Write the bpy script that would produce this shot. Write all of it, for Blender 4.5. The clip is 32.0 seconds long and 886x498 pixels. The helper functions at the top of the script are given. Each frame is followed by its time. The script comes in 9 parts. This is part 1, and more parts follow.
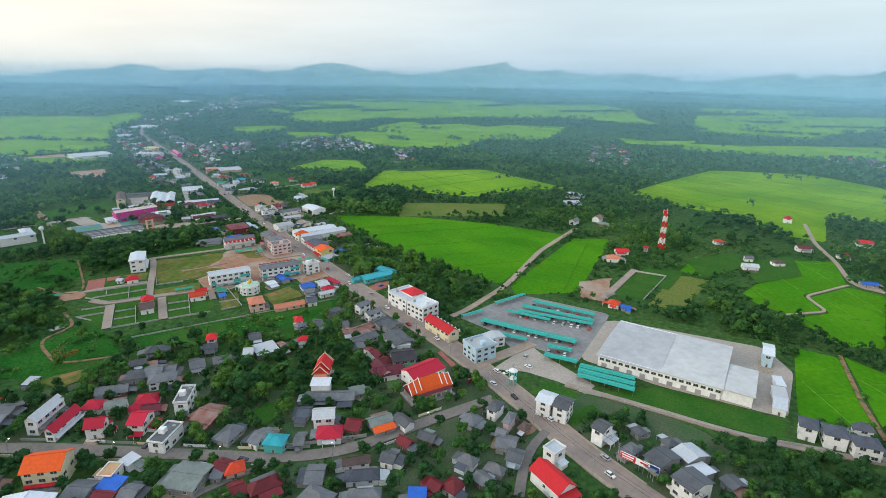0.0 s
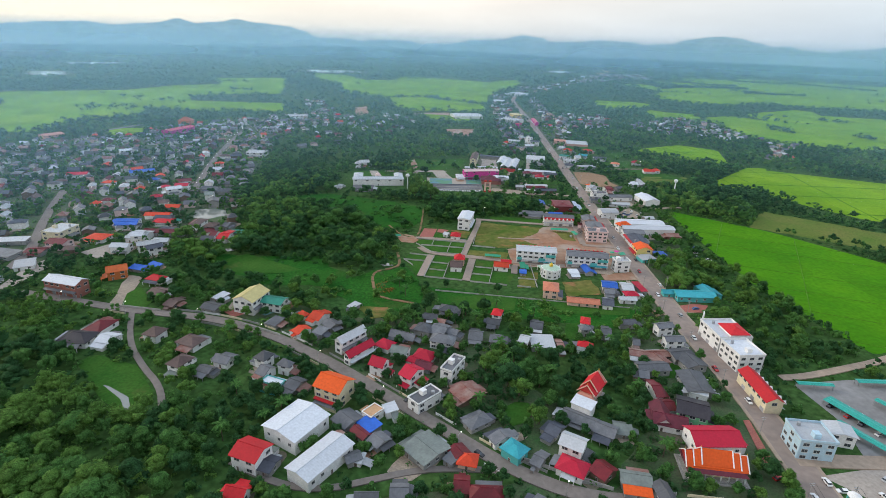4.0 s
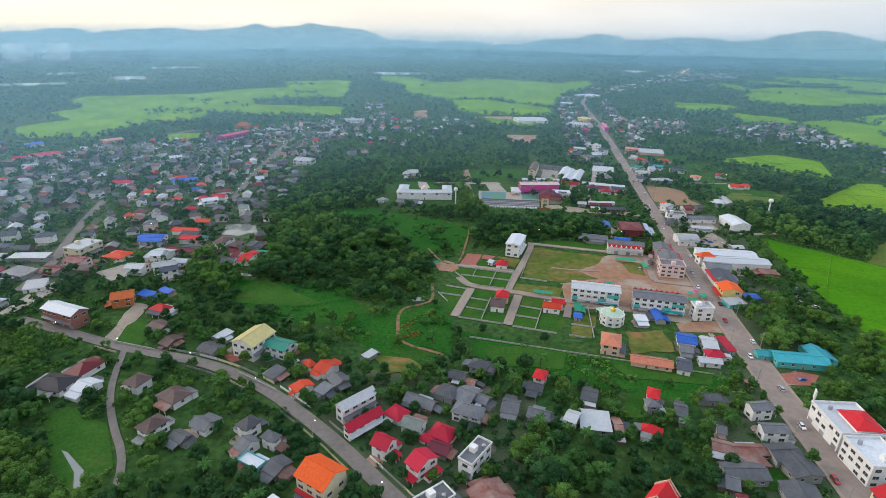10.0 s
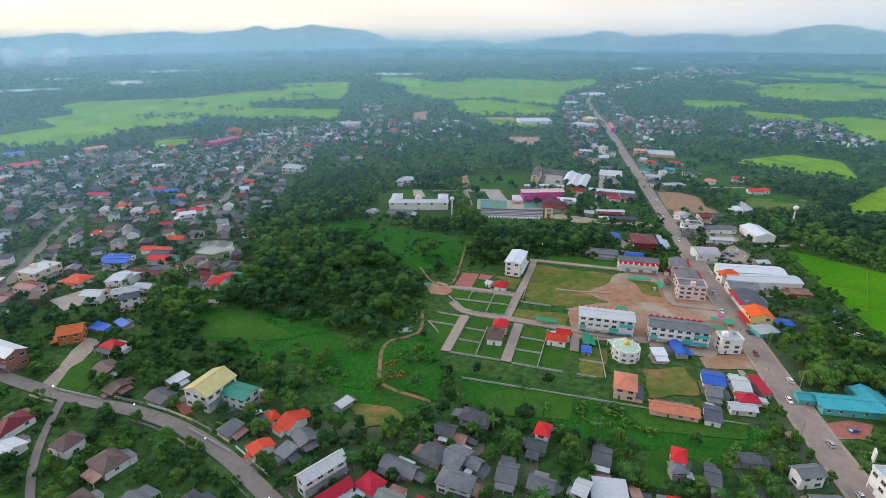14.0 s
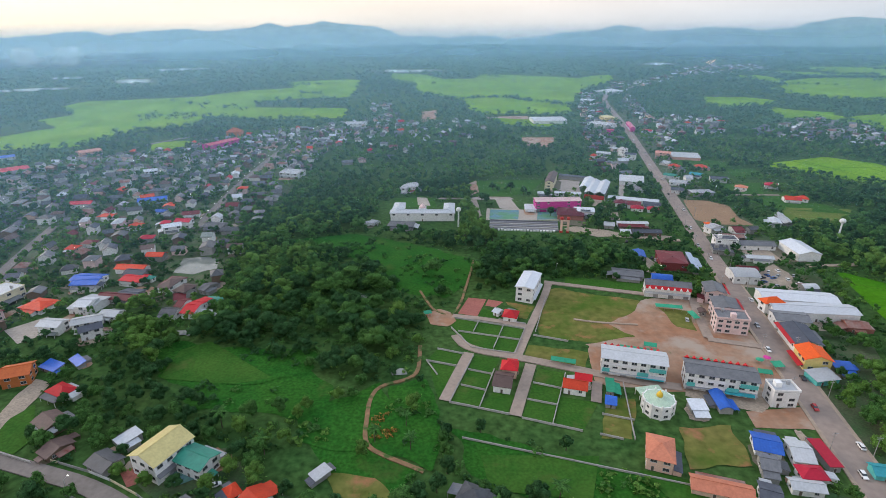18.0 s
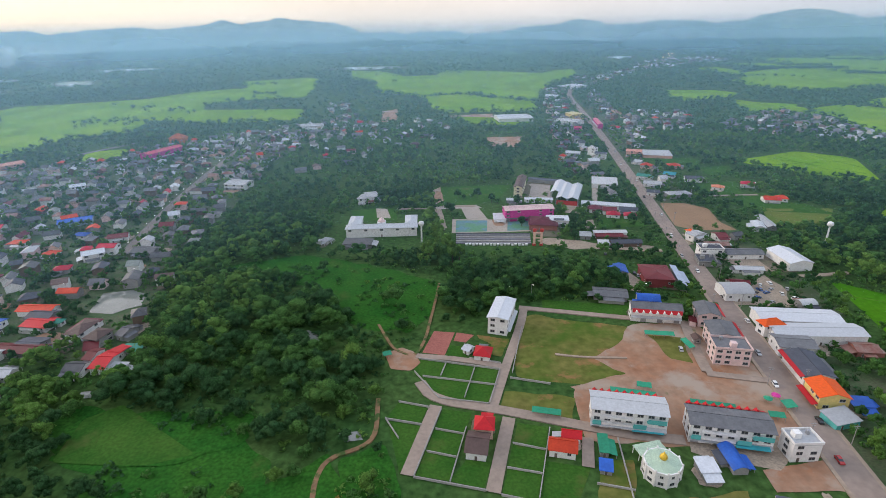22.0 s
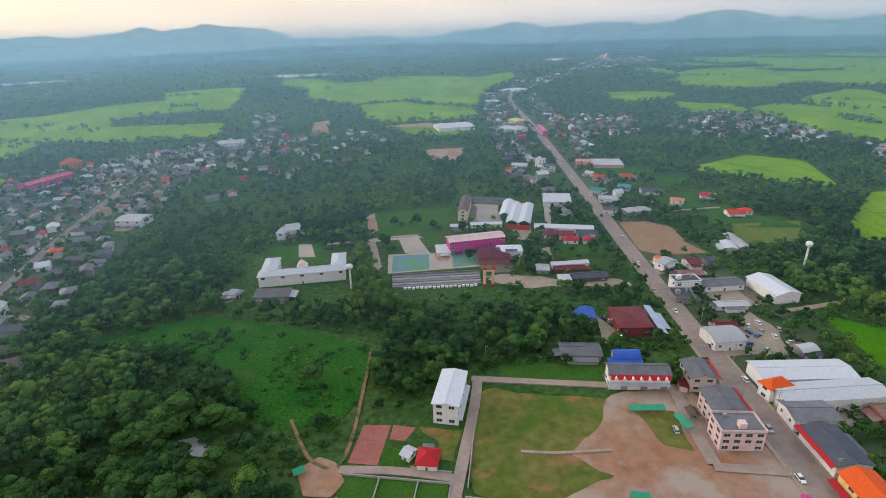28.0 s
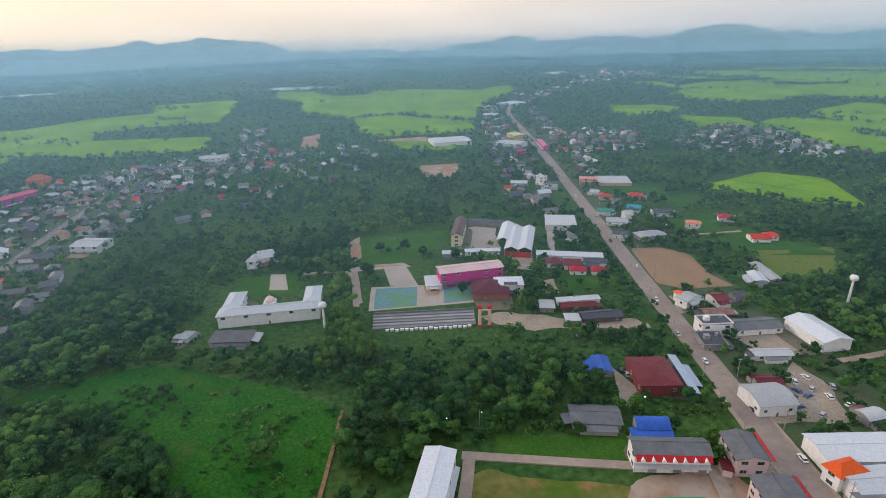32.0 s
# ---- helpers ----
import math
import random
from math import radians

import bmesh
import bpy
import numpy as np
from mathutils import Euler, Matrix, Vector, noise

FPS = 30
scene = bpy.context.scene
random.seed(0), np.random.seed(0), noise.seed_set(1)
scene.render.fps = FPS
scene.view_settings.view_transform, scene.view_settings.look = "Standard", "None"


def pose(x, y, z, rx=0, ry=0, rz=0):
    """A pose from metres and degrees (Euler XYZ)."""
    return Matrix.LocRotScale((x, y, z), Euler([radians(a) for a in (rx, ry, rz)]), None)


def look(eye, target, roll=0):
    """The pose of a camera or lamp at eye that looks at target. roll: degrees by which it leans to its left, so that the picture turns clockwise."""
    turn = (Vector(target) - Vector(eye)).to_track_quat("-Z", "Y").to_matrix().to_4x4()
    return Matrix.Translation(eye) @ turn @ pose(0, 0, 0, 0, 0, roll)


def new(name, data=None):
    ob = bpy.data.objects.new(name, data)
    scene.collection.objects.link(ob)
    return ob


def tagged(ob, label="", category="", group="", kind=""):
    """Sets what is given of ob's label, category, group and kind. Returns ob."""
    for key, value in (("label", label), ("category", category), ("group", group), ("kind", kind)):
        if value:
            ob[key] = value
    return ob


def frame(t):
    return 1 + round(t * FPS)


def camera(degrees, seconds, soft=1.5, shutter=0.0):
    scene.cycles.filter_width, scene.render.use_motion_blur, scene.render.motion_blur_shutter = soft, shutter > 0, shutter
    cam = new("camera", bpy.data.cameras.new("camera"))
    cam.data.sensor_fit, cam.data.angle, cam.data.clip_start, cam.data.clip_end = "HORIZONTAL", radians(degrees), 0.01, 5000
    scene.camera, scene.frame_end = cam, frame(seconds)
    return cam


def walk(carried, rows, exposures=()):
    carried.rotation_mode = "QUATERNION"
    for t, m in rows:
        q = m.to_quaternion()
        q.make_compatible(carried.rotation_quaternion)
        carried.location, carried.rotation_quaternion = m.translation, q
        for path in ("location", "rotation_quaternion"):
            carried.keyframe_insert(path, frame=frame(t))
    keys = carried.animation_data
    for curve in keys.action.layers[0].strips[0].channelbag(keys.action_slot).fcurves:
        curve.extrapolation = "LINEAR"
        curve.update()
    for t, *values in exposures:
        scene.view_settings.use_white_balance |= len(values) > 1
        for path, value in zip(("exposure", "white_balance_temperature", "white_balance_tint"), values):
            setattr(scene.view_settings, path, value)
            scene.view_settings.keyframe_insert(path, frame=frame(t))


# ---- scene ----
cam = camera(79.366, 32.0, soft=0.85)
# seconds, x, y, z, heading (clockwise from north), downward tilt, roll
PATH = [
    (0, -54.50, -90.15, 151.64, 44.194, 18.032, 0.881),
    (0.5, -50.41, -87.79, 151.72, 42.933, 18.516, 0.806),
    (1, -46.45, -85.37, 151.80, 40.241, 18.981, 0.866),
    (1.5, -42.72, -82.77, 151.89, 34.396, 19.527, 1.094),
    (2, -38.99, -79.94, 152.00, 27.312, 20.061, 1.391),
    (2.5, -35.45, -76.92, 152.11, 21.622, 20.566, 1.698),
    (3, -31.85, -73.76, 152.18, 15.716, 21.011, 1.934),
    (4, -24.67, -66.84, 152.30, 7.452, 21.501, 2.062),
    (4.5, -21.71, -62.65, 152.33, 5.221, 21.545, 2.018),
    (6.5, -12.90, -45.56, 152.44, -2.733, 21.600, 1.790),
    (7, -10.96, -40.63, 152.62, -2.853, 21.617, 1.672),
    (8, -8.10, -30.69, 152.90, -1.671, 21.652, 1.330),
    (9, -5.23, -20.33, 152.57, -0.727, 21.636, 1.152),
    (10, -2.78, -9.83, 151.87, -0.123, 21.628, 1.014),
    (11, 0.00, 0.00, 151.05, 0.000, 21.490, 0.641),
    (12, 2.14, 10.35, 150.59, -0.097, 21.575, 0.416),
    (13, 4.26, 20.63, 150.24, -0.438, 21.594, 0.236),
    (14, 5.99, 30.81, 150.07, -0.808, 21.658, 0.161),
    (14.5, 7.00, 36.06, 150.01, -1.025, 21.694, 0.081),
    (16.5, 9.87, 57.93, 149.67, -1.793, 21.871, -0.053),
    (17, 10.56, 63.14, 149.57, -1.979, 21.908, -0.179),
    (18, 11.34, 74.37, 149.56, -2.281, 22.028, -0.260),
    (19, 12.04, 85.34, 149.29, -2.539, 22.115, -0.271),
    (20, 13.25, 96.53, 148.96, -1.868, 22.193, -0.481),
    (21, 13.97, 107.67, 149.00, -0.462, 22.336, -0.657),
    (22, 14.73, 119.16, 148.96, 1.342, 22.467, -0.873),
    (23, 15.48, 130.26, 148.89, 2.542, 22.568, -1.029),
    (24, 16.71, 141.71, 148.74, 5.157, 22.734, -1.257),
    (25, 18.53, 152.75, 148.69, 6.458, 22.889, -1.447),
    (25.5, 19.98, 158.43, 148.71, 6.829, 22.952, -1.574),
    (27.5, 25.33, 181.70, 148.52, 7.307, 22.417, -1.610),
    (28, 26.66, 187.06, 148.13, 7.348, 22.196, -1.596),
    (29, 29.56, 198.04, 147.15, 7.409, 21.797, -1.624),
    (30, 32.38, 209.65, 145.50, 7.438, 21.416, -1.567),
    (31, 35.36, 220.81, 143.80, 7.437, 21.125, -1.549),
    (32, 38.58, 232.55, 142.16, 7.502, 20.848, -1.516),
]
walk(cam, [(t, pose(x, y, z, 90 - tilt, 0, -head) @ pose(0, 0, 0, 0, 0, roll)) for t, x, y, z, head, tilt, roll in PATH],
     exposures=[(0.0, 0.14, 6500, 5), (3.0, 0.12, 6550, 9), (11.0, 0.15, 6600, 11), (19.0, 0.09, 6600, 14), (25.0, 0.02, 6900, 16), (32.0, -0.06, 7050, 16)])

# ---- sky and sun: a soft evening under thin cloud, the sun low in the west ----
world = bpy.data.worlds.new("evening_sky")
scene.world = world
world.use_nodes = True
wn, wl = world.node_tree.nodes, world.node_tree.links
wn.clear()
w_out = wn.new("ShaderNodeOutputWorld")
w_bg = wn.new("ShaderNodeBackground")
w_sky = wn.new("ShaderNodeTexSky")
w_sky.sky_type = "NISHITA"
w_sky.sun_disc = False
w_sky.sun_elevation = radians(14)
w_sky.sun_rotation = radians(-62)
w_sky.dust_density = 2.0
w_co = wn.new("ShaderNodeTexCoord")
w_sep = wn.new("ShaderNodeSeparateXYZ")
wl.new(w_co.outputs["Generated"], w_sep.inputs[0])
# cloud veil: cream towards the west, pale blue towards the east
w_east = wn.new("ShaderNodeMapRange")
w_east.inputs[1].default_value, w_east.inputs[2].default_value = -0.55, 0.85
wl.new(w_sep.outputs[0], w_east.inputs[0])
w_veil = wn.new("ShaderNodeValToRGB")
w_veil.color_ramp.elements[0].color = (1.0, 0.85, 0.68, 1)
w_veil.color_ramp.elements[1].color = (0.53, 0.61, 0.69, 1)
mid_stop = w_veil.color_ramp.elements.new(0.5)
mid_stop.color = (0.92, 0.82, 0.74, 1)
wl.new(w_east.outputs[0], w_veil.inputs[0])
w_up = wn.new("ShaderNodeMapRange")
w_up.inputs[1].default_value, w_up.inputs[2].default_value = -0.02, 0.10
wl.new(w_sep.outputs[2], w_up.inputs[0])
w_low = wn.new("ShaderNodeMixRGB")
w_low.blend_type = "MULTIPLY"
w_low.inputs[0].default_value = 1.0
w_lowramp = wn.new("ShaderNodeValToRGB")
w_lowramp.color_ramp.elements[0].color = (0.70, 0.86, 1.0, 1)
w_lowramp.color_ramp.elements[1].color = (1.0, 1.0, 1.0, 1)
wl.new(w_up.outputs[0], w_lowramp.inputs[0])
# the veil thins overhead and lets the blue evening sky through
w_zen = wn.new("ShaderNodeMapRange")
w_zen.inputs[1].default_value, w_zen.inputs[2].default_value = 0.12, 0.7
wl.new(w_sep.outputs[2], w_zen.inputs[0])
w_blue = wn.new("ShaderNodeMixRGB")
w_blue.inputs[2].default_value = (0.68, 0.80, 0.98, 1)
wl.new(w_zen.outputs[0], w_blue.inputs[0])
wl.new(w_veil.outputs[0], w_blue.inputs[1])
wl.new(w_blue.outputs[0], w_low.inputs[1])
wl.new(w_lowramp.outputs[0], w_low.inputs[2])
w_cloud = wn.new("ShaderNodeTexNoise")
w_cloud.inputs["Scale"].default_value = 3.0
w_cloud.inputs["Detail"].default_value = 6.0
w_map = wn.new("ShaderNodeMapping")
w_map.inputs["Scale"].default_value = (1.0, 1.0, 7.0)
wl.new(w_co.outputs["Generated"], w_map.inputs[0])
wl.new(w_map.outputs[0], w_cloud.inputs["Vector"])
w_cl = wn.new("ShaderNodeMapRange")
w_cl.inputs[1].default_value, w_cl.inputs[2].default_value = 0.3, 0.7
w_cl.inputs[3].default_value, w_cl.inputs[4].default_value = 0.93, 1.05
wl.new(w_cloud.outputs[0], w_cl.inputs[0])
w_veil2 = wn.new("ShaderNodeMixRGB")
w_veil2.blend_type = "MULTIPLY"
w_veil2.inputs[0].default_value = 1.0
wl.new(w_low.outputs[0], w_veil2.inputs[1])
wl.new(w_cl.outputs[0], w_veil2.inputs[2])
w_skyscale = wn.new("ShaderNodeMixRGB")
w_skyscale.blend_type = "MULTIPLY"
w_skyscale.inputs[0].default_value = 1.0
w_skyscale.inputs[2].default_value = (0.10, 0.10, 0.10, 1)
wl.new(w_sky.outputs[0], w_skyscale.inputs[1])
w_mix = wn.new("ShaderNodeMixRGB")
w_mix.inputs[0].default_value = 0.82
wl.new(w_skyscale.outputs[0], w_mix.inputs[1])
wl.new(w_veil2.outputs[0], w_mix.inputs[2])
wl.new(w_mix.outputs[0], w_bg.inputs[0])
w_bg.inputs[1].default_value = 1.32
wl.new(w_bg.outputs[0], w_out.inputs[0])

sun = new("sun", bpy.data.lights.new("sun", "SUN"))
sun.data.energy = 1.5
sun.data.angle = radians(22)
sun.data.color = (1.0, 0.91, 0.80)
sun.matrix_world = look((-880, 470, 420), (0, 0, 0))

# ---- materials ----
MATS = {}


def surface(name, c1, c2, scale=0.2, rough=0.85, metal=0.0, bump=0.0, grain=6.0, per=0.0, ribs=0.0, stain=0.25, island=0.0, depth=0.1, spec=0.3):
    """Two colours mixed by coarse and fine noise in world space. per: variation from object to object; ribs: spacing of pressed ribs in metres."""
    if name in MATS:
        return MATS[name]
    m = bpy.data.materials.new(name)
    m.use_nodes = True
    n, l = m.node_tree.nodes, m.node_tree.links
    b = n["Principled BSDF"]
    b.inputs["Roughness"].default_value = rough
    b.inputs["Metallic"].default_value = metal
    b.inputs["Specular IOR Level"].default_value = spec
    geo = n.new("ShaderNodeNewGeometry")
    big = n.new("ShaderNodeTexNoise")
    big.inputs["Scale"].default_value = scale
    big.inputs["Detail"].default_value = 5.0
    big.inputs["Roughness"].default_value = 0.65
    l.new(geo.outputs["Position"], big.inputs["Vector"])
    ramp = n.new("ShaderNodeMapRange")
    ramp.inputs[1].default_value, ramp.inputs[2].default_value = 0.32, 0.68
    l.new(big.outputs[0], ramp.inputs[0])
    mix = n.new("ShaderNodeMixRGB")
    mix.inputs[1].default_value, mix.inputs[2].default_value = (*c1, 1), (*c2, 1)
    l.new(ramp.outputs[0], mix.inputs[0])
    fine = n.new("ShaderNodeTexNoise")
    fine.inputs["Scale"].default_value = grain * scale
    fine.inputs["Detail"].default_value = 4.0
    l.new(geo.outputs["Position"], fine.inputs["Vector"])
    fr = n.new("ShaderNodeMapRange")
    fr.inputs[1].default_value, fr.inputs[2].default_value = 0.3, 0.7
    fr.inputs[3].default_value, fr.inputs[4].default_value = 1 - stain, 1 + stain
    l.new(fine.outputs[0], fr.inputs[0])
    mul = n.new("ShaderNodeMixRGB")
    mul.blend_type = "MULTIPLY"
    mul.inputs[0].default_value = 1.0
    l.new(mix.outputs[0], mul.inputs[1])
    l.new(fr.outputs[0], mul.inputs[2])
    col = mul.outputs[0]
    for amount, kind in ((per, "object"), (island, "island")):
        if not amount:
            continue
        if kind == "object":
            src = n.new("ShaderNodeObjectInfo").outputs["Random"]
        else:
            src = geo.outputs["Random Per Island"]
        vr = n.new("ShaderNodeMapRange")
        vr.inputs[3].default_value, vr.inputs[4].default_value = 1 - amount, 1 + amount
        l.new(src, vr.inputs[0])
        mm = n.new("ShaderNodeMixRGB")
        mm.blend_type = "MULTIPLY"
        mm.inputs[0].default_value = 1.0
        l.new(col, mm.inputs[1])
        l.new(vr.outputs[0], mm.inputs[2])
        col = mm.outputs[0]
    l.new(col, b.inputs["Base Color"])
    height = None
    if ribs:
        co = n.new("ShaderNodeTexCoord")
        wv = n.new("ShaderNodeTexWave")
        wv.inputs["Scale"].default_value = 0.314 / ribs
        l.new(co.outputs["Object"], wv.inputs["Vector"])
        height = wv.outputs[1]
    elif bump:
        height = fine.outputs[0]
    if height is not None:
        bp = n.new("ShaderNodeBump")
        bp.inputs["Strength"].default_value = bump or 0.5
        bp.inputs["Distance"].default_value = depth
        l.new(height, bp.inputs["Height"])
        l.new(bp.outputs[0], b.inputs["Normal"])
    MATS[name] = m
    return m


def parcels(m, size, amount):
    """Lets the tone step from one field parcel to the next."""
    n, l = m.node_tree.nodes, m.node_tree.links
    b = n["Principled BSDF"]
    src = b.inputs["Base Color"].links[0].from_socket
    geo, mp, vo, sp, mr, mm = (n.new(k) for k in ("ShaderNodeNewGeometry", "ShaderNodeMapping", "ShaderNodeTexVoronoi", "ShaderNodeSeparateXYZ", "ShaderNodeMapRange", "ShaderNodeMixRGB"))
    mp.inputs["Rotation"].default_value = (0, 0, 0.35)
    mp.inputs["Scale"].default_value = (1 / size, 1 / (size * 2.1), 1)
    vo.distance = "CHEBYCHEV"
    vo.inputs["Scale"].default_value = 1.0
    mr.inputs[3].default_value, mr.inputs[4].default_value = 1 - amount, 1 + amount
    mm.blend_type = "MULTIPLY"
    mm.inputs[0].default_value = 1.0
    l.new(geo.outputs["Position"], mp.inputs[0])
    l.new(mp.outputs[0], vo.inputs["Vector"])
    l.new(vo.outputs["Color"], sp.inputs[0])
    l.new(sp.outputs[0], mr.inputs[0])
    l.new(src, mm.inputs[1])
    l.new(mr.outputs[0], mm.inputs[2])
    l.new(mm.outputs[0], b.inputs["Base Color"])


def glow(name, colour, strength):
    if name in MATS:
        return MATS[name]
    m = bpy.data.materials.new(name)
    m.use_nodes = True
    n, l = m.node_tree.nodes, m.node_tree.links
    n.clear()
    o, e = n.new("ShaderNodeOutputMaterial"), n.new("ShaderNodeEmission")
    e.inputs[0].default_value = (*colour, 1)
    e.inputs[1].default_value = strength
    l.new(e.outputs[0], o.inputs[0])
    MATS[name] = m
    return m


ROOF = {
    "white": ((0.53, 0.56, 0.60), (0.45, 0.48, 0.52)), "palegrey": ((0.42, 0.44, 0.46), (0.33, 0.34, 0.35)),
    "grey": ((0.165, 0.172, 0.185), (0.11, 0.115, 0.125)), "greygreen": ((0.20, 0.23, 0.21), (0.14, 0.16, 0.15)),
    "dark": ((0.10, 0.105, 0.115), (0.065, 0.068, 0.075)), "slate": ((0.085, 0.095, 0.12), (0.06, 0.066, 0.085)), "black": ((0.04, 0.035, 0.04), (0.025, 0.022, 0.028)),
    "red": ((0.52, 0.018, 0.025), (0.38, 0.016, 0.02)), "crimson": ((0.44, 0.014, 0.04), (0.32, 0.012, 0.03)),
    "maroon": ((0.17, 0.018, 0.025), (0.11, 0.014, 0.018)), "maroontile": ((0.14, 0.025, 0.04), (0.09, 0.02, 0.03)),
    "orange": ((0.72, 0.10, 0.012), (0.60, 0.075, 0.012)), "orangered": ((0.60, 0.06, 0.02), (0.48, 0.045, 0.018)),
    "orangetile": ((0.50, 0.12, 0.03), (0.38, 0.08, 0.02)), "brown": ((0.13, 0.085, 0.075), (0.09, 0.06, 0.055)),
    "rust": ((0.20, 0.055, 0.04), (0.28, 0.20, 0.17)), "yellow": ((0.62, 0.53, 0.23), (0.52, 0.44, 0.19)),
    "teal": ((0.04, 0.36, 0.42), (0.03, 0.27, 0.32)), "tealgreen": ((0.04, 0.28, 0.20), (0.03, 0.20, 0.15)), "green": ((0.02, 0.30, 0.17), (0.015, 0.22, 0.12)),
    "blue": ((0.025, 0.12, 0.50), (0.02, 0.09, 0.38)), "bluewhite": ((0.40, 0.47, 0.58), (0.33, 0.39, 0.48)), "tan": ((0.50, 0.30, 0.16), (0.40, 0.24, 0.13)),
    "peach": ((0.60, 0.22, 0.13), (0.50, 0.17, 0.10)), "salmon": ((0.58, 0.26, 0.18), (0.46, 0.20, 0.15)), "salmonroof": ((0.60, 0.22, 0.13), (0.50, 0.17, 0.10)),
    "pink": ((0.62, 0.45, 0.44), (0.52, 0.36, 0.36)), "pinkroof": ((0.60, 0.12, 0.22), (0.46, 0.09, 0.16)), "pinkred": ((0.62, 0.05, 0.12), (0.5, 0.04, 0.1)),
}
WALL = {
    "white": (0.80, 0.80, 0.79), "cream": (0.72, 0.64, 0.44), "greywall": (0.30, 0.30, 0.29), "timber": (0.17, 0.12, 0.085), "peach": (0.70, 0.48, 0.38),
    "pink": (0.74, 0.56, 0.54), "pinkwall": (0.62, 0.055, 0.30), "redwall": (0.52, 0.05, 0.04), "greenwall": (0.18, 0.46, 0.24), "tealwall": (0.10, 0.46, 0.44),
    "bluewall": (0.45, 0.62, 0.72), "brick": (0.36, 0.15, 0.12), "orangewall": (0.50, 0.16, 0.05), "maroonwall": (0.20, 0.04, 0.04), "yellowwall": (0.72, 0.56, 0.22),
    "plotwall": (0.44, 0.43, 0.40), "salmonwall": (0.74, 0.42, 0.33),
}
WORDS = {"palegrey": "pale grey", "greygreen": "grey-green", "maroontile": "maroon tiled", "orangered": "orange-red", "orangetile": "orange tiled", "tealgreen": "green",
         "bluewhite": "pale blue", "salmonroof": "salmon", "pinkroof": "pink", "pinkred": "pinkish red", "black": "near-black", "dark": "dark grey", "slate": "slate grey",
         "greywall": "grey", "timber": "bare timber", "redwall": "red", "greenwall": "green", "tealwall": "teal", "bluewall": "pale blue", "pinkwall": "magenta pink",
         "orangewall": "orange", "maroonwall": "maroon", "yellowwall": "yellow", "salmonwall": "salmon"}


def roof_mat(key):
    a, b = ROOF[key]
    b = tuple((u + 2 * v) / 3 for u, v in zip(b, a)) if key in ("white", "palegrey", "red", "crimson", "orange") else b
    tiled = key in ("red", "crimson", "orangered", "orange", "orangetile", "brown", "maroontile", "peach", "salmonroof", "slate")
    return surface("roof_" + key, a, b, scale=0.22, rough=0.6 if tiled else 0.45, ribs=1.0 if not tiled else 0.0, bump=0.16, grain=5, per=0.16, stain=0.10, spec=0.25)


def wall_mat(key):
    c = WALL[key]
    return surface("wall_" + key, c, tuple(v * 0.82 for v in c), scale=0.5, rough=0.85, grain=7, per=0.08, stain=0.12)


GLASS = surface("window_glass", (0.035, 0.045, 0.055), (0.06, 0.07, 0.08), scale=1.0, rough=0.12, spec=0.6)
FRAME = surface("window_frame", (0.55, 0.54, 0.52), (0.48, 0.47, 0.45), scale=2.0)
DOORM = surface("door_paint", (0.16, 0.13, 0.11), (0.11, 0.09, 0.08), scale=2.0, per=0.3)
CONCRETE = surface("concrete", (0.36, 0.345, 0.325), (0.27, 0.26, 0.25), scale=0.25, grain=9, bump=0.1)
BARK = surface("bark", (0.11, 0.085, 0.06), (0.07, 0.055, 0.04), scale=2.0, bump=0.3)
STEEL = surface("galvanised_steel", (0.42, 0.43, 0.44), (0.34, 0.35, 0.36), scale=2.0, rough=0.4, metal=0.6)
LEAF = [
    surface("leaf_dark", (0.034, 0.102, 0.038), (0.056, 0.142, 0.047), scale=0.06, grain=34, island=0.24, stain=0.5, rough=0.7, spec=0.05, bump=1.0, depth=0.6),
    surface("leaf_mid", (0.062, 0.168, 0.045), (0.092, 0.212, 0.052), scale=0.06, grain=34, island=0.24, stain=0.5, rough=0.7, spec=0.05, bump=1.0, depth=0.6),
    surface("leaf_light", (0.135, 0.262, 0.055), (0.104, 0.225, 0.050), scale=0.06, grain=34, island=0.24, stain=0.5, rough=0.7, spec=0.05, bump=1.0, depth=0.6),
]
def leafy(m, share):
    """Leaves pass part of the light through."""
    n, l = m.node_tree.nodes, m.node_tree.links
    b, out = n["Principled BSDF"], n["Material Output"]
    src = b.inputs["Base Color"].links[0].from_socket
    tr, mx = n.new("ShaderNodeBsdfTranslucent"), n.new("ShaderNodeMixShader")
    mx.inputs[0].default_value = share
    l.new(src, tr.inputs[0])
    l.new(b.outputs[0], mx.inputs[1])
    l.new(tr.outputs[0], mx.inputs[2])
    l.new(mx.outputs[0], out.inputs[0])


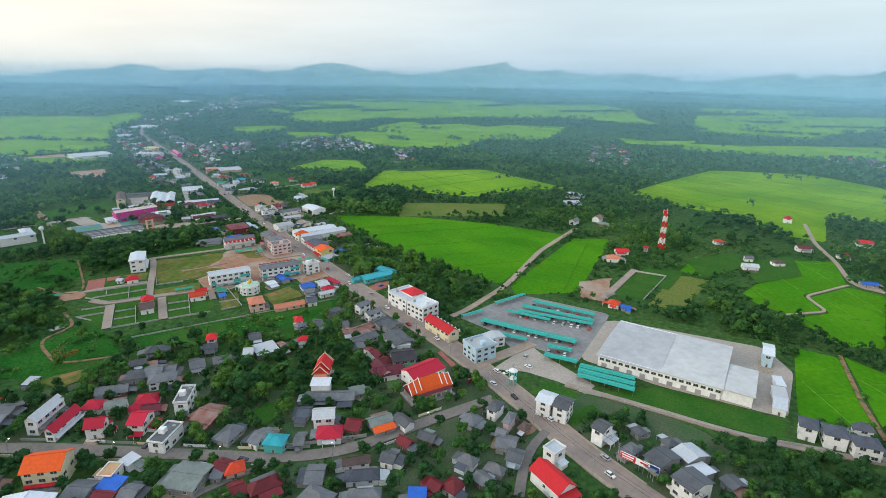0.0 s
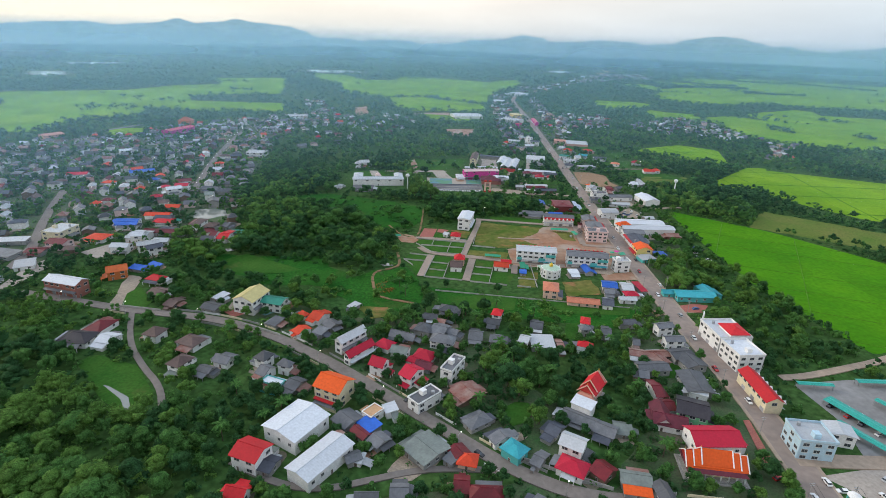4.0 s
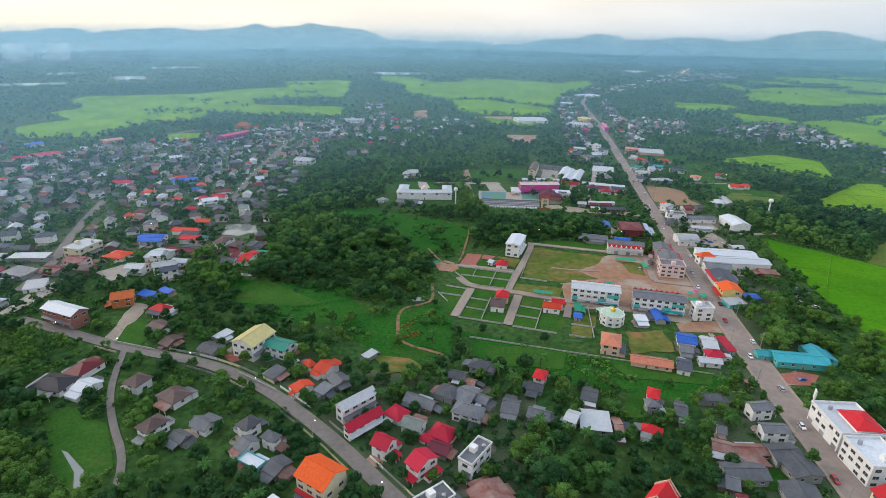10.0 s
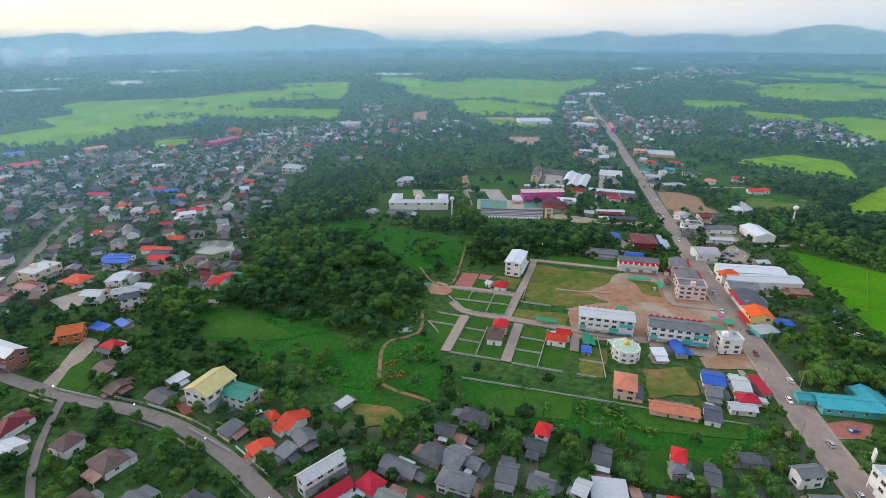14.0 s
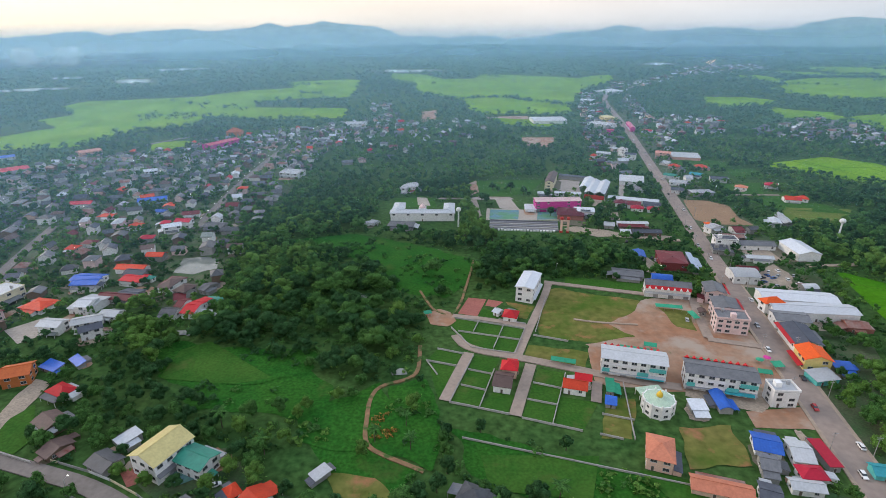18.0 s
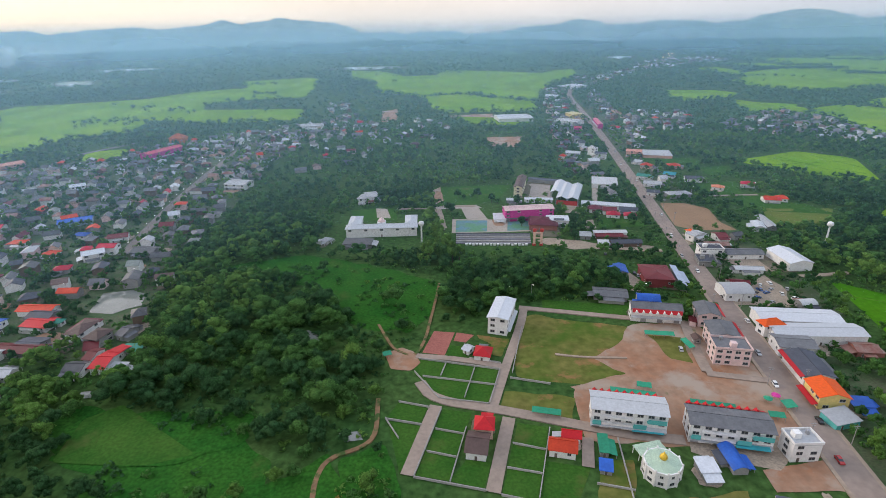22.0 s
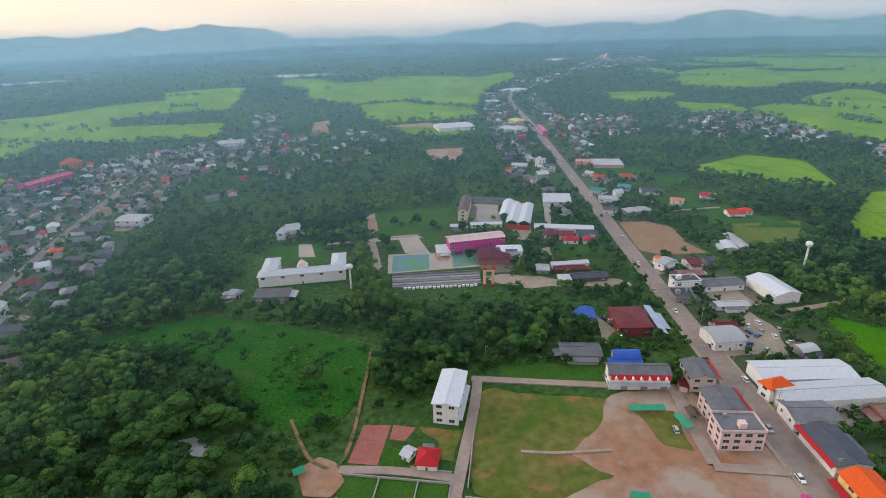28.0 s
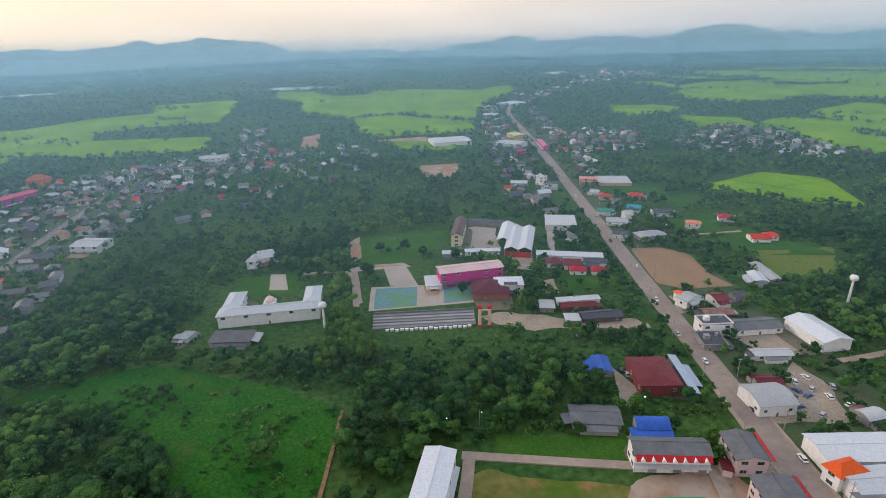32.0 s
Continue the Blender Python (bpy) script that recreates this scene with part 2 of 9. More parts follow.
for leaf in LEAF:
    leafy(leaf, 0.38)
# distance haze put into the far trees' leaf colour as a bluish cast
HAZED_LEAF = surface("haze_tinted_woodland", (0.062, 0.150, 0.080), (0.088, 0.185, 0.088), scale=0.012, grain=12, island=0.18, stain=0.22, rough=0.9, spec=0.05)
AREA = {
    "paddy": surface("rice_paddy", (0.105, 0.250, 0.006), (0.190, 0.325, 0.012), scale=0.010, grain=30, stain=0.14, rough=0.9, spec=0.05, bump=0.2),
    "nearpaddy": surface("young_rice", (0.040, 0.178, 0.005), (0.080, 0.235, 0.006), scale=0.016, grain=22, stain=0.16, rough=0.9, spec=0.05, bump=0.2),
    "stubble": surface("dry_paddy", (0.085, 0.155, 0.025), (0.15, 0.165, 0.045), scale=0.03, grain=20, stain=0.25, rough=0.9, spec=0.05),
    "lawn": surface("mown_grass", (0.026, 0.098, 0.014), (0.050, 0.122, 0.020), scale=0.06, grain=14, stain=0.2, rough=0.9, spec=0.05),
    "drygrass": surface("worn_grass", (0.082, 0.125, 0.022), (0.175, 0.155, 0.050), scale=0.030, grain=8, stain=0.2, rough=0.9, spec=0.05),
    "scrub": surface("rough_grass", (0.013, 0.090, 0.012), (0.030, 0.114, 0.015), scale=0.05, grain=14, stain=0.35, rough=0.9, spec=0.05),
    "dirt": surface("red_dirt", (0.30, 0.135, 0.070), (0.34, 0.235, 0.165), scale=0.035, grain=7, stain=0.16),
    "plough": surface("ploughed_earth", (0.30, 0.19, 0.11), (0.25, 0.155, 0.09), scale=0.05, grain=20, stain=0.2),
    "court": surface("brick_red_paving", (0.36, 0.13, 0.10), (0.30, 0.10, 0.08), scale=0.2, stain=0.2),
    "bluecourt": surface("court_paint", (0.10, 0.21, 0.30), (0.12, 0.24, 0.17), scale=0.12, stain=0.2),
    "asphaltlot": surface("car_park_paving", (0.26, 0.255, 0.25), (0.20, 0.195, 0.19), scale=0.06, grain=6, stain=0.12),
    "concretelot": surface("yard_concrete", (0.40, 0.345, 0.295), (0.32, 0.28, 0.24), scale=0.06, grain=14, stain=0.15),
    "sandlot": surface("sandy_yard", (0.36, 0.29, 0.22), (0.28, 0.23, 0.18), scale=0.1, grain=12, stain=0.25),
    "town": surface("trodden_town_ground", (0.088, 0.098, 0.055), (0.028, 0.088, 0.022), scale=0.07, grain=16, stain=0.3),
    "pond": surface("pond_water", (0.19, 0.205, 0.185), (0.22, 0.235, 0.21), scale=0.05, rough=0.06, stain=0.05, spec=0.9),
}


def patched(m, colour, scale, lo, hi):
    """Irregular patches of a second ground cover."""
    n, l = m.node_tree.nodes, m.node_tree.links
    b = n["Principled BSDF"]
    src = b.inputs["Base Color"].links[0].from_socket
    geo, ns, mr, mm = (n.new(k) for k in ("ShaderNodeNewGeometry", "ShaderNodeTexNoise", "ShaderNodeMapRange", "ShaderNodeMixRGB"))
    ns.inputs["Scale"].default_value, ns.inputs["Detail"].default_value, ns.inputs["Roughness"].default_value = scale, 7, 0.62
    mr.inputs[1].default_value, mr.inputs[2].default_value = lo, hi
    mm.inputs[2].default_value = (*colour, 1)
    l.new(geo.outputs["Position"], ns.inputs["Vector"])
    l.new(ns.outputs[0], mr.inputs[0])
    l.new(mr.outputs[0], mm.inputs[0])
    l.new(src, mm.inputs[1])
    l.new(mm.outputs[0], b.inputs["Base Color"])


parcels(AREA["paddy"], 40, 0.13)
parcels(AREA["nearpaddy"], 26, 0.10)
patched(AREA["drygrass"], (0.30, 0.150, 0.075), 0.055, 0.56, 0.66)
patched(AREA["drygrass"], (0.060, 0.125, 0.018), 0.035, 0.52, 0.66)
patched(AREA["dirt"], (0.36, 0.285, 0.225), 0.04, 0.50, 0.62)
patched(AREA["dirt"], (0.115, 0.135, 0.040), 0.07, 0.62, 0.70)
patched(AREA["scrub"], (0.070, 0.100, 0.026), 0.03, 0.60, 0.74)
patched(AREA["bluecourt"], (0.095, 0.245, 0.140), 0.07, 0.47, 0.55)
patched(AREA["lawn"], (0.085, 0.115, 0.030), 0.05, 0.58, 0.70)
ROADM = {
    "asphalt": surface("dusty_asphalt", (0.235, 0.190, 0.165), (0.315, 0.245, 0.205), scale=0.05, grain=7, stain=0.10),
    "street": surface("street_concrete", (0.215, 0.185, 0.165), (0.165, 0.145, 0.13), scale=0.08, grain=7, stain=0.12),
    "concrete": surface("lane_concrete", (0.35, 0.275, 0.225), (0.27, 0.215, 0.175), scale=0.1, grain=6, stain=0.10),
    "laterite": surface("laterite_track", (0.27, 0.15, 0.08), (0.20, 0.125, 0.065), scale=0.1, grain=6, stain=0.2),
    "sand": surface("sandy_track", (0.38, 0.295, 0.225), (0.30, 0.235, 0.18), scale=0.1, grain=6, stain=0.14),
}
patched(ROADM["laterite"], (0.055, 0.100, 0.022), 0.22, 0.50, 0.60)
GROUNDM = surface("rough_ground", (0.030, 0.085, 0.022), (0.058, 0.108, 0.030), scale=0.02, grain=16, stain=0.4, rough=0.95, spec=0.05)


# ---- mesh helpers ----
def mesh_from(name, verts, faces, mats, slots=None, smooth=False):
    me = bpy.data.meshes.new(name)
    me.from_pydata([tuple(v) for v in verts], [], faces)
    for m in mats:
        me.materials.append(m)
    if slots is not None:
        me.polygons.foreach_set("material_index", slots)
    if smooth:
        me.polygons.foreach_set("use_smooth", [True] * len(me.polygons))
    me.update()
    return me


def quads_mesh(name, v, q, mats, slots=None, tri=False):
    """A mesh straight from number arrays: v (n, 3), q (m, 4) or (m, 3)."""
    k = 3 if tri else 4
    me = bpy.data.meshes.new(name)
    me.vertices.add(len(v))
    me.vertices.foreach_set("co", np.asarray(v, dtype=np.float32).ravel())
    me.loops.add(len(q) * k)
    me.loops.foreach_set("vertex_index", np.asarray(q, dtype=np.int32).ravel())
    me.polygons.add(len(q))
    me.polygons.foreach_set("loop_start", np.arange(0, len(q) * k, k, dtype=np.int32))
    for m in mats:
        me.materials.append(m)
    if slots is not None:
        me.polygons.foreach_set("material_index", np.asarray(slots, dtype=np.int32))
    me.update(calc_edges=True)
    return me


class Shape:
    """Collects boxes, prisms and sheets into one mesh."""

    def __init__(self):
        self.v, self.f, self.s = [], [], []

    def add(self, verts, faces, slot=0, m=None):
        k = len(self.v)
        self.v += [tuple(m @ Vector(p)) for p in verts] if m is not None else [tuple(p) for p in verts]
        self.f += [tuple(i + k for i in f) for f in faces]
        self.s += [slot] * len(faces)
        return self

    def box(self, x0, y0, z0, x1, y1, z1, slot=0, m=None):
        return self.add([(x0, y0, z0), (x1, y0, z0), (x1, y1, z0), (x0, y1, z0), (x0, y0, z1), (x1, y0, z1), (x1, y1, z1), (x0, y1, z1)],
                        [(3, 2, 1, 0), (4, 5, 6, 7), (0, 1, 5, 4), (1, 2, 6, 5), (2, 3, 7, 6), (3, 0, 4, 7)], slot, m)

    def ring(self, cx, cy, rows, n=12, slot=0, cap=True, m=None):
        """A turned shape: rows of (z, radius)."""
        verts = [(cx + r * math.cos(2 * math.pi * i / n), cy + r * math.sin(2 * math.pi * i / n), z) for z, r in rows for i in range(n)]
        faces = [(j * n + i, j * n + (i + 1) % n, (j + 1) * n + (i + 1) % n, (j + 1) * n + i) for j in range(len(rows) - 1) for i in range(n)]
        if cap:
            faces += [tuple(range(n))[::-1], tuple(range((len(rows) - 1) * n, len(rows) * n))]
        return self.add(verts, faces, slot, m)

    def beam(self, a, b, w, slot=0):
        a, b = Vector(a), Vector(b)
        turn = (b - a).to_track_quat("Z", "Y").to_matrix().to_4x4()
        return self.box(-w / 2, -w / 2, 0, w / 2, w / 2, (b - a).length, slot, Matrix.Translation(a) @ turn)

    def mesh(self, name, *mats, smooth=False):
        return mesh_from(name, self.v, self.f, mats, self.s, smooth)


def thing(name, m, label, category, group="", kind=""):
    ob = new(name)
    ob.matrix_world = m
    ob.empty_display_size = 0.5
    return tagged(ob, label, category, group, kind)


def part(name, me, parent, label="", m=None):
    ob = new(name, me)
    ob.parent = parent
    if m is not None:
        ob.matrix_local = m
    return tagged(ob, label) if label else ob


# ---- the large structure ----
TAKEN = []      # outlines that keep trees and filler houses away


def inside(poly, px, py):
    """Which of the points lie in the outline."""
    res = np.zeros(len(px), dtype=bool)
    n = len(poly)
    for i in range(n):
        (x1, y1), (x2, y2) = poly[i], poly[(i + 1) % n]
        if y1 == y2:
            continue
        hit = ((y1 > py) != (y2 > py)) & (px < (x2 - x1) * (py - y1) / (y2 - y1) + x1)
        res ^= hit
    return res


def free_of(px, py, polys):
    ok = np.ones(len(px), dtype=bool)
    for poly in polys:
        arr = np.array(poly)
        lo, hi = arr.min(0), arr.max(0)
        idx = np.where(ok & (px >= lo[0]) & (px <= hi[0]) & (py >= lo[1]) & (py <= hi[1]))[0]
        if len(idx):
            ok[idx[inside(poly, px[idx], py[idx])]] = False
    return ok


level = [0.03]


def step_up():
    level[0] += 0.003
    return level[0]


def rounded(pts, cut=0.18):
    """Corners cut twice, so that a field or yard has soft corners."""
    for _ in range(2):
        out = []
        for i in range(len(pts)):
            a, b = Vector(pts[i]), Vector(pts[(i + 1) % len(pts)])
            out += [a.lerp(b, cut), a.lerp(b, 1 - cut)]
        pts = out
    return [tuple(p) for p in pts]


def area(kind, pts):
    label = {"paddy": "bright green flooded rice field with low bunds", "nearpaddy": "deep green field of young rice with low bunds", "stubble": "dull green fallow rice field", "lawn": "closely grown green grass plot",
             "drygrass": "worn yellowish grass field with bare patches", "scrub": "rough green meadow grass", "dirt": "bare reddish dirt ground",
             "town": "trodden earth and patchy grass between town houses", "plough": "freshly ploughed brown earth field", "court": "brick-red paved yard", "bluecourt": "blue and green painted sports court",
             "asphaltlot": "grey paved market car park", "concretelot": "pale concrete yard", "sandlot": "sandy unpaved yard", "pond": "still pond with grey-green water"}[kind]
    if kind != "pond" and len(pts) > 4:
        pts = rounded(pts, 0.06)
    if kind in ("town", "dirt", "drygrass", "scrub", "sandlot", "stubble"):
        ragged = []
        for i in range(len(pts)):
            a, b = Vector(pts[i]), Vector(pts[(i + 1) % len(pts)])
            m = max(1, int((b - a).length / 2.2))
            for j in range(m):
                p = a.lerp(b, j / m)
                slim = min(max(q[0] for q in pts) - min(q[0] for q in pts), max(q[1] for q in pts) - min(q[1] for q in pts))
                reach = min(2.6, 0.09 * slim)
                ragged.append((p.x + reach * noise.noise((p.x * 0.09, p.y * 0.09, 1)) + 0.12 * reach * noise.noise((p.x * 0.35, p.y * 0.35, 2)), p.y + reach * noise.noise((p.x * 0.09, p.y * 0.09, 5)) + 0.12 * reach * noise.noise((p.x * 0.35, p.y * 0.35, 6))))
        pts = ragged
    z = step_up()
    me = mesh_from(kind, [(x, y, z) for x, y in pts], [tuple(range(len(pts)))], [AREA[kind]])
    ob = tagged(new("water" if kind == "pond" else "ground_" + {"paddy": "paddy", "nearpaddy": "paddy", "stubble": "paddy", "plough": "field", "lawn": "grass", "drygrass": "grass", "scrub": "meadow"}.get(kind, "yard"), me), label, "pond" if kind == "pond" else "ground", kind="structure")
    if ob.data.polygons[0].normal.z < 0:
        me.flip_normals()
    if kind not in ("scrub", "town"):
        TAKEN.append(pts)
    if kind in ("paddy", "nearpaddy"):
        PADDIES.append(pts)
    return ob


PADDIES = []
ROADS = []


def smooth_line(pts, rounds=2, reach=9.0):
    """Corners cut, but never further from them than reach."""
    for k in range(rounds):
        out = [pts[0]]
        for a, b in zip(pts, pts[1:]):
            a, b = Vector(a), Vector(b)
            c = min(0.25, reach / (k + 1) / max((b - a).length, 0.1)) if (b - a).length < 150 else 0.25
            out += [tuple(a.lerp(b, c)), tuple(a.lerp(b, 1 - c))]
        pts = out + [pts[-1]]
    return pts


def offset_line(pts, d):
    out = []
    for i, p in enumerate(pts):
        a, b = Vector(pts[max(i - 1, 0)]), Vector(pts[min(i + 1, len(pts) - 1)])
        t = (b - a).normalized()
        out.append((p[0] - t.y * d, p[1] + t.x * d))
    return out


def road(name, width, mat, pts, kerb=False):
    label = {"main_road": "wide dusty grey town main road", "side_street": "narrow grey concrete town street", "lane": "pale narrow lane", "footpath": "reddish earth track"}[name]
    line = smooth_line(pts, 2, 3.5 if name == "footpath" else 9.0)
    z = step_up() + 0.04
    left, right = offset_line(line, width / 2), offset_line(line, -width / 2)
    n = len(line)
    sh = Shape()
    verts = [(x, y, z) for x, y in left] + [(x, y, z) for x, y in right] + [(x, y, -0.1) for x, y in left] + [(x, y, -0.1) for x, y in right]
    faces = []
    for i in range(n - 1):
        faces += [(n + i, n + i + 1, i + 1, i), (i, i + 1, 2 * n + i + 1, 2 * n + i), (n + i + 1, n + i, 3 * n + i, 3 * n + i + 1)]
    sh.add(verts, faces)
    ob = tagged(new("road", sh.mesh(name, ROADM[mat])), label, "road", kind="structure")
    out = offset_line(line, width / 2 + 1.5)
    TAKEN.append(out + offset_line(line, -width / 2 - 1.5)[::-1])
    ROADS.append((name, line, width, z))
    return ob


ring_v, ring_f = [(150.0, 700.0, 0.0)], []
NRING = 96
for rr in (400, 900, 1600, 2600, 3800, 5200):
    for i in range(NRING):
        a = 2 * math.pi * i / NRING
        ring_v.append((150 + rr * math.cos(a), 700 + rr * math.sin(a), 0.0))
for j in range(5):
    for i in range(NRING):
        a, b = 1 + j * NRING + i, 1 + j * NRING + (i + 1) % NRING
        ring_f.append((a, a + NRING, b + NRING, b))
ring_f += [(0, 1 + i, 1 + (i + 1) % NRING) for i in range(NRING)]
tagged(new("ground", mesh_from("ground", ring_v, ring_f, [GROUNDM])), "flat green valley floor of grass and scrub", "ground", kind="structure")

# mountains on the skyline: (bearing, height of the crest)
RIDGE_WEST = [(-75, 120), (-60, 150), (-50, 118), (-44, 120), (-39.4, 133), (-37.2, 146), (-34.8, 167), (-33.6, 169), (-32.2, 144), (-31.1, 156), (-28.9, 171), (-26.1, 183), (-24, 168), (-20.7, 189), (-18.6, 223), (-17.1, 195), (-16, 209), (-14.9, 214), (-13.8, 236), (-11.6, 216), (-8.9, 200), (-7.5, 174), (-6.1, 126), (-3.2, 126), (-1.7, 112), (-0.3, 126), (3.1, 127), (4.3, 104), (7.1, 112), (9.9, 150), (12.6, 162), (14.7, 197), (16.6, 184), (17.4, 157), (20, 161), (22.4, 180), (25.3, 173), (26.7, 156), (28, 166), (28.9, 171), (30.5, 205), (32.3, 228)]
RIDGE_EAST = [(33.4, 232), (34.5, 225), (36.3, 197), (37.4, 173), (38.6, 179), (39.8, 158), (41.5, 151), (43.9, 172), (45.7, 195), (48.1, 224), (49.8, 239), (51.3, 262), (51.9, 228), (52.8, 203), (54.5, 192), (56.8, 207), (57.9, 182), (60.2, 168), (62.4, 174), (64.5, 185), (66.1, 166), (67.6, 159), (68.7, 136), (70.7, 135), (72.6, 149), (73.9, 166), (75.7, 179), (77.6, 196), (78.1, 171), (78.5, 164), (79.9, 190), (81.5, 185), (83, 193), (83.9, 217), (90, 240), (98, 190), (112, 170)]
FOOT = [(-75, 20), (-40, 20), (-27, 42), (-12, 60), (-6, 72), (1, 70), (8, 70), (14, 60), (17, 54), (27, 62), (40, 66), (58, 64), (73, 60), (85, 56), (112, 50)]


def along_bearing(rows, az):
    for (a0, h0), (a1, h1) in zip(rows, rows[1:]):
        if a0 <= az <= a1:
            t = (az - a0) / (a1 - a0)
            return h0 + (h1 - h0) * (t * t * (3 - 2 * t))
    return rows[-1][1]


mv, mf = [], []
pv = []
NAZ, NUP = 700, 8
for i in range(NAZ):
    az = -74 + 184 * i / (NAZ - 1)
    ca, sa = math.cos(radians(az)), math.sin(radians(az))
    h = along_bearing(RIDGE_WEST + RIDGE_EAST, az) + 3.5 * noise.noise((az * 1.3, 9, 0)) + 2.2 * noise.noise((az * 4.5, 1, 0))
    foot = along_bearing(FOOT, az) + 5 * noise.noise((az * 0.5, 2, 7)) + 3 * noise.noise((az * 2.0, 2, 3))
    for j in range(NUP):
        s = j / (NUP - 1)
        dist = 4240 + 210 * s + 60 * noise.noise((az * 0.5, s * 4, 4)) * s * (1 - s) * 3
        mv.append((dist * sa, 60 + dist * ca, 20 + (h - 20) * s))
    for j in range(5):
        s = j / 4
        dist = 3700 + 480 * s
        pv.append((dist * sa, 60 + dist * ca, -2 + (foot + 2) * s ** 1.5))
for i in range(NAZ - 1):
    for j in range(NUP - 1):
        a = i * NUP + j
        mf.append((a, a + NUP, a + NUP + 1, a + 1))
pf = [(i * 5 + j, i * 5 + 5 + j, i * 5 + 6 + j, i * 5 + 1 + j) for i in range(NAZ - 1) for j in range(4)]
# hazy daylight on the hills put into a glowing pale blue colour
MOUNT = bpy.data.materials.new("haze_glow_hills")
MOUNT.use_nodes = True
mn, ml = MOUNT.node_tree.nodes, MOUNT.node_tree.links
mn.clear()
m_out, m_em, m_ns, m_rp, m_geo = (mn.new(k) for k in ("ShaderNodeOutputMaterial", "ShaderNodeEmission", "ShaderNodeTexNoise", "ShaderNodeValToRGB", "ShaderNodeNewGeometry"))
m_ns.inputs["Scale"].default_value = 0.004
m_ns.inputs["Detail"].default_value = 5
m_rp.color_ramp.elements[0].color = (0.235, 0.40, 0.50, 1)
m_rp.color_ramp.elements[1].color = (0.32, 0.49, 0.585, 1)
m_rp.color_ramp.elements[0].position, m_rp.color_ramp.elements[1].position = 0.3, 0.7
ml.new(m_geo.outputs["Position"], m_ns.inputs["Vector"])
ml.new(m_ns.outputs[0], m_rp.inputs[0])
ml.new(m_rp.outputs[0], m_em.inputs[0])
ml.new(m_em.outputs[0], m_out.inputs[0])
tagged(new("backdrop", mesh_from("mountain_range", mv, mf, [MOUNT], smooth=True)), "mountain range along the horizon, hazy light put into its glowing blue", "mountains", kind="structure")
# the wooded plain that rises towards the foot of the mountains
# distance haze is put into its dark blue base colour
tagged(new("backdrop", mesh_from("far_plain", pv, pf, [surface("haze_blue_plain", (0.030, 0.075, 0.075), (0.062, 0.125, 0.095), scale=0.006, grain=9, stain=0.3, rough=0.95, spec=0.0)], smooth=True)), "wooded plain below the mountains, tinted dark blue for haze", "plain", kind="structure")

# upright sheets added as air haze, growing denser with height above the ground
def haze_fog_mat(name, dens, z_full, z_top, ends=False, west=1.0):
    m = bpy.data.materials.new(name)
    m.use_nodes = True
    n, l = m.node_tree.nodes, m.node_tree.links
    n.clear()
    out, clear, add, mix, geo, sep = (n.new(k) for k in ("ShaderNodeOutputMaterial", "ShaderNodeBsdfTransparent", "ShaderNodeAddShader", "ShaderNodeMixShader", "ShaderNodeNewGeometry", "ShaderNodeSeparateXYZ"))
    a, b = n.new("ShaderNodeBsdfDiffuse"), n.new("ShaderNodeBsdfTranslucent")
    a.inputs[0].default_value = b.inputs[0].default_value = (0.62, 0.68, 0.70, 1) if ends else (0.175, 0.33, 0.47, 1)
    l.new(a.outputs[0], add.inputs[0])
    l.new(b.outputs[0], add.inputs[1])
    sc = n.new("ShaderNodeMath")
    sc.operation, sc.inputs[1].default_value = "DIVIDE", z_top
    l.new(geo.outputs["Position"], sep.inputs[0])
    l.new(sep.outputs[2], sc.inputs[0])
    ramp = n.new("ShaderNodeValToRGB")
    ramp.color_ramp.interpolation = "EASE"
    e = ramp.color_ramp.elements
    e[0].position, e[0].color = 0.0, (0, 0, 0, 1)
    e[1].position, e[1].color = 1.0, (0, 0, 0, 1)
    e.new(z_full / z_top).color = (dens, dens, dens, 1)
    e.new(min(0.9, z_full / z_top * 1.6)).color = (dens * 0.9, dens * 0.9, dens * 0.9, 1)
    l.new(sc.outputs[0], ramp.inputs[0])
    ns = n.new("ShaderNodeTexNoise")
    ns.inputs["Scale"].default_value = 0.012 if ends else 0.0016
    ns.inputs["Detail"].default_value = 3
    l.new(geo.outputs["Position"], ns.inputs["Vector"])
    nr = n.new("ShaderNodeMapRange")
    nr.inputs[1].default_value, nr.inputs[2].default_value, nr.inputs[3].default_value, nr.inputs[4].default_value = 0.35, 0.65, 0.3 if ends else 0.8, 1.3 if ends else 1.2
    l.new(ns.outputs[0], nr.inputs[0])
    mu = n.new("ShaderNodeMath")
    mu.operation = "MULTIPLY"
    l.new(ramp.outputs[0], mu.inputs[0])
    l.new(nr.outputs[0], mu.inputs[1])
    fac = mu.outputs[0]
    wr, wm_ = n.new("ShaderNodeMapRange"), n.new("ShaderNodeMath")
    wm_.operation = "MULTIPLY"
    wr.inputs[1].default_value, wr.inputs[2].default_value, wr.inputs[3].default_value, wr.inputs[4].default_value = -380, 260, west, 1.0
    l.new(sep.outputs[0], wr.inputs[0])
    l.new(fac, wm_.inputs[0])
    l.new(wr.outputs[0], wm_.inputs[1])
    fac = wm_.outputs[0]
    if ends:
        co = n.new("ShaderNodeTexCoord")
        s2 = n.new("ShaderNodeSeparateXYZ")
        l.new(co.outputs["Generated"], s2.inputs[0])
        r2 = n.new("ShaderNodeValToRGB")
        r2.color_ramp.elements[0].color = r2.color_ramp.elements[1].color = (0, 0, 0, 1)
        r2.color_ramp.elements.new(0.45).color = (1, 1, 1, 1)
        l.new(s2.outputs[0], r2.inputs[0])
        m2 = n.new("ShaderNodeMath")
        m2.operation = "MULTIPLY"
        l.new(fac, m2.inputs[0])
        l.new(r2.outputs[0], m2.inputs[1])
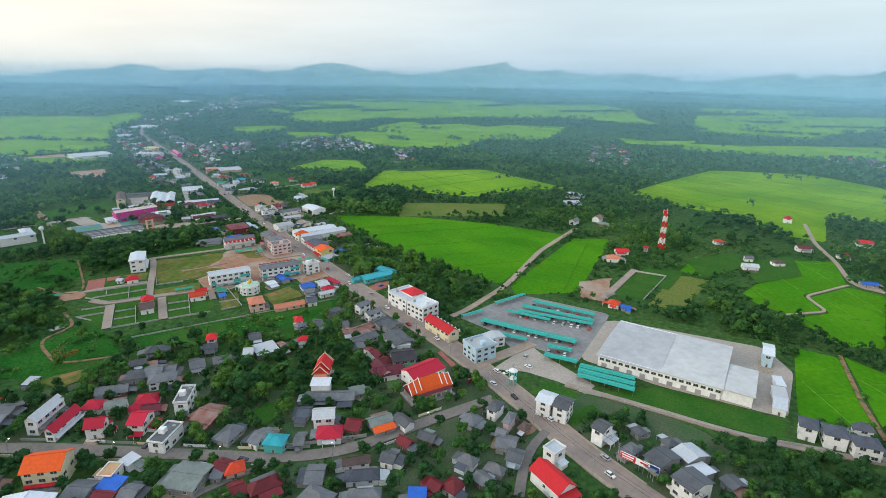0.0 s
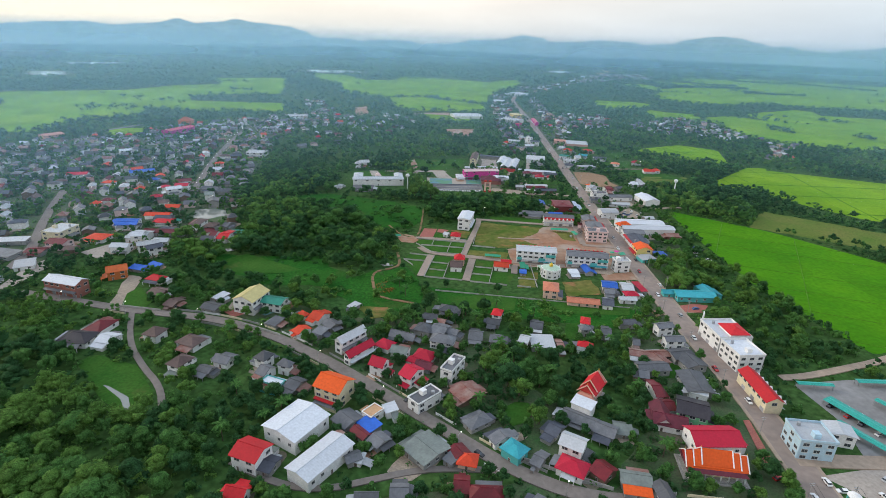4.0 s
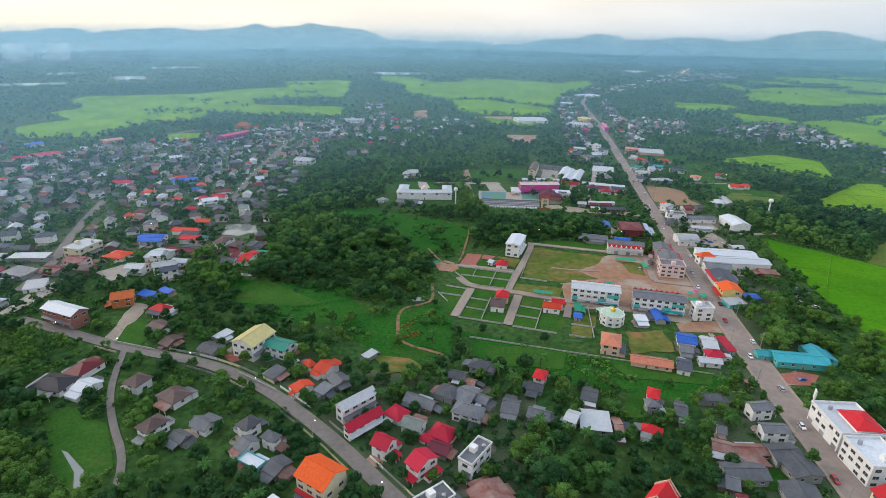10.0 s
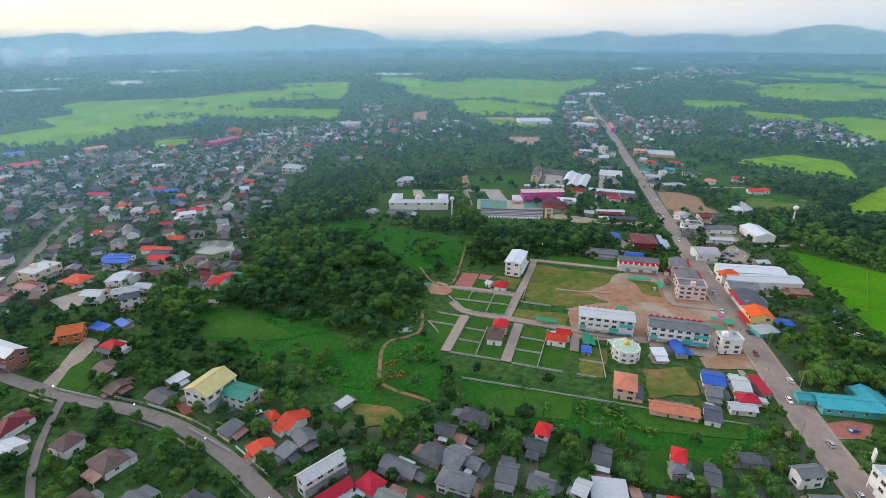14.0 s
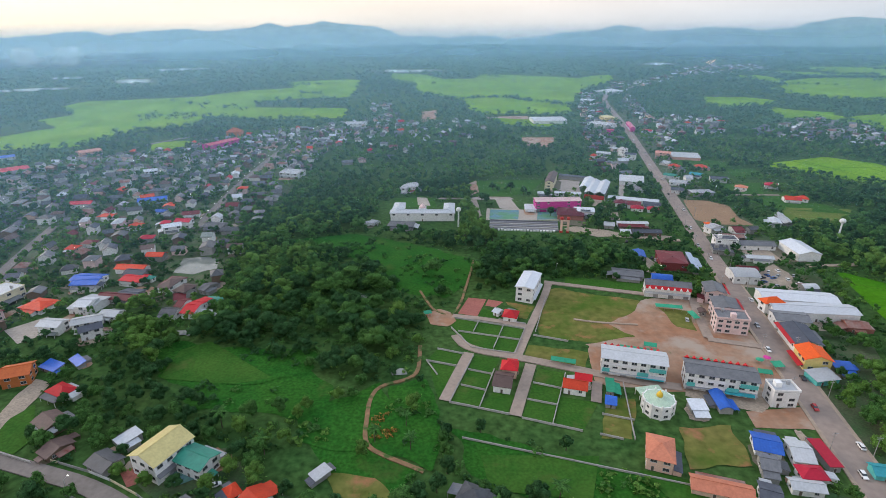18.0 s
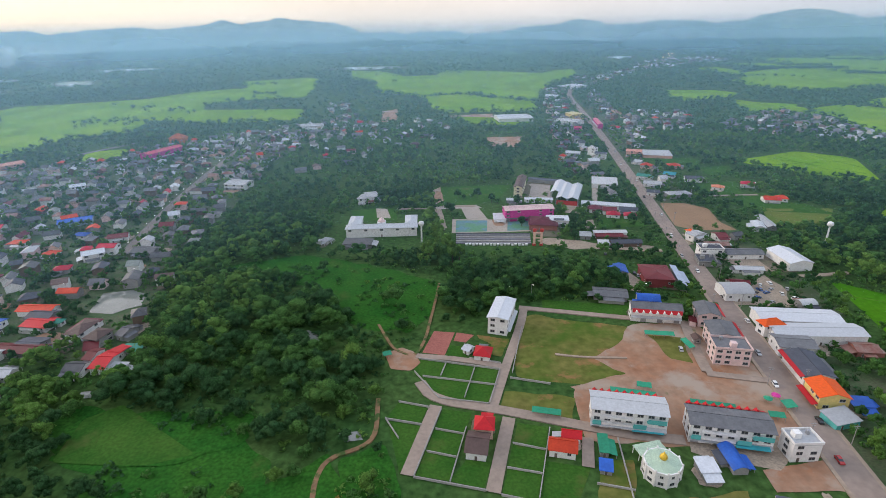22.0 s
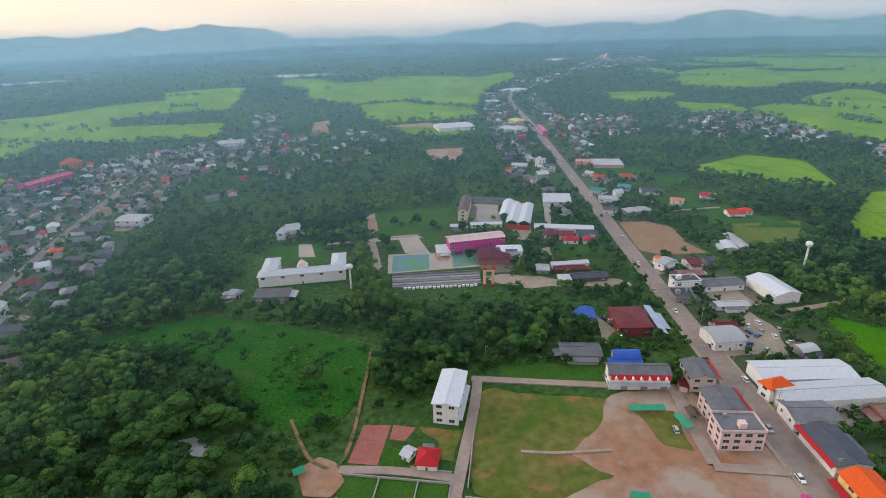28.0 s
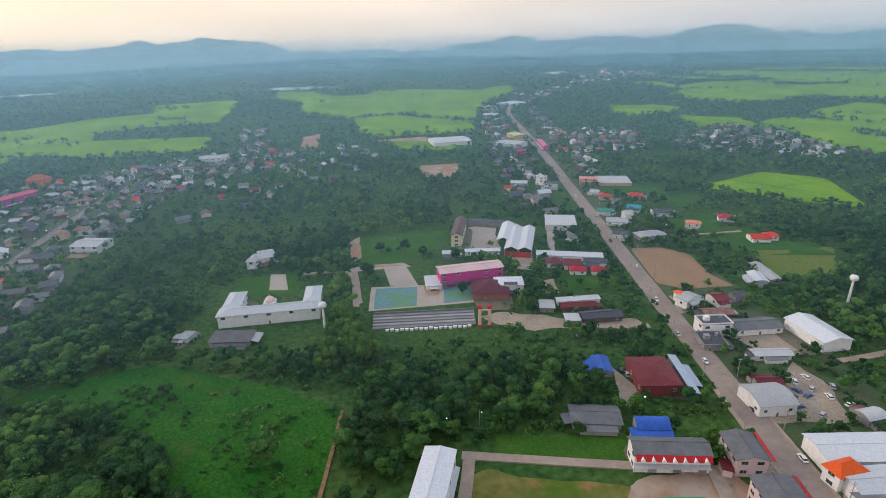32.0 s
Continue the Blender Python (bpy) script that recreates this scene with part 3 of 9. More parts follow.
        fac = m2.outputs[0]
    l.new(fac, mix.inputs[0])
    l.new(clear.outputs[0], mix.inputs[1])
    l.new(add.outputs[0], mix.inputs[2])
    l.new(mix.outputs[0], out.inputs[0])
    return m


# translucent sheets added across the valley to tint and lift the distance
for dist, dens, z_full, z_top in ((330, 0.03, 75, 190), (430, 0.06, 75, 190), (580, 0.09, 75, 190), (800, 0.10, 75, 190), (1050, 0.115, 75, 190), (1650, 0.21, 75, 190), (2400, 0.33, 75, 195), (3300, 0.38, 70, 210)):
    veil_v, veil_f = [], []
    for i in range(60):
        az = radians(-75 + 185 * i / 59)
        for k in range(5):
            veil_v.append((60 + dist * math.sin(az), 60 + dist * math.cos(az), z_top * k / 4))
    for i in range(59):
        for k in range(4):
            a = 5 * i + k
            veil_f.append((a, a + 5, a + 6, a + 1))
    tagged(new("backdrop", mesh_from("mist", veil_v, veil_f, [haze_fog_mat("haze_sheet", dens, z_full, z_top, west=2.0 if dist < 500 else 1.25 if dist < 900 else 1.0)])), "translucent sheet added to give bluish haze over the plain", "mist", kind="structure")
# low white fog banks: bearing, distance, half width in degrees, height
for az0, dist, half, top, thick in ((-34.6, 2450, 1.6, 13, 0.75), (-29.6, 2090, 2.2, 20, 0.75), (-26, 2750, 3.8, 14, 0.75), (-5.3, 2330, 5.0, 17, 0.75), (-37, 1990, 3.2, 12, 0.75), (18.5, 2950, 2.0, 17, 0.75), (-36, 3050, 8.0, 120, 0.42)):
    v_, f_ = [], []
    for i in range(21):
        az = radians(az0 - half + 2 * half * i / 20)
        v_ += [(dist * math.sin(az), dist * math.cos(az), 0), (dist * math.sin(az), dist * math.cos(az), top)]
    f_ = [(2 * i, 2 * i + 2, 2 * i + 3, 2 * i + 1) for i in range(20)]
    tagged(new("backdrop", mesh_from("fog_bank", v_, f_, [haze_fog_mat("fog_bank", thick, top * 0.45, top, True)])), "low white fog bank lying over far woods", "fog", kind="structure")

# fields, yards and water
area("town", [(70, 10), (118, 20), (132, 55), (148, 120), (157, 215), (136, 222), (112, 190), (108, 120), (84, 100), (60, 75), (40, 68), (48, 25)])
area("town", [(-112, 222), (-84, 200), (-50, 172), (10, 105), (55, 80), (62, 118), (36, 150), (40, 190), (0, 205), (-50, 212), (-80, 235)])
area("town", [(-95, 80), (-30, 78), (30, 80), (60, 62), (70, 15), (20, 30), (-40, 70)])
area("town", [(-532, 628), (-496, 733), (-358, 881), (-183, 1055), (-146, 954), (-180, 750), (-163, 565), (-162, 465), (-138, 348), (-232, 345), (-252, 290), (-330, 330), (-420, 460)])
area("town", [(150, 215), (165, 300), (180, 400), (205, 560), (260, 860), (330, 1380), (400, 1400), (300, 900), (262, 640), (250, 430), (240, 360), (215, 300), (180, 215)])
area("town", [(128, 15), (140, 45), (160, 30), (175, -10), (168, -60), (130, -70), (118, -30)])
area("dirt", [(119, 366), (155, 368), (163, 346), (168, 321), (172, 290), (161, 268), (72, 281), (77, 314)])
area("nearpaddy", [(262, 413), (326, 349), (370, 273), (396, 192), (317, 174), (243, 152), (238, 185), (234, 234), (248, 346)])
area("nearpaddy", [(390, 183), (416, 159), (379, 142), (272, 103), (235, 132), (247, 145)])
area("paddy", [(481, 603), (626, 514), (599, 327), (554, 355), (454, 377), (425, 432), (408, 529)])
area("stubble", [(363, 409), (456, 322), (407, 285), (315, 361)])
area("nearpaddy", [(364, 19), (408, 17), (479, 17), (505, -11), (444, -31), (395, -12), (371, -30), (346, -14), (351, 6)])
area("nearpaddy", [(390, -17), (439, -33), (438, -56), (334, -70), (320, -51), (343, -20), (371, -35)])
area("lawn", [(290, 82), (350, 94), (355, 73), (295, 64)])
area("stubble", [(291, 57), (364, 69), (374, 47), (295, 36)])
area("nearpaddy", [(376, 71), (424, 78), (441, 56), (378, 49)])
area("nearpaddy", [(295, -32), (301, -53), (233, -80), (220, -62), (221, -52)])
area("nearpaddy", [(304, -55), (297, -80), (251, -86), (238, -82)])
area("lawn", [(194, 4), (211, -50), (195, -53), (187, -38), (176, -7), (164, 24)])
area("stubble", [(302, 550), (362, 550), (336, 515), (293, 498), (284, 520)])
area("lawn", [(296, 585), (331, 600), (334, 556), (302, 550)])
area("plough", [(222, 576), (243, 574), (257, 557), (250, 522), (254, 503), (222, 505), (210, 516)])
area("drygrass", [(66, 381), (119, 364), (111, 350), (91, 336), (104, 323), (81, 316), (50, 323)])
area("dirt", [(121, 367), (151, 355), (140, 325), (158, 320), (161, 289), (118, 298), (79, 310), (75, 315), (104, 323), (91, 336), (111, 350)])
area("drygrass", [(126, 356), (142, 352), (137, 329), (129, 334)])
area("drygrass", [(46, 313), (76, 307), (71, 294), (42, 301)])
area("lawn", [(79, 397), (129, 387), (123, 372), (77, 383)])
area("lawn", [(7, 340), (45, 330), (38, 305), (15, 311), (5, 331)])
area("lawn", [(23, 351), (32, 349), (30, 338), (21, 341)])
area("drygrass", [(37, 360), (54, 355), (48, 339), (43, 341), (45, 351), (38, 356)])
area("lawn", [(-1, 307), (12, 304), (8, 293), (-6, 297)])
area("lawn", [(-5, 296), (9, 292), (4, 270), (1, 268)])
area("lawn", [(18, 302), (30, 299), (19, 263), (7, 266)])
area("lawn", [(26, 273), (35, 271), (31, 259), (19, 263)])
area("lawn", [(48, 292), (60, 289), (50, 253), (37, 256)])
area("lawn", [(55, 271), (71, 267), (61, 249), (50, 252)])
area("drygrass", [(75, 270), (88, 270), (80, 245), (67, 245)])
area("court", [(15, 365), (26, 363), (20, 342), (9, 345)])
area("court", [(27, 363), (36, 360), (31, 353), (25, 355)])
area("scrub", [(-134, 280), (-112, 306), (-61, 305), (-64, 270), (-104, 268)])
area("scrub", [(-137, 303), (-63, 289), (-47, 275), (-49, 250), (-95, 261)])
area("scrub", [(-46, 265), (-31, 262), (-29, 239), (-3, 224), (-21, 206), (-54, 244)])
area("scrub", [(-26, 263), (5, 251), (-1, 229), (-24, 237)])
area("scrub", [(8, 251), (78, 226), (137, 208), (114, 188), (57, 203), (14, 225)])
area("scrub", [(-57, 423), (6, 408), (12, 382), (-12, 365), (-53, 387)])
area("scrub", [(-137, 455), (-73, 475), (-2, 440), (1, 413), (-65, 424)])
area("asphaltlot", [(177, 131), (210, 132), (239, 125), (256, 67), (215, 53), (182, 46), (182, 53), (180, 77), (170, 82), (178, 103)])
area("concretelot", [(144, 74), (182, 77), (178, 68), (171, 27), (160, 26), (160, 41), (155, 60)])
area("concretelot", [(189, 48), (248, 64), (282, -20), (262, -40), (213, -50), (195, 4)])
area("lawn", [(19, 643), (99, 647), (80, 601), (56, 583), (19, 585)])
area("concretelot", [(33, 544), (97, 538), (95, 511), (31, 511)])
area("bluecourt", [(36, 541), (62, 539), (59, 513), (34, 513)])
area("concretelot", [(45, 572), (57, 577), (63, 540), (47, 543)])
area("concretelot", [(62, 536), (77, 536), (75, 511), (60, 512)])
area("bluecourt", [(79, 539), (95, 536), (93, 514), (75, 513)])
area("lawn", [(-56, 575), (-17, 577), (-13, 544), (-50, 547)])
area("concretelot", [(-34, 578), (-24, 576), (-19, 550), (-31, 552)])
area("sandlot", [(216, 456), (247, 453), (248, 432), (233, 428), (216, 438)])
area("sandlot", [(227, 423), (228, 406), (219, 380), (186, 386)])
area("sandlot", [(143, 433), (147, 415), (141, 404), (135, 406)])
area("concretelot", [(119, 650), (135, 646), (131, 608), (111, 606)])
area("pond", [(-184, 396), (-189, 420), (-173, 424), (-162, 418), (-157, 403), (-164, 399), (-169, 393)])
area("pond", [(-140, 318), (-136, 322), (-129, 320), (-135, 316)])
area("dirt", [(164, 213), (181, 213), (177, 205), (161, 205)])
area("dirt", [(132, 263), (158, 267), (155, 252), (131, 253)])
area("lawn", [(155, 46), (157, 34), (158, 27), (142, 29), (140, 46)])
area("lawn", [(127, 158), (136, 155), (126, 139), (115, 140)])
area("lawn", [(139, 24), (155, 19), (152, 12), (132, 16)])
area("lawn", [(83, 195), (92, 197), (85, 177), (77, 179)])
area("paddy", [(385, 734), (474, 772), (515, 733), (463, 628), (416, 666)])
area("paddy", [(932, 252), (1017, 125), (966, 15), (713, -19), (684, 39), (622, 92), (607, 151), (636, 255), (763, 257)])
area("paddy", [(374, 720), (474, 759), (516, 727), (471, 630), (422, 669)])
area("paddy", [(386, 529), (482, 606), (509, 602), (427, 495), (376, 501)])
area("paddy", [(-450, 854), (-400, 870), (-381, 799), (-425, 796)])
area("dirt", [(54, 1119), (134, 1134), (132, 1089), (58, 1084)])
area("dirt", [(100, 903), (151, 906), (135, 830), (97, 840)])
area("dirt", [(-74, 1191), (-46, 1217), (-40, 1068), (-66, 1059)])
area("scrub", [(-64, 426), (-41, 457), (18, 426), (17, 390), (3, 363), (-19, 375), (-45, 389)])
area("scrub", [(-147, 296), (-136, 312), (-100, 294), (-107, 285), (-129, 280)])
area("scrub", [(-94, 292), (-82, 296), (-65, 299), (-59, 288), (-65, 279), (-78, 283)])
area("scrub", [(-112, 264), (-101, 275), (-82, 269), (-76, 255), (-105, 257)])
area("pond", [(-144, 321), (-134, 322), (-131, 317), (-143, 316)])
area("pond", [(-24, 289), (-16, 290), (-14, 285), (-21, 284)])
area("lawn", [(-171, 173), (-164, 179), (-141, 168), (-125, 145), (-127, 135), (-133, 132), (-146, 142)])
area("pond", [(-150, 153), (-147, 152), (-135, 143), (-131, 135), (-133, 134), (-138, 142)])
area("sandlot", [(94, 488), (103, 497), (125, 489), (147, 478), (176, 474), (179, 463), (150, 469), (119, 472), (99, 482)])
area("concretelot", [(42, 574), (48, 577), (58, 542), (45, 544)])
area("concretelot", [(17, 579), (56, 581), (61, 573), (21, 571)])
area("sandlot", [(20, 573), (24, 572), (28, 523), (22, 520)])
area("dirt", [(18, 632), (25, 643), (27, 597), (20, 587)])
area("court", [(164, 214), (175, 216), (183, 213), (174, 204), (162, 206)])
area("dirt", [(141, 208), (150, 210), (151, 205), (142, 201)])
area("concretelot", [(114, 649), (138, 644), (130, 616), (130, 594), (104, 600)])
area("sandlot", [(133, 583), (149, 583), (142, 549), (130, 555)])
area("concretelot", [(177, 632), (183, 631), (167, 582), (162, 583)])
area("sandlot", [(142, 533), (150, 534), (146, 514), (136, 515)])
area("lawn", [(154, 539), (191, 536), (188, 516), (149, 515)])
area("lawn", [(276, 760), (337, 741), (316, 699), (261, 722)])
area("lawn", [(314, 699), (354, 706), (344, 667), (311, 665)])
area("lawn", [(281, 633), (327, 640), (309, 597), (270, 595)])
area("lawn", [(272, 578), (319, 585), (346, 563), (355, 534), (301, 546)])
area("stubble", [(306, 553), (329, 550), (324, 544), (302, 545)])
area("concretelot", [(-238, 318), (-225, 334), (-209, 320), (-220, 305)])
area("concretelot", [(-251, 258), (-245, 290), (-253, 307), (-259, 293), (-258, 257)])
area("court", [(-114, 221), (-107, 225), (-100, 219), (-107, 214)])
area("bluecourt", [(-99, 224), (-92, 227), (-80, 222), (-90, 215)])
area("sandlot", [(-182, 229), (-183, 241), (-187, 261), (-188, 276), (-178, 273), (-175, 248), (-173, 229)])
area("lawn", [(-173, 226), (-178, 248), (-174, 258), (-159, 236), (-161, 224)])
area("court", [(134, 107), (137, 107), (130, 82), (126, 82)])
area("lawn", [(31, 124), (36, 127), (42, 126), (43, 120), (37, 113), (31, 111), (29, 117)])
area("paddy", [(663, 112), (718, 40), (568, 8), (563, 46), (591, 79)])
area("lawn", [(409, 81), (462, 59), (432, 37), (374, 50)])
area("lawn", [(440, 45), (491, 18), (440, -2), (393, 18)])
area("lawn", [(323, 90), (360, 93), (377, 68), (328, 59)])
area("dirt", [(292, 114), (318, 101), (272, 79), (266, 95)])
area("pond", [(-58, 368), (-52, 369), (-44, 362), (-45, 357), (-54, 359)])
area("dirt", [(-10, 345), (-3, 350), (5, 345), (8, 337), (3, 330), (-6, 332)])
area("scrub", [(-61, 261), (-39, 267), (-26, 278), (-15, 257), (-27, 234), (-50, 237)])
area("scrub", [(-129, 291), (-104, 303), (-75, 292), (-60, 283), (-88, 274), (-113, 276)])
area("scrub", [(-21, 276), (-5, 282), (3, 257), (2, 224), (-15, 234)])
area("drygrass", [(-38, 224), (-20, 221), (-10, 213), (-30, 207)])
area("drygrass", [(101, 252), (122, 254), (120, 232), (96, 230)])
area("lawn", [(19, 234), (64, 235), (57, 214), (22, 217)])
area("lawn", [(76, 229), (105, 221), (131, 215), (126, 203), (88, 208)])

# grass west of the earth track
area("lawn", [(-130, 278), (-132, 302), (-120, 311), (-102, 298), (-77, 280), (-93, 275), (-111, 276)])

# rice fields of the far plain
area("paddy", [(-722, 887), (-708, 945), (-691, 983), (-790, 1065), (-770, 1139), (-885, 1259), (-900, 1362), (-668, 1465), (-607, 1624), (-489, 1701), (-577, 1907), (-386, 2017), (-341, 1969), (-295, 1622), (-279, 1455), (-417, 1422), (-477, 1344), (-446, 1257), (-239, 1245), (-214, 1102), (-374, 1080), (-496, 1132), (-462, 1005), (-516, 970), (-548, 921), (-544, 882), (-540, 818), (-648, 793)])
area("paddy", [(-279, 2311), (-151, 2249), (-61, 2018), (48, 2033), (73, 2273), (290, 2162), (411, 2048), (473, 2151), (564, 2222), (518, 1995), (427, 1797), (339, 1628), (284, 1449), (255, 1322), (237, 1265), (230, 1173), (165, 1158), (53, 1153), (23, 1218), (12, 1388), (-53, 1494), (-100, 1511), (-132, 1645), (-134, 1825), (-231, 1954)])
area("paddy", [(60, 1108), (189, 1068), (191, 1029), (150, 1000), (83, 1029), (68, 1076)])
area("paddy", [(598, 1464), (705, 1448), (740, 1394), (700, 1325), (558, 1262), (544, 1297)])
area("paddy", [(645, 1240), (745, 1185), (707, 1129), (645, 1087), (604, 1109), (621, 1175)])
area("paddy", [(744, 1132), (822, 1166), (853, 1137), (873, 1079), (920, 1024), (700, 807), (678, 826), (671, 896), (692, 943), (676, 959), (711, 1030), (698, 1070)])
area("paddy", [(934, 1234), (1070, 1298), (1126, 1327), (1149, 1291), (1108, 1211), (942, 1047), (910, 1107), (901, 1165)])
area("paddy", [(1027, 1912), (1211, 2048), (1258, 1927), (1355, 1788), (1507, 1607), (1357, 1458), (1235, 1480), (1091, 1461), (964, 1396), (880, 1445), (855, 1567), (935, 1720)])
area("paddy", [(996, 2175), (988, 1989), (993, 1852), (1097, 2018), (1092, 2188)])
area("paddy", [(1221, 2435), (1225, 2181), (1304, 1993), (1433, 2051), (1359, 1869), (1622, 1720), (2405, 2496), (2202, 2687), (1839, 2642), (1510, 2713), (1452, 2278)])
area("paddy", [(1291, 453), (1361, 359), (1500, 226), (1625, 104), (1313, 62), (1327, 127), (1248, 170), (1205, 307), (1181, 407)])
area("paddy", [(2397, 869), (2639, 718), (2928, 757), (2918, 542), (3004, 291), (2141, 174), (2029, 254), (1682, 267), (1625, 448), (1626, 543), (1811, 634)])
area("paddy", [(1275, 617), (1274, 539), (1404, 442), (1245, 447), (1175, 541)])
area("paddy", [(683, 980), (825, 1117), (860, 1039), (891, 1207), (1058, 1226), (1238, 1152), (1224, 1041), (1331, 1039), (1437, 893), (1269, 799), (1054, 703), (958, 804), (793, 740), (693, 794), (666, 899)])
area("paddy", [(664, 1270), (728, 1134), (689, 1049), (645, 1161)])
area("paddy", [(869, 1672), (931, 1516), (1098, 1524), (1202, 1396), (1376, 1344), (1801, 1137), (1744, 863), (1727, 692), (2009, 934), (2540, 1233), (2865, 1652), (2589, 1664), (2384, 1904), (2606, 2321), (2197, 2684), (1964, 2790), (1545, 2344), (1208, 2010), (966, 1769)])
area("paddy", [(3053, 1102), (3151, 877), (3367, 642), (3072, 577), (2631, 937)])

# roads
road("lane", 14.5, "sand", [(116, -23), (121, 4), (135, 55), (147, 118), (156, 212), (185, 408)])
road("main_road", 11.5, "asphalt", [(108, -140), (116, -27), (121, 4), (135, 55), (147, 118), (156, 212), (185, 408), (227, 657), (292, 1039), (347, 1460), (450, 1640), (646, 1949), (960, 2450), (1297, 3023), (1600, 3600)])
road("side_street", 6.5, "street", [(123, 55), (103, 60), (72, 67), (48, 72), (26, 86), (-49, 165), (-84, 195), (-116, 213), (-170, 227), (-218, 245), (-241, 253)])
road("lane", 4.12, "street", [(81, 6), (94, 14), (107, 20), (121, 22)])
road("lane", 3, "street", [(-81, 100), (-62, 87), (-45, 83), (-30, 86), (-10, 90), (8, 89), (22, 86)])
road("lane", 3, "street", [(-167, 228), (-154, 191), (-139, 168), (-124, 150), (-117, 132)])
road("footpath", 1.9, "laterite", [(-10, 310), (-9, 288), (-13, 281), (-26, 276), (-29, 266), (-28, 254), (-27, 241), (-23, 235), (-2, 225)])
road("lane", 4.5, "concrete", [(67, 388), (62, 369), (48, 329), (39, 302)])
road("lane", 3.75, "concrete", [(6, 342), (28, 338), (47, 331)])
road("lane", 5.25, "concrete", [(8, 321), (14, 308), (40, 301), (74, 289), (91, 283), (111, 279)])
road("lane", 5.25, "concrete", [(15, 304), (10, 287), (4, 266)])
road("lane", 5.25, "concrete", [(45, 295), (40, 278), (34, 257)])
road("lane", 4.5, "concrete", [(70, 267), (74, 282)])
road("footpath", 1.5, "laterite", [(19, 422), (17, 404), (15, 389), (13, 375), (11, 360), (8, 348), (5, 343)])
road("footpath", 1.4, "laterite", [(-15, 373), (-12, 365), (-9, 357), (-5, 348), (2, 343)])
road("lane", 4.5, "sand", [(423, 201), (333, 181), (244, 147), (188, 136), (174, 136)])
road("lane", 7.5, "sand", [(140, 83), (159, 80), (184, 77)])
road("lane", 5.25, "concrete", [(277, 84), (351, 98)])
road("lane", 3.75, "sand", [(446, -55), (447, -34), (502, -13), (555, 15), (633, 42)])
road("footpath", 2.25, "sand", [(444, -32), (393, -15), (372, -33), (339, -11)])
road("footpath", 2.25, "laterite", [(304, -53), (256, -71), (226, -85)])
road("lane", 3.75, "concrete", [(160, 38), (171, 4), (183, -40), (196, -67), (208, -87)])
road("lane", 7, "street", [(-268, 288), (-274, 325), (-295, 376), (-314, 428), (-332, 485)])
road("lane", 7, "street", [(-209, 482), (-217, 534), (-227, 610), (-236, 714), (-243, 845), (-228, 1010)])
road("lane", 3.75, "concrete", [(24, 517), (22, 574), (-15, 574)])
road("lane", 3.75, "concrete", [(26, 579), (55, 578)])
road("lane", 4.5, "sand", [(179, 466), (159, 468), (137, 477)])
road("lane", 3.75, "sand", [(248, 419), (264, 420), (282, 422)])
road("lane", 3, "concrete", [(270, 593), (322, 593)])
road("lane", 7, "street", [(-465, 743), (-451, 778), (-450, 836), (-412, 913)])
road("lane", 4.0, "concrete", [(64, 388), (110, 376), (150, 366)])
road("lane", 5.0, "concrete", [(150, 366), (145, 345), (141, 322)])
road("lane", 4.0, "concrete", [(140, 321), (166, 314)])
road("footpath", 1.3, "sand", [(74, 340), (85, 337), (96, 336), (108, 335)])

# ---- houses ----
def window_mesh(w, h, key, panes=True):
    sh = Shape()
    sh.box(-w / 2, -0.08, -h / 2, w / 2, 0.05, h / 2, 0)
    sh.box(-w / 2 - 0.1, 0, -h / 2 - 0.12, w / 2 + 0.1, 0.16, -h / 2, 0)
    if panes:
        sh.box(-w / 2 + 0.1, 0.03, -h / 2 + 0.1, -0.04, 0.065, h / 2 - 0.1, 1)
        sh.box(0.04, 0.03, -h / 2 + 0.1, w / 2 - 0.1, 0.065, h / 2 - 0.1, 1)
    return sh.mesh(key, FRAME, GLASS)


WIN = window_mesh(1.5, 1.3, "window")
WINWIDE = window_mesh(2.4, 1.5, "window_wide")
BAREWIN = window_mesh(2.4, 1.5, "window_frame", False)
PANE = Shape().box(-0.5, 0.045, -0.65, 0.5, 0.07, 0.65).mesh("pane", GLASS)
SHUTTER = Shape().box(-1.5, -0.05, 0, 1.5, 0.08, 2.5, 0).box(-1.35, 0.06, 0.05, 1.35, 0.1, 2.4, 1).mesh("shutter_door", FRAME, surface("roller_shutter", (0.22, 0.22, 0.23), (0.30, 0.30, 0.31), scale=2, rough=0.5, per=0.35))
DOOR = Shape().box(-0.55, -0.05, 0, 0.55, 0.08, 2.1, 0).box(-0.45, 0.06, 0.02, 0.45, 0.11, 2.02, 1).mesh("door", FRAME, DOORM)


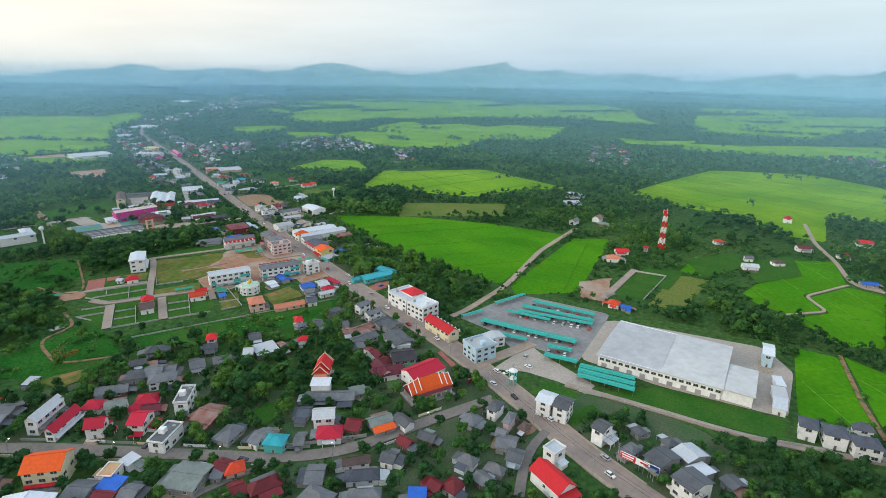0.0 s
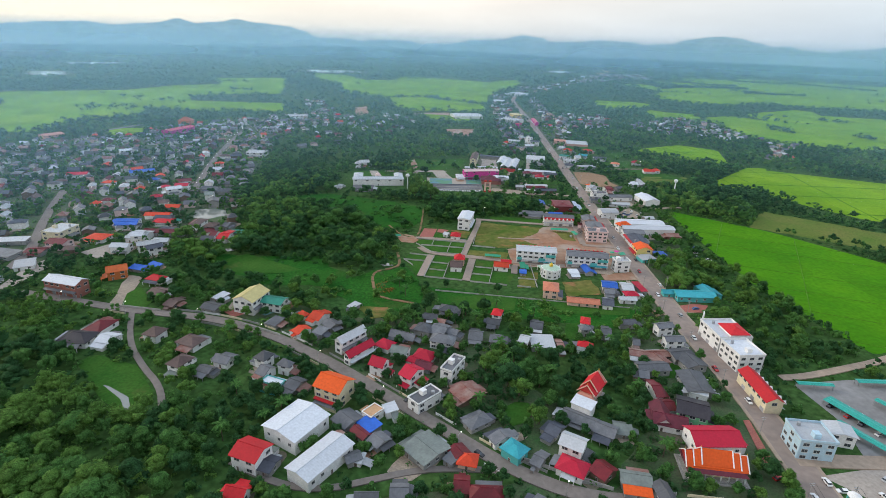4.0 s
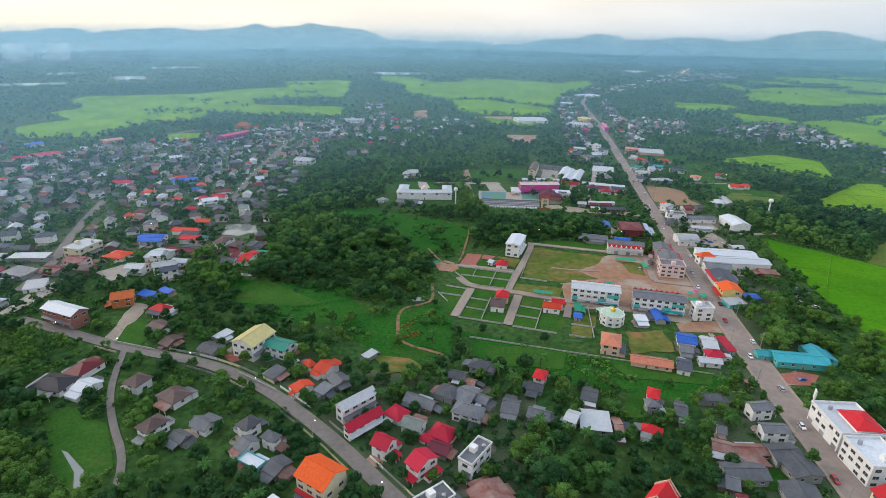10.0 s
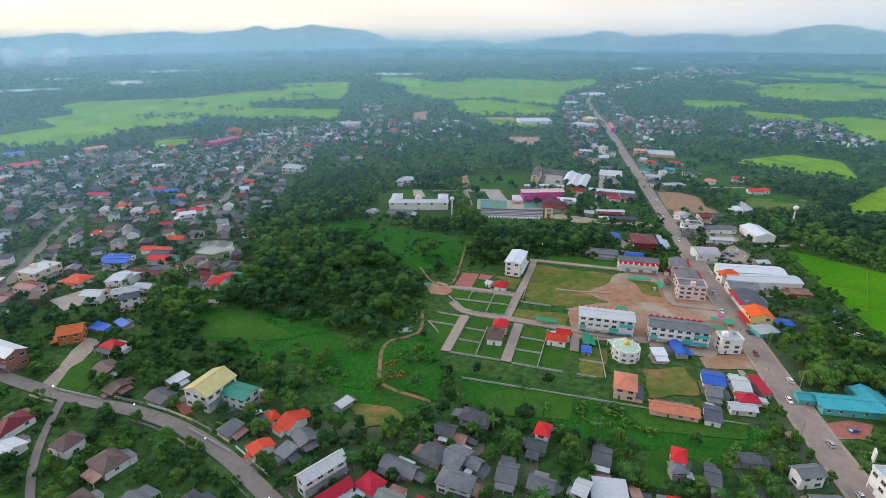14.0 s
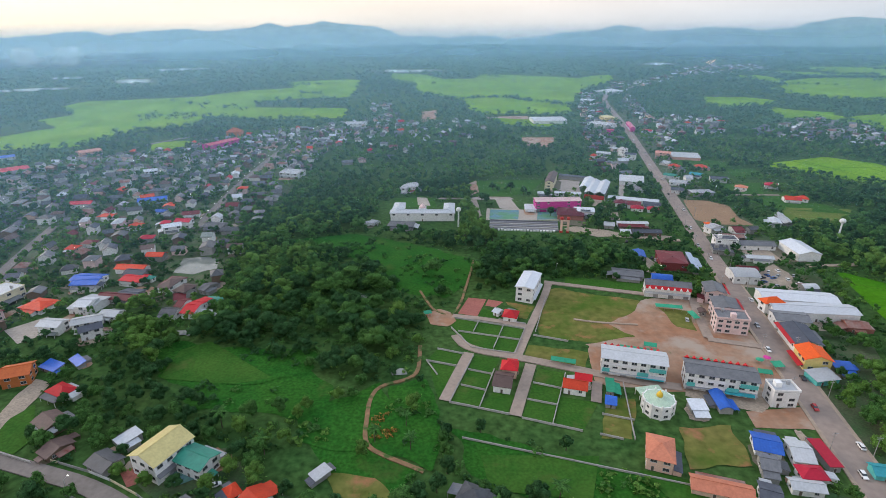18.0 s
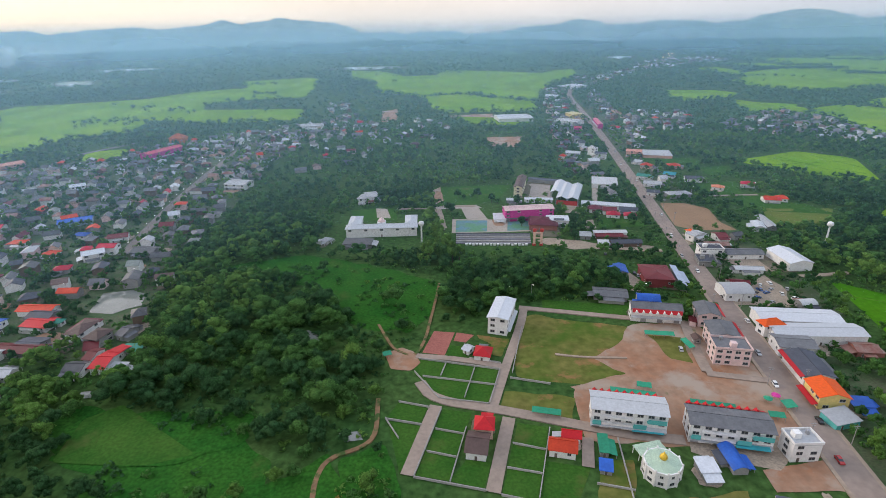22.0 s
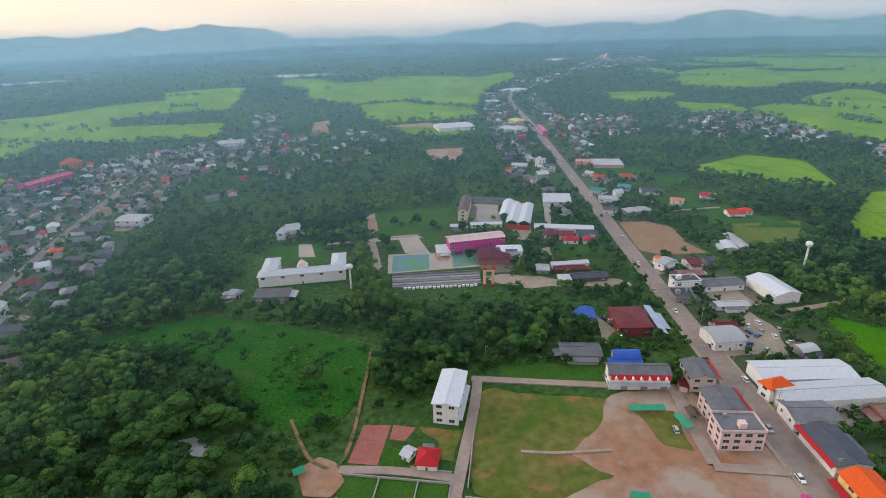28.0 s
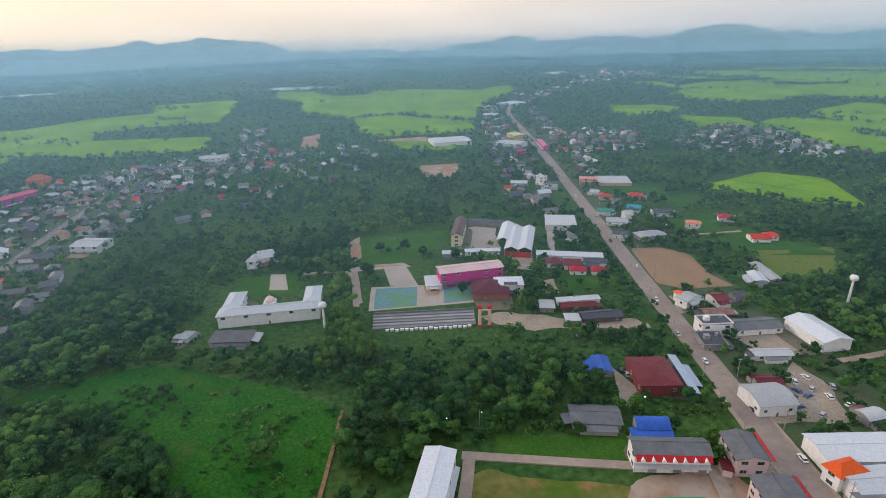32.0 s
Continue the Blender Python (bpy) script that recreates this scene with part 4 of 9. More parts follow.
def roof_shape(kind, w, d, h, rise, over):
    """Roof solid with eaves; ridge along x. Returns the roof, the ridge ends and the gable walls."""
    a, b, t = w / 2 + over, d / 2 + over, 0.14
    sh = Shape()
    drop = rise * over / (d / 2)
    ridge = None
    if kind == "gable":
        z0, z1 = h - drop, h + rise
        sh.add([(-a, -b, z0), (a, -b, z0), (a, 0, z1), (-a, 0, z1), (a, b, z0), (-a, b, z0), (-a, -b, z0 - t), (a, -b, z0 - t), (a, 0, z1 - t), (-a, 0, z1 - t), (a, b, z0 - t), (-a, b, z0 - t)],
               [(0, 1, 2, 3), (3, 2, 4, 5), (7, 6, 9, 8), (8, 9, 11, 10), (1, 0, 6, 7), (4, 10, 11, 5), (1, 7, 8, 2), (2, 8, 10, 4), (0, 3, 9, 6), (3, 5, 11, 9)])
        ridge = ((-a, 0, z1), (a, 0, z1))
    elif kind == "hip":
        z0, z1, k = h - drop, h + rise, max(0.3, a - b)
        if a < b:
            k = 0.3
        sh.add([(-a, -b, z0), (a, -b, z0), (a, b, z0), (-a, b, z0), (-k, 0, z1), (k, 0, z1), (-a, -b, z0 - t), (a, -b, z0 - t), (a, b, z0 - t), (-a, b, z0 - t)],
               [(0, 1, 5, 4), (1, 2, 5), (2, 3, 4, 5), (3, 0, 4), (1, 0, 6, 7), (2, 1, 7, 8), (3, 2, 8, 9), (0, 3, 9, 6), (9, 8, 7, 6)])
        ridge = ((-k, 0, z1), (k, 0, z1))
    elif kind == "shed":
        z0, z1 = h - 0.1, h + rise
        sh.add([(-a, -b, z0), (a, -b, z0), (a, b, z1), (-a, b, z1), (-a, -b, z0 - t), (a, -b, z0 - t), (a, b, z1 - t), (-a, b, z1 - t)],
               [(0, 1, 2, 3), (7, 6, 5, 4), (1, 0, 4, 5), (2, 1, 5, 6), (3, 2, 6, 7), (0, 3, 7, 4)])
    elif kind == "barrel":
        n = 10
        verts = []
        for i in range(n + 1):
            u = -1 + 2 * i / n
            z = h + rise * (1 - u * u)
            verts += [(-a, b * u, z), (a, b * u, z), (-a, b * u, z - t), (a, b * u, z - t)]
        faces = []
        for i in range(n):
            k = 4 * i
            faces += [(k, k + 1, k + 5, k + 4), (k + 3, k + 2, k + 6, k + 7), (k, k + 4, k + 6, k + 2), (k + 1, k + 3, k + 7, k + 5)]
        sh.add(verts, faces)
    return sh, ridge


def wall_shape(kind, w, d, h, rise):
    sh = Shape()
    a, b = w / 2, d / 2
    if kind == "gable":
        sh.add([(-a, -b, -0.3), (a, -b, -0.3), (a, b, -0.3), (-a, b, -0.3), (-a, -b, h - 0.16), (a, -b, h - 0.16), (a, b, h - 0.16), (-a, b, h - 0.16), (-a, 0, h + rise - 0.16), (a, 0, h + rise - 0.16)],
               [(0, 1, 5, 4), (1, 2, 6, 9, 5), (2, 3, 7, 6), (3, 0, 4, 8, 7)])
    elif kind == "barrel":
        n = 8
        arc = [(b * (-1 + 2 * i / n), h + rise * (1 - (-1 + 2 * i / n) ** 2) - 0.15) for i in range(n + 1)]
        for s in (-a, a):
            vs = [(s, -b, -0.3), (s, b, -0.3)] + [(s, y, z) for y, z in arc[::-1]]
            sh.add(vs, [tuple(range(len(vs))) if s > 0 else tuple(range(len(vs)))[::-1]])
        sh.add([(-a, -b, -0.3), (a, -b, -0.3), (a, -b, h), (-a, -b, h)], [(0, 1, 2, 3)]).add([(-a, b, -0.3), (a, b, -0.3), (a, b, h), (-a, b, h)], [(3, 2, 1, 0)])
    elif kind == "shed":
        sh.add([(-a, -b, -0.3), (a, -b, -0.3), (a, b, -0.3), (-a, b, -0.3), (-a, -b, h - 0.24), (a, -b, h - 0.24), (a, b, h + rise - 0.3), (-a, b, h + rise - 0.3)],
               [(0, 1, 5, 4), (1, 2, 6, 5), (2, 3, 7, 6), (3, 0, 4, 7)])
    else:
        sh.box(-a, -b, -0.3, a, b, h - 0.1)
    return sh


HOUSES = []
YARDS = []
EXTEND = []
count = [0]


def house(kind, roof, wall, floors, h, rise, x, y, rot, w, d, name="house", fine=True, front=None):
    """One building with its ridge along local x; h: eaves height."""
    rng = random.Random(int(x * 7 + y * 13))
    big = w * d > 420
    name = name if name != "house" else ("warehouse" if big and floors == 1 else "shophouse" if floors >= 2 and w > 17 else "shed" if kind in ("shed", "barrel") and w * d < 150 else "house")
    word = lambda k: WORDS.get(k, k)
    shape_word = {"gable": "gabled", "hip": "hipped", "shed": "lean-to", "barrel": "curved", "flat": "flat"}[kind]
    label = f"{word(wall)} {name} with {'a ' if True else ''}{shape_word} {word(roof)} roof" if floors == 1 else f"{('two', 'three')[floors - 2]}-storey {word(wall)} {name} with {shape_word} {word(roof)} roof"
    root = thing(name, pose(x, y, 0, 0, 0, rot), label, "building" if name in ("warehouse", "shophouse") else name)
    over = 0.25 if kind == "flat" else 0.5 if kind in ("shed", "barrel") else 0.7
    wi, di = max(w - 2 * over, 2.0), max(d - 2 * over, 2.0)
    wm = wall_mat(wall)
    body = part("wall", wall_shape(kind, wi, di, h, rise).mesh("wall", wm), root)
    if kind == "flat":
        sh = Shape().box(-w / 2, -d / 2, h - 0.1, w / 2, d / 2, h + 0.12)
        part("roof", sh.mesh("roof", roof_mat(roof)), root)
        pr = Shape()
        for (x0, y0, x1, y1) in ((-w / 2, -d / 2, w / 2, -d / 2 + 0.25), (-w / 2, d / 2 - 0.25, w / 2, d / 2), (-w / 2, -d / 2 + 0.25, -w / 2 + 0.25, d / 2 - 0.25), (w / 2 - 0.25, -d / 2 + 0.25, w / 2, d / 2 - 0.25)):
            pr.box(x0, y0, h + 0.12, x1, y1, h + 0.12 + rise)
        part("parapet", pr.mesh("parapet", wm), root)
        if w * d > 60:
            part("water_tank", Shape().ring(w * 0.28, d * 0.22, [(h + 0.12, 0.8), (h + 1.7, 0.8), (h + 2.0, 0.3)], 10).mesh("water_tank", STEEL), root, "steel rooftop water tank")
            part("stair_box", Shape().box(-w * 0.32, -d * 0.1, h + 0.12, -w * 0.32 + 2.6, -d * 0.1 + 2.6, h + 2.4).mesh("stair_box", wm), root)
    else:
        sh, ridge = roof_shape(kind, wi, di, h, rise, over)
        if ridge and fine:
            sh.beam((ridge[0][0], 0, ridge[0][2] + 0.02), (ridge[1][0], 0, ridge[1][2] + 0.02), 0.28)
        part("roof", sh.mesh("roof", roof_mat(roof)), root)
    if fine:
        sides = [(0, wi, di / 2), (180, wi, di / 2), (90, di, wi / 2), (-90, di, wi / 2)]
        storey = h / floors
        doors = 0
        near = math.hypot(x - 20, y - 150) < 190
        for ang, length, off in sides:
            turn = pose(0, 0, 0, 0, 0, ang + 180)
            step = 3.6 if floors > 1 else 4.2
            n = max(1, int((length - 1.2) / step))
            if n > 9:
                n = 9
            for f in range(floors):
                z = f * storey
                for i in range(n):
                    u = (i + 0.5) / n * length - length / 2
                    if f == 0 and name == "shophouse" and ang in (0, 180):
                        if i % 2 == 0:
                            part("shutter", SHUTTER, root, m=turn @ pose(u, off, 0.05))
                        continue
                    if f == 0 and i == n // 2 and doors < 1 and ang in (0, 90):
                        part("door", DOOR, root, m=turn @ pose(u, off, 0.0))
                        doors += 1
                        continue
                    if big and (f == 0 or i % 2):
                        continue
                    if name == "shed" or rng.random() < 0.15:
                        continue
                    if i % 2 and math.hypot(x - 20, y - 120) > 300:
                        continue
                    place = turn @ pose(u, off, z + storey * 0.56)
                    if floors > 1 and ang in (0, 90) and near and count[0] < 150:
                        count[0] += 1
                        win = part("window", BAREWIN, root, m=place)
                        for su in (-0.56, 0.56):
                            part("pane", PANE, win, m=pose(su, 0, 0))
                    else:
                        part("window", WINWIDE if floors > 1 else WIN, root, m=place)
        if floors == 1 and name == "house" and w * d < 260 and rng.random() < 0.6:
            # veranda lean-to
            pw = wi * 0.55
            s = rng.choice((-1, 1))
            pv = Shape().add([(-pw / 2, s * di / 2, h * 0.72), (pw / 2, s * di / 2, h * 0.72), (pw / 2, s * (di / 2 + 2.6), h * 0.6), (-pw / 2, s * (di / 2 + 2.6), h * 0.6),
                              (-pw / 2, s * di / 2, h * 0.72 - 0.1), (pw / 2, s * di / 2, h * 0.72 - 0.1), (pw / 2, s * (di / 2 + 2.6), h * 0.6 - 0.1), (-pw / 2, s * (di / 2 + 2.6), h * 0.6 - 0.1)],
                             [(0, 1, 2, 3) if s < 0 else (3, 2, 1, 0), (7, 6, 5, 4) if s < 0 else (4, 5, 6, 7), (0, 3, 7, 4), (1, 5, 6, 2), (3, 2, 6, 7)])
            part("porch_roof", pv.mesh("porch_roof", roof_mat(roof if rng.random() < 0.5 else "palegrey")), root)
            for px_ in (-pw / 2 + 0.2, pw / 2 - 0.2):
                yy = s * (di / 2 + 2.3)
                part("post", Shape().box(px_ - 0.08, yy - 0.08, -0.2, px_ + 0.08, yy + 0.08, h * 0.61).mesh("post", wm), root)
        if floors > 1 and name == "shophouse":
            for s in (-1,):
                aw = Shape().add([(-wi / 2, s * di / 2, storey * 0.98), (wi / 2, s * di / 2, storey * 0.98), (wi / 2, s * (di / 2 + 1.8), storey * 0.82), (-wi / 2, s * (di / 2 + 1.8), storey * 0.82),
                                  (-wi / 2, s * di / 2, storey * 0.98 - 0.1), (wi / 2, s * di / 2, storey * 0.98 - 0.1), (wi / 2, s * (di / 2 + 1.8), storey * 0.82 - 0.1), (-wi / 2, s * (di / 2 + 1.8), storey * 0.82 - 0.1)],
                                 [(0, 3, 2, 1), (4, 5, 6, 7), (0, 4, 7, 3), (1, 2, 6, 5), (3, 7, 6, 2)][::1])
                part("awning", aw.mesh("awning", roof_mat(front or rng.choice(("grey", "palegrey", "palegrey", "white")))), root)
            nb = max(2, int(wi / 4))
            for i in range(nb + 1):
                u = -wi / 2 + wi * i / nb
                part("pilaster", Shape().box(u - 0.14, -di / 2 - 0.16, 0, u + 0.14, -di / 2, h - 0.2).mesh("pilaster", wm), root)
    c, s_ = math.cos(radians(rot)), math.sin(radians(rot))
    a, b = w / 2 + 1.2, d / 2 + 1.2
    TAKEN.append([(x + c * u - s_ * v, y + s_ * u + c * v) for u, v in ((-a, -b), (a, -b), (a, b), (-a, b))])
    HOUSES.append((x, y, max(w, d) / 2))
    YARDS.append((x, y, rot, w, d))
    if fine and w * d < 330 and name in ("house", "shed"):
        EXTEND.append((root, x, y, rot, w, d, h / floors, roof, wall, len(TAKEN) - 1))
    return root


house("gable", "white", "white", 1, 7, 1.6, -58.3, 114.0, 52.0, 20.3, 18.6)
house("gable", "white", "white", 1, 6, 1.2, -46.9, 94.4, 49.7, 24.5, 12.4)
ORANGE_HOUSE = house("gable", "orange", "cream", 3, 9, 3, -44.7, 135.8, -32.0, 14.4, 13.1)
house("gable", "crimson", "white", 2, 5.5, 2, -34.8, 168.2, 44.2, 17.9, 5.4)
house("gable", "palegrey", "white", 2, 7.5, 2, -39.4, 178.8, 44.9, 18.5, 6.5)
house("hip", "crimson", "white", 1, 3.6, 2.5, -21.6, 175.8, -37.4, 9.2, 8.5)
house("gable", "crimson", "white", 2, 6, 2.5, -24.7, 155.1, -31.3, 8.3, 8.3)
house("gable", "crimson", "white", 2, 6, 2.5, -9.6, 146.0, -44.7, 7.7, 11.4)
house("hip", "crimson", "white", 1, 3.6, 2.5, -1.8, 164.1, -30.2, 10.8, 9.2)
house("hip", "crimson", "white", 1, 2.8, 1.5, -7.8, 161.0, -30.6, 7.5, 4.4)
house("flat", "grey", "white", 2, 7, 1, 10.4, 149.3, -35.0, 6.4, 14.5)
house("hip", "grey", "white", 2, 5, 2.5, 8.8, 176.4, -21.5, 13.5, 8.6)
house("hip", "dark", "greywall", 1, 4, 2.5, 0.2, 190.6, -28.8, 10.1, 9.3)
house("gable", "grey", "timber", 1, 3.2, 2, -11.8, 184.0, -28.3, 14.8, 7.2)
house("gable", "greygreen", "white", 1, 4, 2, -14.0, 168.3, -25.3, 9.5, 7.6)
house("gable", "grey", "greywall", 1, 3.2, 2, 9.0, 189.2, -33.2, 9.1, 12.6)
house("gable", "grey", "greywall", 1, 3.2, 1.5, 15.7, 186.3, -34.4, 6.7, 6.6)
house("gable", "grey", "white", 1, 3.2, 2, 27.6, 181.8, -15.3, 7.9, 10.6)
house("gable", "grey", "greywall", 1, 3.6, 2, 39.0, 176.2, -20.3, 9.8, 7.7)
house("gable", "palegrey", "white", 2, 5, 1.5, 52.7, 173.4, -32.6, 5.7, 8.7)
house("hip", "red", "white", 2, 6, 2, 43.6, 202.0, -23.5, 6.2, 8.3)
house("gable", "dark", "greywall", 1, 3.2, 1.5, 40.4, 196.1, -21.9, 8.1, 6.7)
house("hip", "dark", "greywall", 1, 4, 2, 15.7, 212.3, -23.4, 9.7, 8.7)
house("gable", "dark", "timber", 1, 3.2, 1.5, 5.1, 204.1, -17.2, 8.5, 7.7)
house("gable", "rust", "timber", 1, 2.4, 1, 10.7, 199.9, -23.3, 5.8, 5.7)
house("shed", "palegrey", "greywall", 1, 2.4, 0.6, -39.4, 221.4, -43.0, 5.3, 7.2)
house("gable", "orangered", "white", 1, 3.6, 2, -58.4, 208.1, -36.4, 8.3, 11.0)
house("hip", "orangered", "white", 1, 3.2, 1.5, -67.7, 211.8, -44.6, 6.7, 5.0)
house("gable", "orangered", "white", 1, 3.2, 1.5, -66.2, 193.1, -47.0, 6.1, 9.6)
house("gable", "grey", "greywall", 1, 3.2, 1.5, -50.6, 198.7, -51.1, 8.7, 8.7)
house("shed", "grey", "greywall", 1, 2.8, 0.8, -56.3, 191.7, -34.9, 6.9, 7.2)
house("gable", "yellow", "white", 2, 9, 2.8, -99.0, 225.7, 66.9, 17.9, 14.3)
house("gable", "tealgreen", "white", 2, 6, 1.6, -85.4, 223.9, -21.5, 13.7, 10.6)
house("gable", "dark", "greywall", 1, 3.2, 1.2, -120.7, 223.7, -24.7, 11.3, 9.6)
house("shed", "white", "greywall", 1, 3.2, 0.6, -119.3, 236.4, -33.8, 6.5, 9.1)
house("hip", "brown", "white", 2, 5.5, 2.5, -119.2, 163.5, -29.2, 8.4, 10.6)
house("hip", "brown", "white", 2, 5, 2.5, -141.3, 193.0, -21.6, 9.2, 9.6)
house("hip", "brown", "white", 1, 4, 2.2, -120.7, 184.5, -29.6, 12.6, 10.3)
house("gable", "grey", "white", 1, 3.6, 2, -100.0, 166.2, -25.1, 9.2, 7.4)
house("gable", "dark", "greywall", 1, 2.8, 1.2, -106.4, 159.5, -28.0, 7.9, 6.2)
house("hip", "dark", "white", 2, 6, 2.2, -80.6, 164.5, -32.8, 7.4, 8.1)
house("gable", "grey", "white", 1, 4, 2, -78.0, 154.8, -34.9, 6.2, 8.8)
house("hip", "grey", "white", 2, 6, 2, -69.4, 157.3, -25.9, 7.6, 5.1)
house("flat", "white", "tealwall", 1, 3.2, 0.5, -73.3, 146.3, -28.8, 10.1, 5.3)
house("gable", "dark", "greywall", 1, 3.2, 1.5, -63.0, 144.5, -33.1, 7.2, 9.7)
house("hip", "black", "white", 1, 3.6, 2.5, -178.7, 192.1, -10.7, 16.7, 12.6)
house("hip", "maroon", "white", 1, 3.6, 2.5, -172.8, 204.1, -19.5, 10.5, 15.1)
house("gable", "white", "white", 1, 3.2, 1.5, -163.3, 190.7, -20.4, 9.2, 10.3)
house("gable", "white", "brick", 2, 9, 2, -212.7, 251.4, -21.2, 24.7, 10.7)
house("gable", "orangetile", "orangewall", 2, 6, 2, -194.2, 274.9, 23.9, 12.6, 12.4)
house("shed", "blue", "greywall", 1, 2.4, 1, -185.0, 283.5, -21.3, 11.1, 6.3)
house("shed", "blue", "greywall", 1, 2.4, 1, -175.5, 288.0, -35.5, 10.7, 4.5)
house("hip", "red", "white", 1, 3.6, 2, -166.6, 264.6, -22.1, 11.6, 8.1)
house("gable", "brown", "timber", 1, 2.8, 1.5, -157.6, 245.4, -28.8, 11.4, 10.2)
house("gable", "brown", "timber", 1, 2.8, 1.5, -144.2, 230.4, -27.1, 7.7, 11.0)
house("shed", "dark", "greywall", 1, 2.8, 1, -81.9, 203.5, -30.3, 6.9, 8.7)
house("gable", "greygreen", "greywall", 1, 3.6, 1, -6.8, 98.1, -52.8, 13.9, 15.2)
house("gable", "maroon", "greywall", 1, 3.2, 1, 5.6, 95.6, -63.9, 6.6, 7.7)
house("hip", "orangered", "peach", 1, 3.2, 2, 8.5, 91.2, -18.5, 8.1, 7.5)
house("hip", "teal", "tealwall", 2, 5, 1.8, 27.4, 93.5, -49.2, 9.4, 8.2)
house("gable", "grey", "white", 1, 3.6, 1.5, 24.3, 101.7, -67.2, 5.6, 11.1)
house("hip", "grey", "greywall", 1, 3.2, 2, 16.1, 112.6, -62.6, 7.0, 11.9)
house("gable", "rust", "timber", 1, 3.2, 1.5, 15.2, 132.7, -61.7, 11.5, 14.1)
house("shed", "blue", "greywall", 1, 3.2, 0.8, -29.1, 113.8, -53.4, 9.2, 7.2)
house("gable", "maroon", "greywall", 1, 3.2, 1, -32.4, 109.2, -50.6, 8.9, 5.5)
house("flat", "tan", "white", 1, 4, 0.5, -27.7, 121.1, -45.8, 5.9, 7.8)
house("shed", "white", "white", 1, 3.6, 0.5, -20.3, 123.2, -73.7, 6.5, 6.0)
house("gable", "grey", "greywall", 1, 3.2, 1.2, -38.4, 118.2, -48.1, 9.8, 10.6)
house("gable", "grey", "greywall", 1, 3.2, 1.2, -25.2, 104.4, -50.2, 7.1, 8.2)
house("flat", "grey", "white", 2, 5.5, 0.8, -5.0, 128.2, -52.2, 7.4, 14.2)
house("gable", "crimson", "white", 1, 6, 2.5, 109.8, 92.7, -4.9, 20.5, 13)
house("gable", "maroontile", "white", 1, 4, 2.5, 98.5, 105.9, -24.3, 14.2, 10.0)
house("gable", "maroontile", "white", 1, 4, 2.5, 96.7, 110.0, -106.0, 15.2, 8.3)
house("gable", "black", "greenwall", 2, 6, 2, 111.4, 110.9, -28.8, 13.5, 13.9)
house("gable", "dark", "greywall", 1, 4, 1.2, 124.9, 131.3, -100.2, 17.8, 12.9)
house("gable", "dark", "greywall", 1, 4, 1.2, 133.1, 148.6, -85.2, 12.2, 12.2)
house("gable", "rust", "timber", 1, 3.2, 1, 117.7, 152.9, -77.9, 11.0, 9.1)
house("flat", "white", "white", 1, 3.2, 0.4, 122.6, 124.4, -31.5, 8.8, 5.5)
house("hip", "crimson", "white", 1, 4, 2.2, 47.5, 83.7, -37.8, 11.4, 9.4)
house("gable", "maroon", "timber", 1, 3.6, 2, 58.7, 81.0, -57.4, 7.5, 9.5)
house("gable", "greygreen", "greywall", 1, 3.6, 1.5, 69.0, 76.2, -16.8, 11.5, 7.4)
house("shed", "orange", "greywall", 1, 2.6, 0.8, 67.7, 71.4, -15.5, 10.4, 5.7)
house("gable", "dark", "white", 1, 4, 1.5, 76.3, 68.0, -92.5, 10.1, 6.5)
house("gable", "palegrey", "white", 2, 7, 2, 50.8, 93.0, -37.1, 10.1, 9.3)
house("gable", "grey", "greywall", 1, 3.2, 1.5, 60.4, 110.7, -39.9, 15.7, 8.6)
house("gable", "grey", "greywall", 1, 3.2, 1.5, 68.9, 103.2, -37.9, 9.0, 9.1)
house("hip", "dark", "white", 2, 6, 1.5, 112.9, 45.4, -78.5, 5.8, 9.5)
house("hip", "grey", "pink", 2, 6, 1.5, 110.4, 35.1, -72.7, 4.0, 9.7)
house("hip", "grey", "greywall", 1, 3.6, 2, 99.6, 48.0, -81.2, 7.4, 8.8)
house("gable", "grey", "greywall", 1, 4, 1.5, 101.9, 32.3, -70.3, 4.9, 6.5)
house("hip", "brown", "brick", 1, 3.2, 1.5, 113.7, 28.9, -85.0, 4.8, 6.6)
house("gable", "grey", "greywall", 1, 4, 1.5, 98.8, 26.8, -62.7, 9.0, 9.9)
house("gable", "dark", "bluewall", 1, 4, 1.5, 94.9, 19.0, -67.2, 6.9, 9.2)
house("hip", "grey", "white", 1, 3.6, 2, 79.3, 31.1, -76.1, 8.4, 6.2)
house("hip", "grey", "greywall", 1, 3.6, 2, 83.4, 20.2, -74.1, 8.5, 5.4)
house("gable", "grey", "timber", 1, 3.2, 1.5, 76.0, 19.4, -90.2, 7.9, 6.9)
house("hip", "maroon", "white", 1, 3.6, 2, 64.8, 24.9, -83.7, 7.4, 8.4)
house("gable", "maroon", "timber", 1, 3.2, 1.5, 60.0, 29.5, -84.4, 6.1, 6.7)
house("gable", "brown", "white", 1, 3.6, 1.5, 45.8, 61.5, -30.4, 11.4, 5.5)
house("hip", "slate", "white", 1, 3.6, 2, 42.8, 53.1, -36.9, 13.8, 7.0)
house("gable", "dark", "white", 1, 3.6, 1.5, 56.7, 53.9, -60.3, 6.5, 7.8)
house("gable", "grey", "greywall", 1, 3.6, 1.5, 29.5, 65.5, -41.7, 7.4, 11.7)
house("hip", "grey", "white", 1, 3.6, 2, 37.6, 44.5, -39.0, 12.6, 6.2)
house("gable", "dark", "timber", 1, 3.2, 1.5, 77.2, 53.1, -73.2, 8.3, 6.1)
house("gable", "maroon", "timber", 1, 3.2, 1.5, 68.1, 57.0, -85.1, 7.3, 6.0)
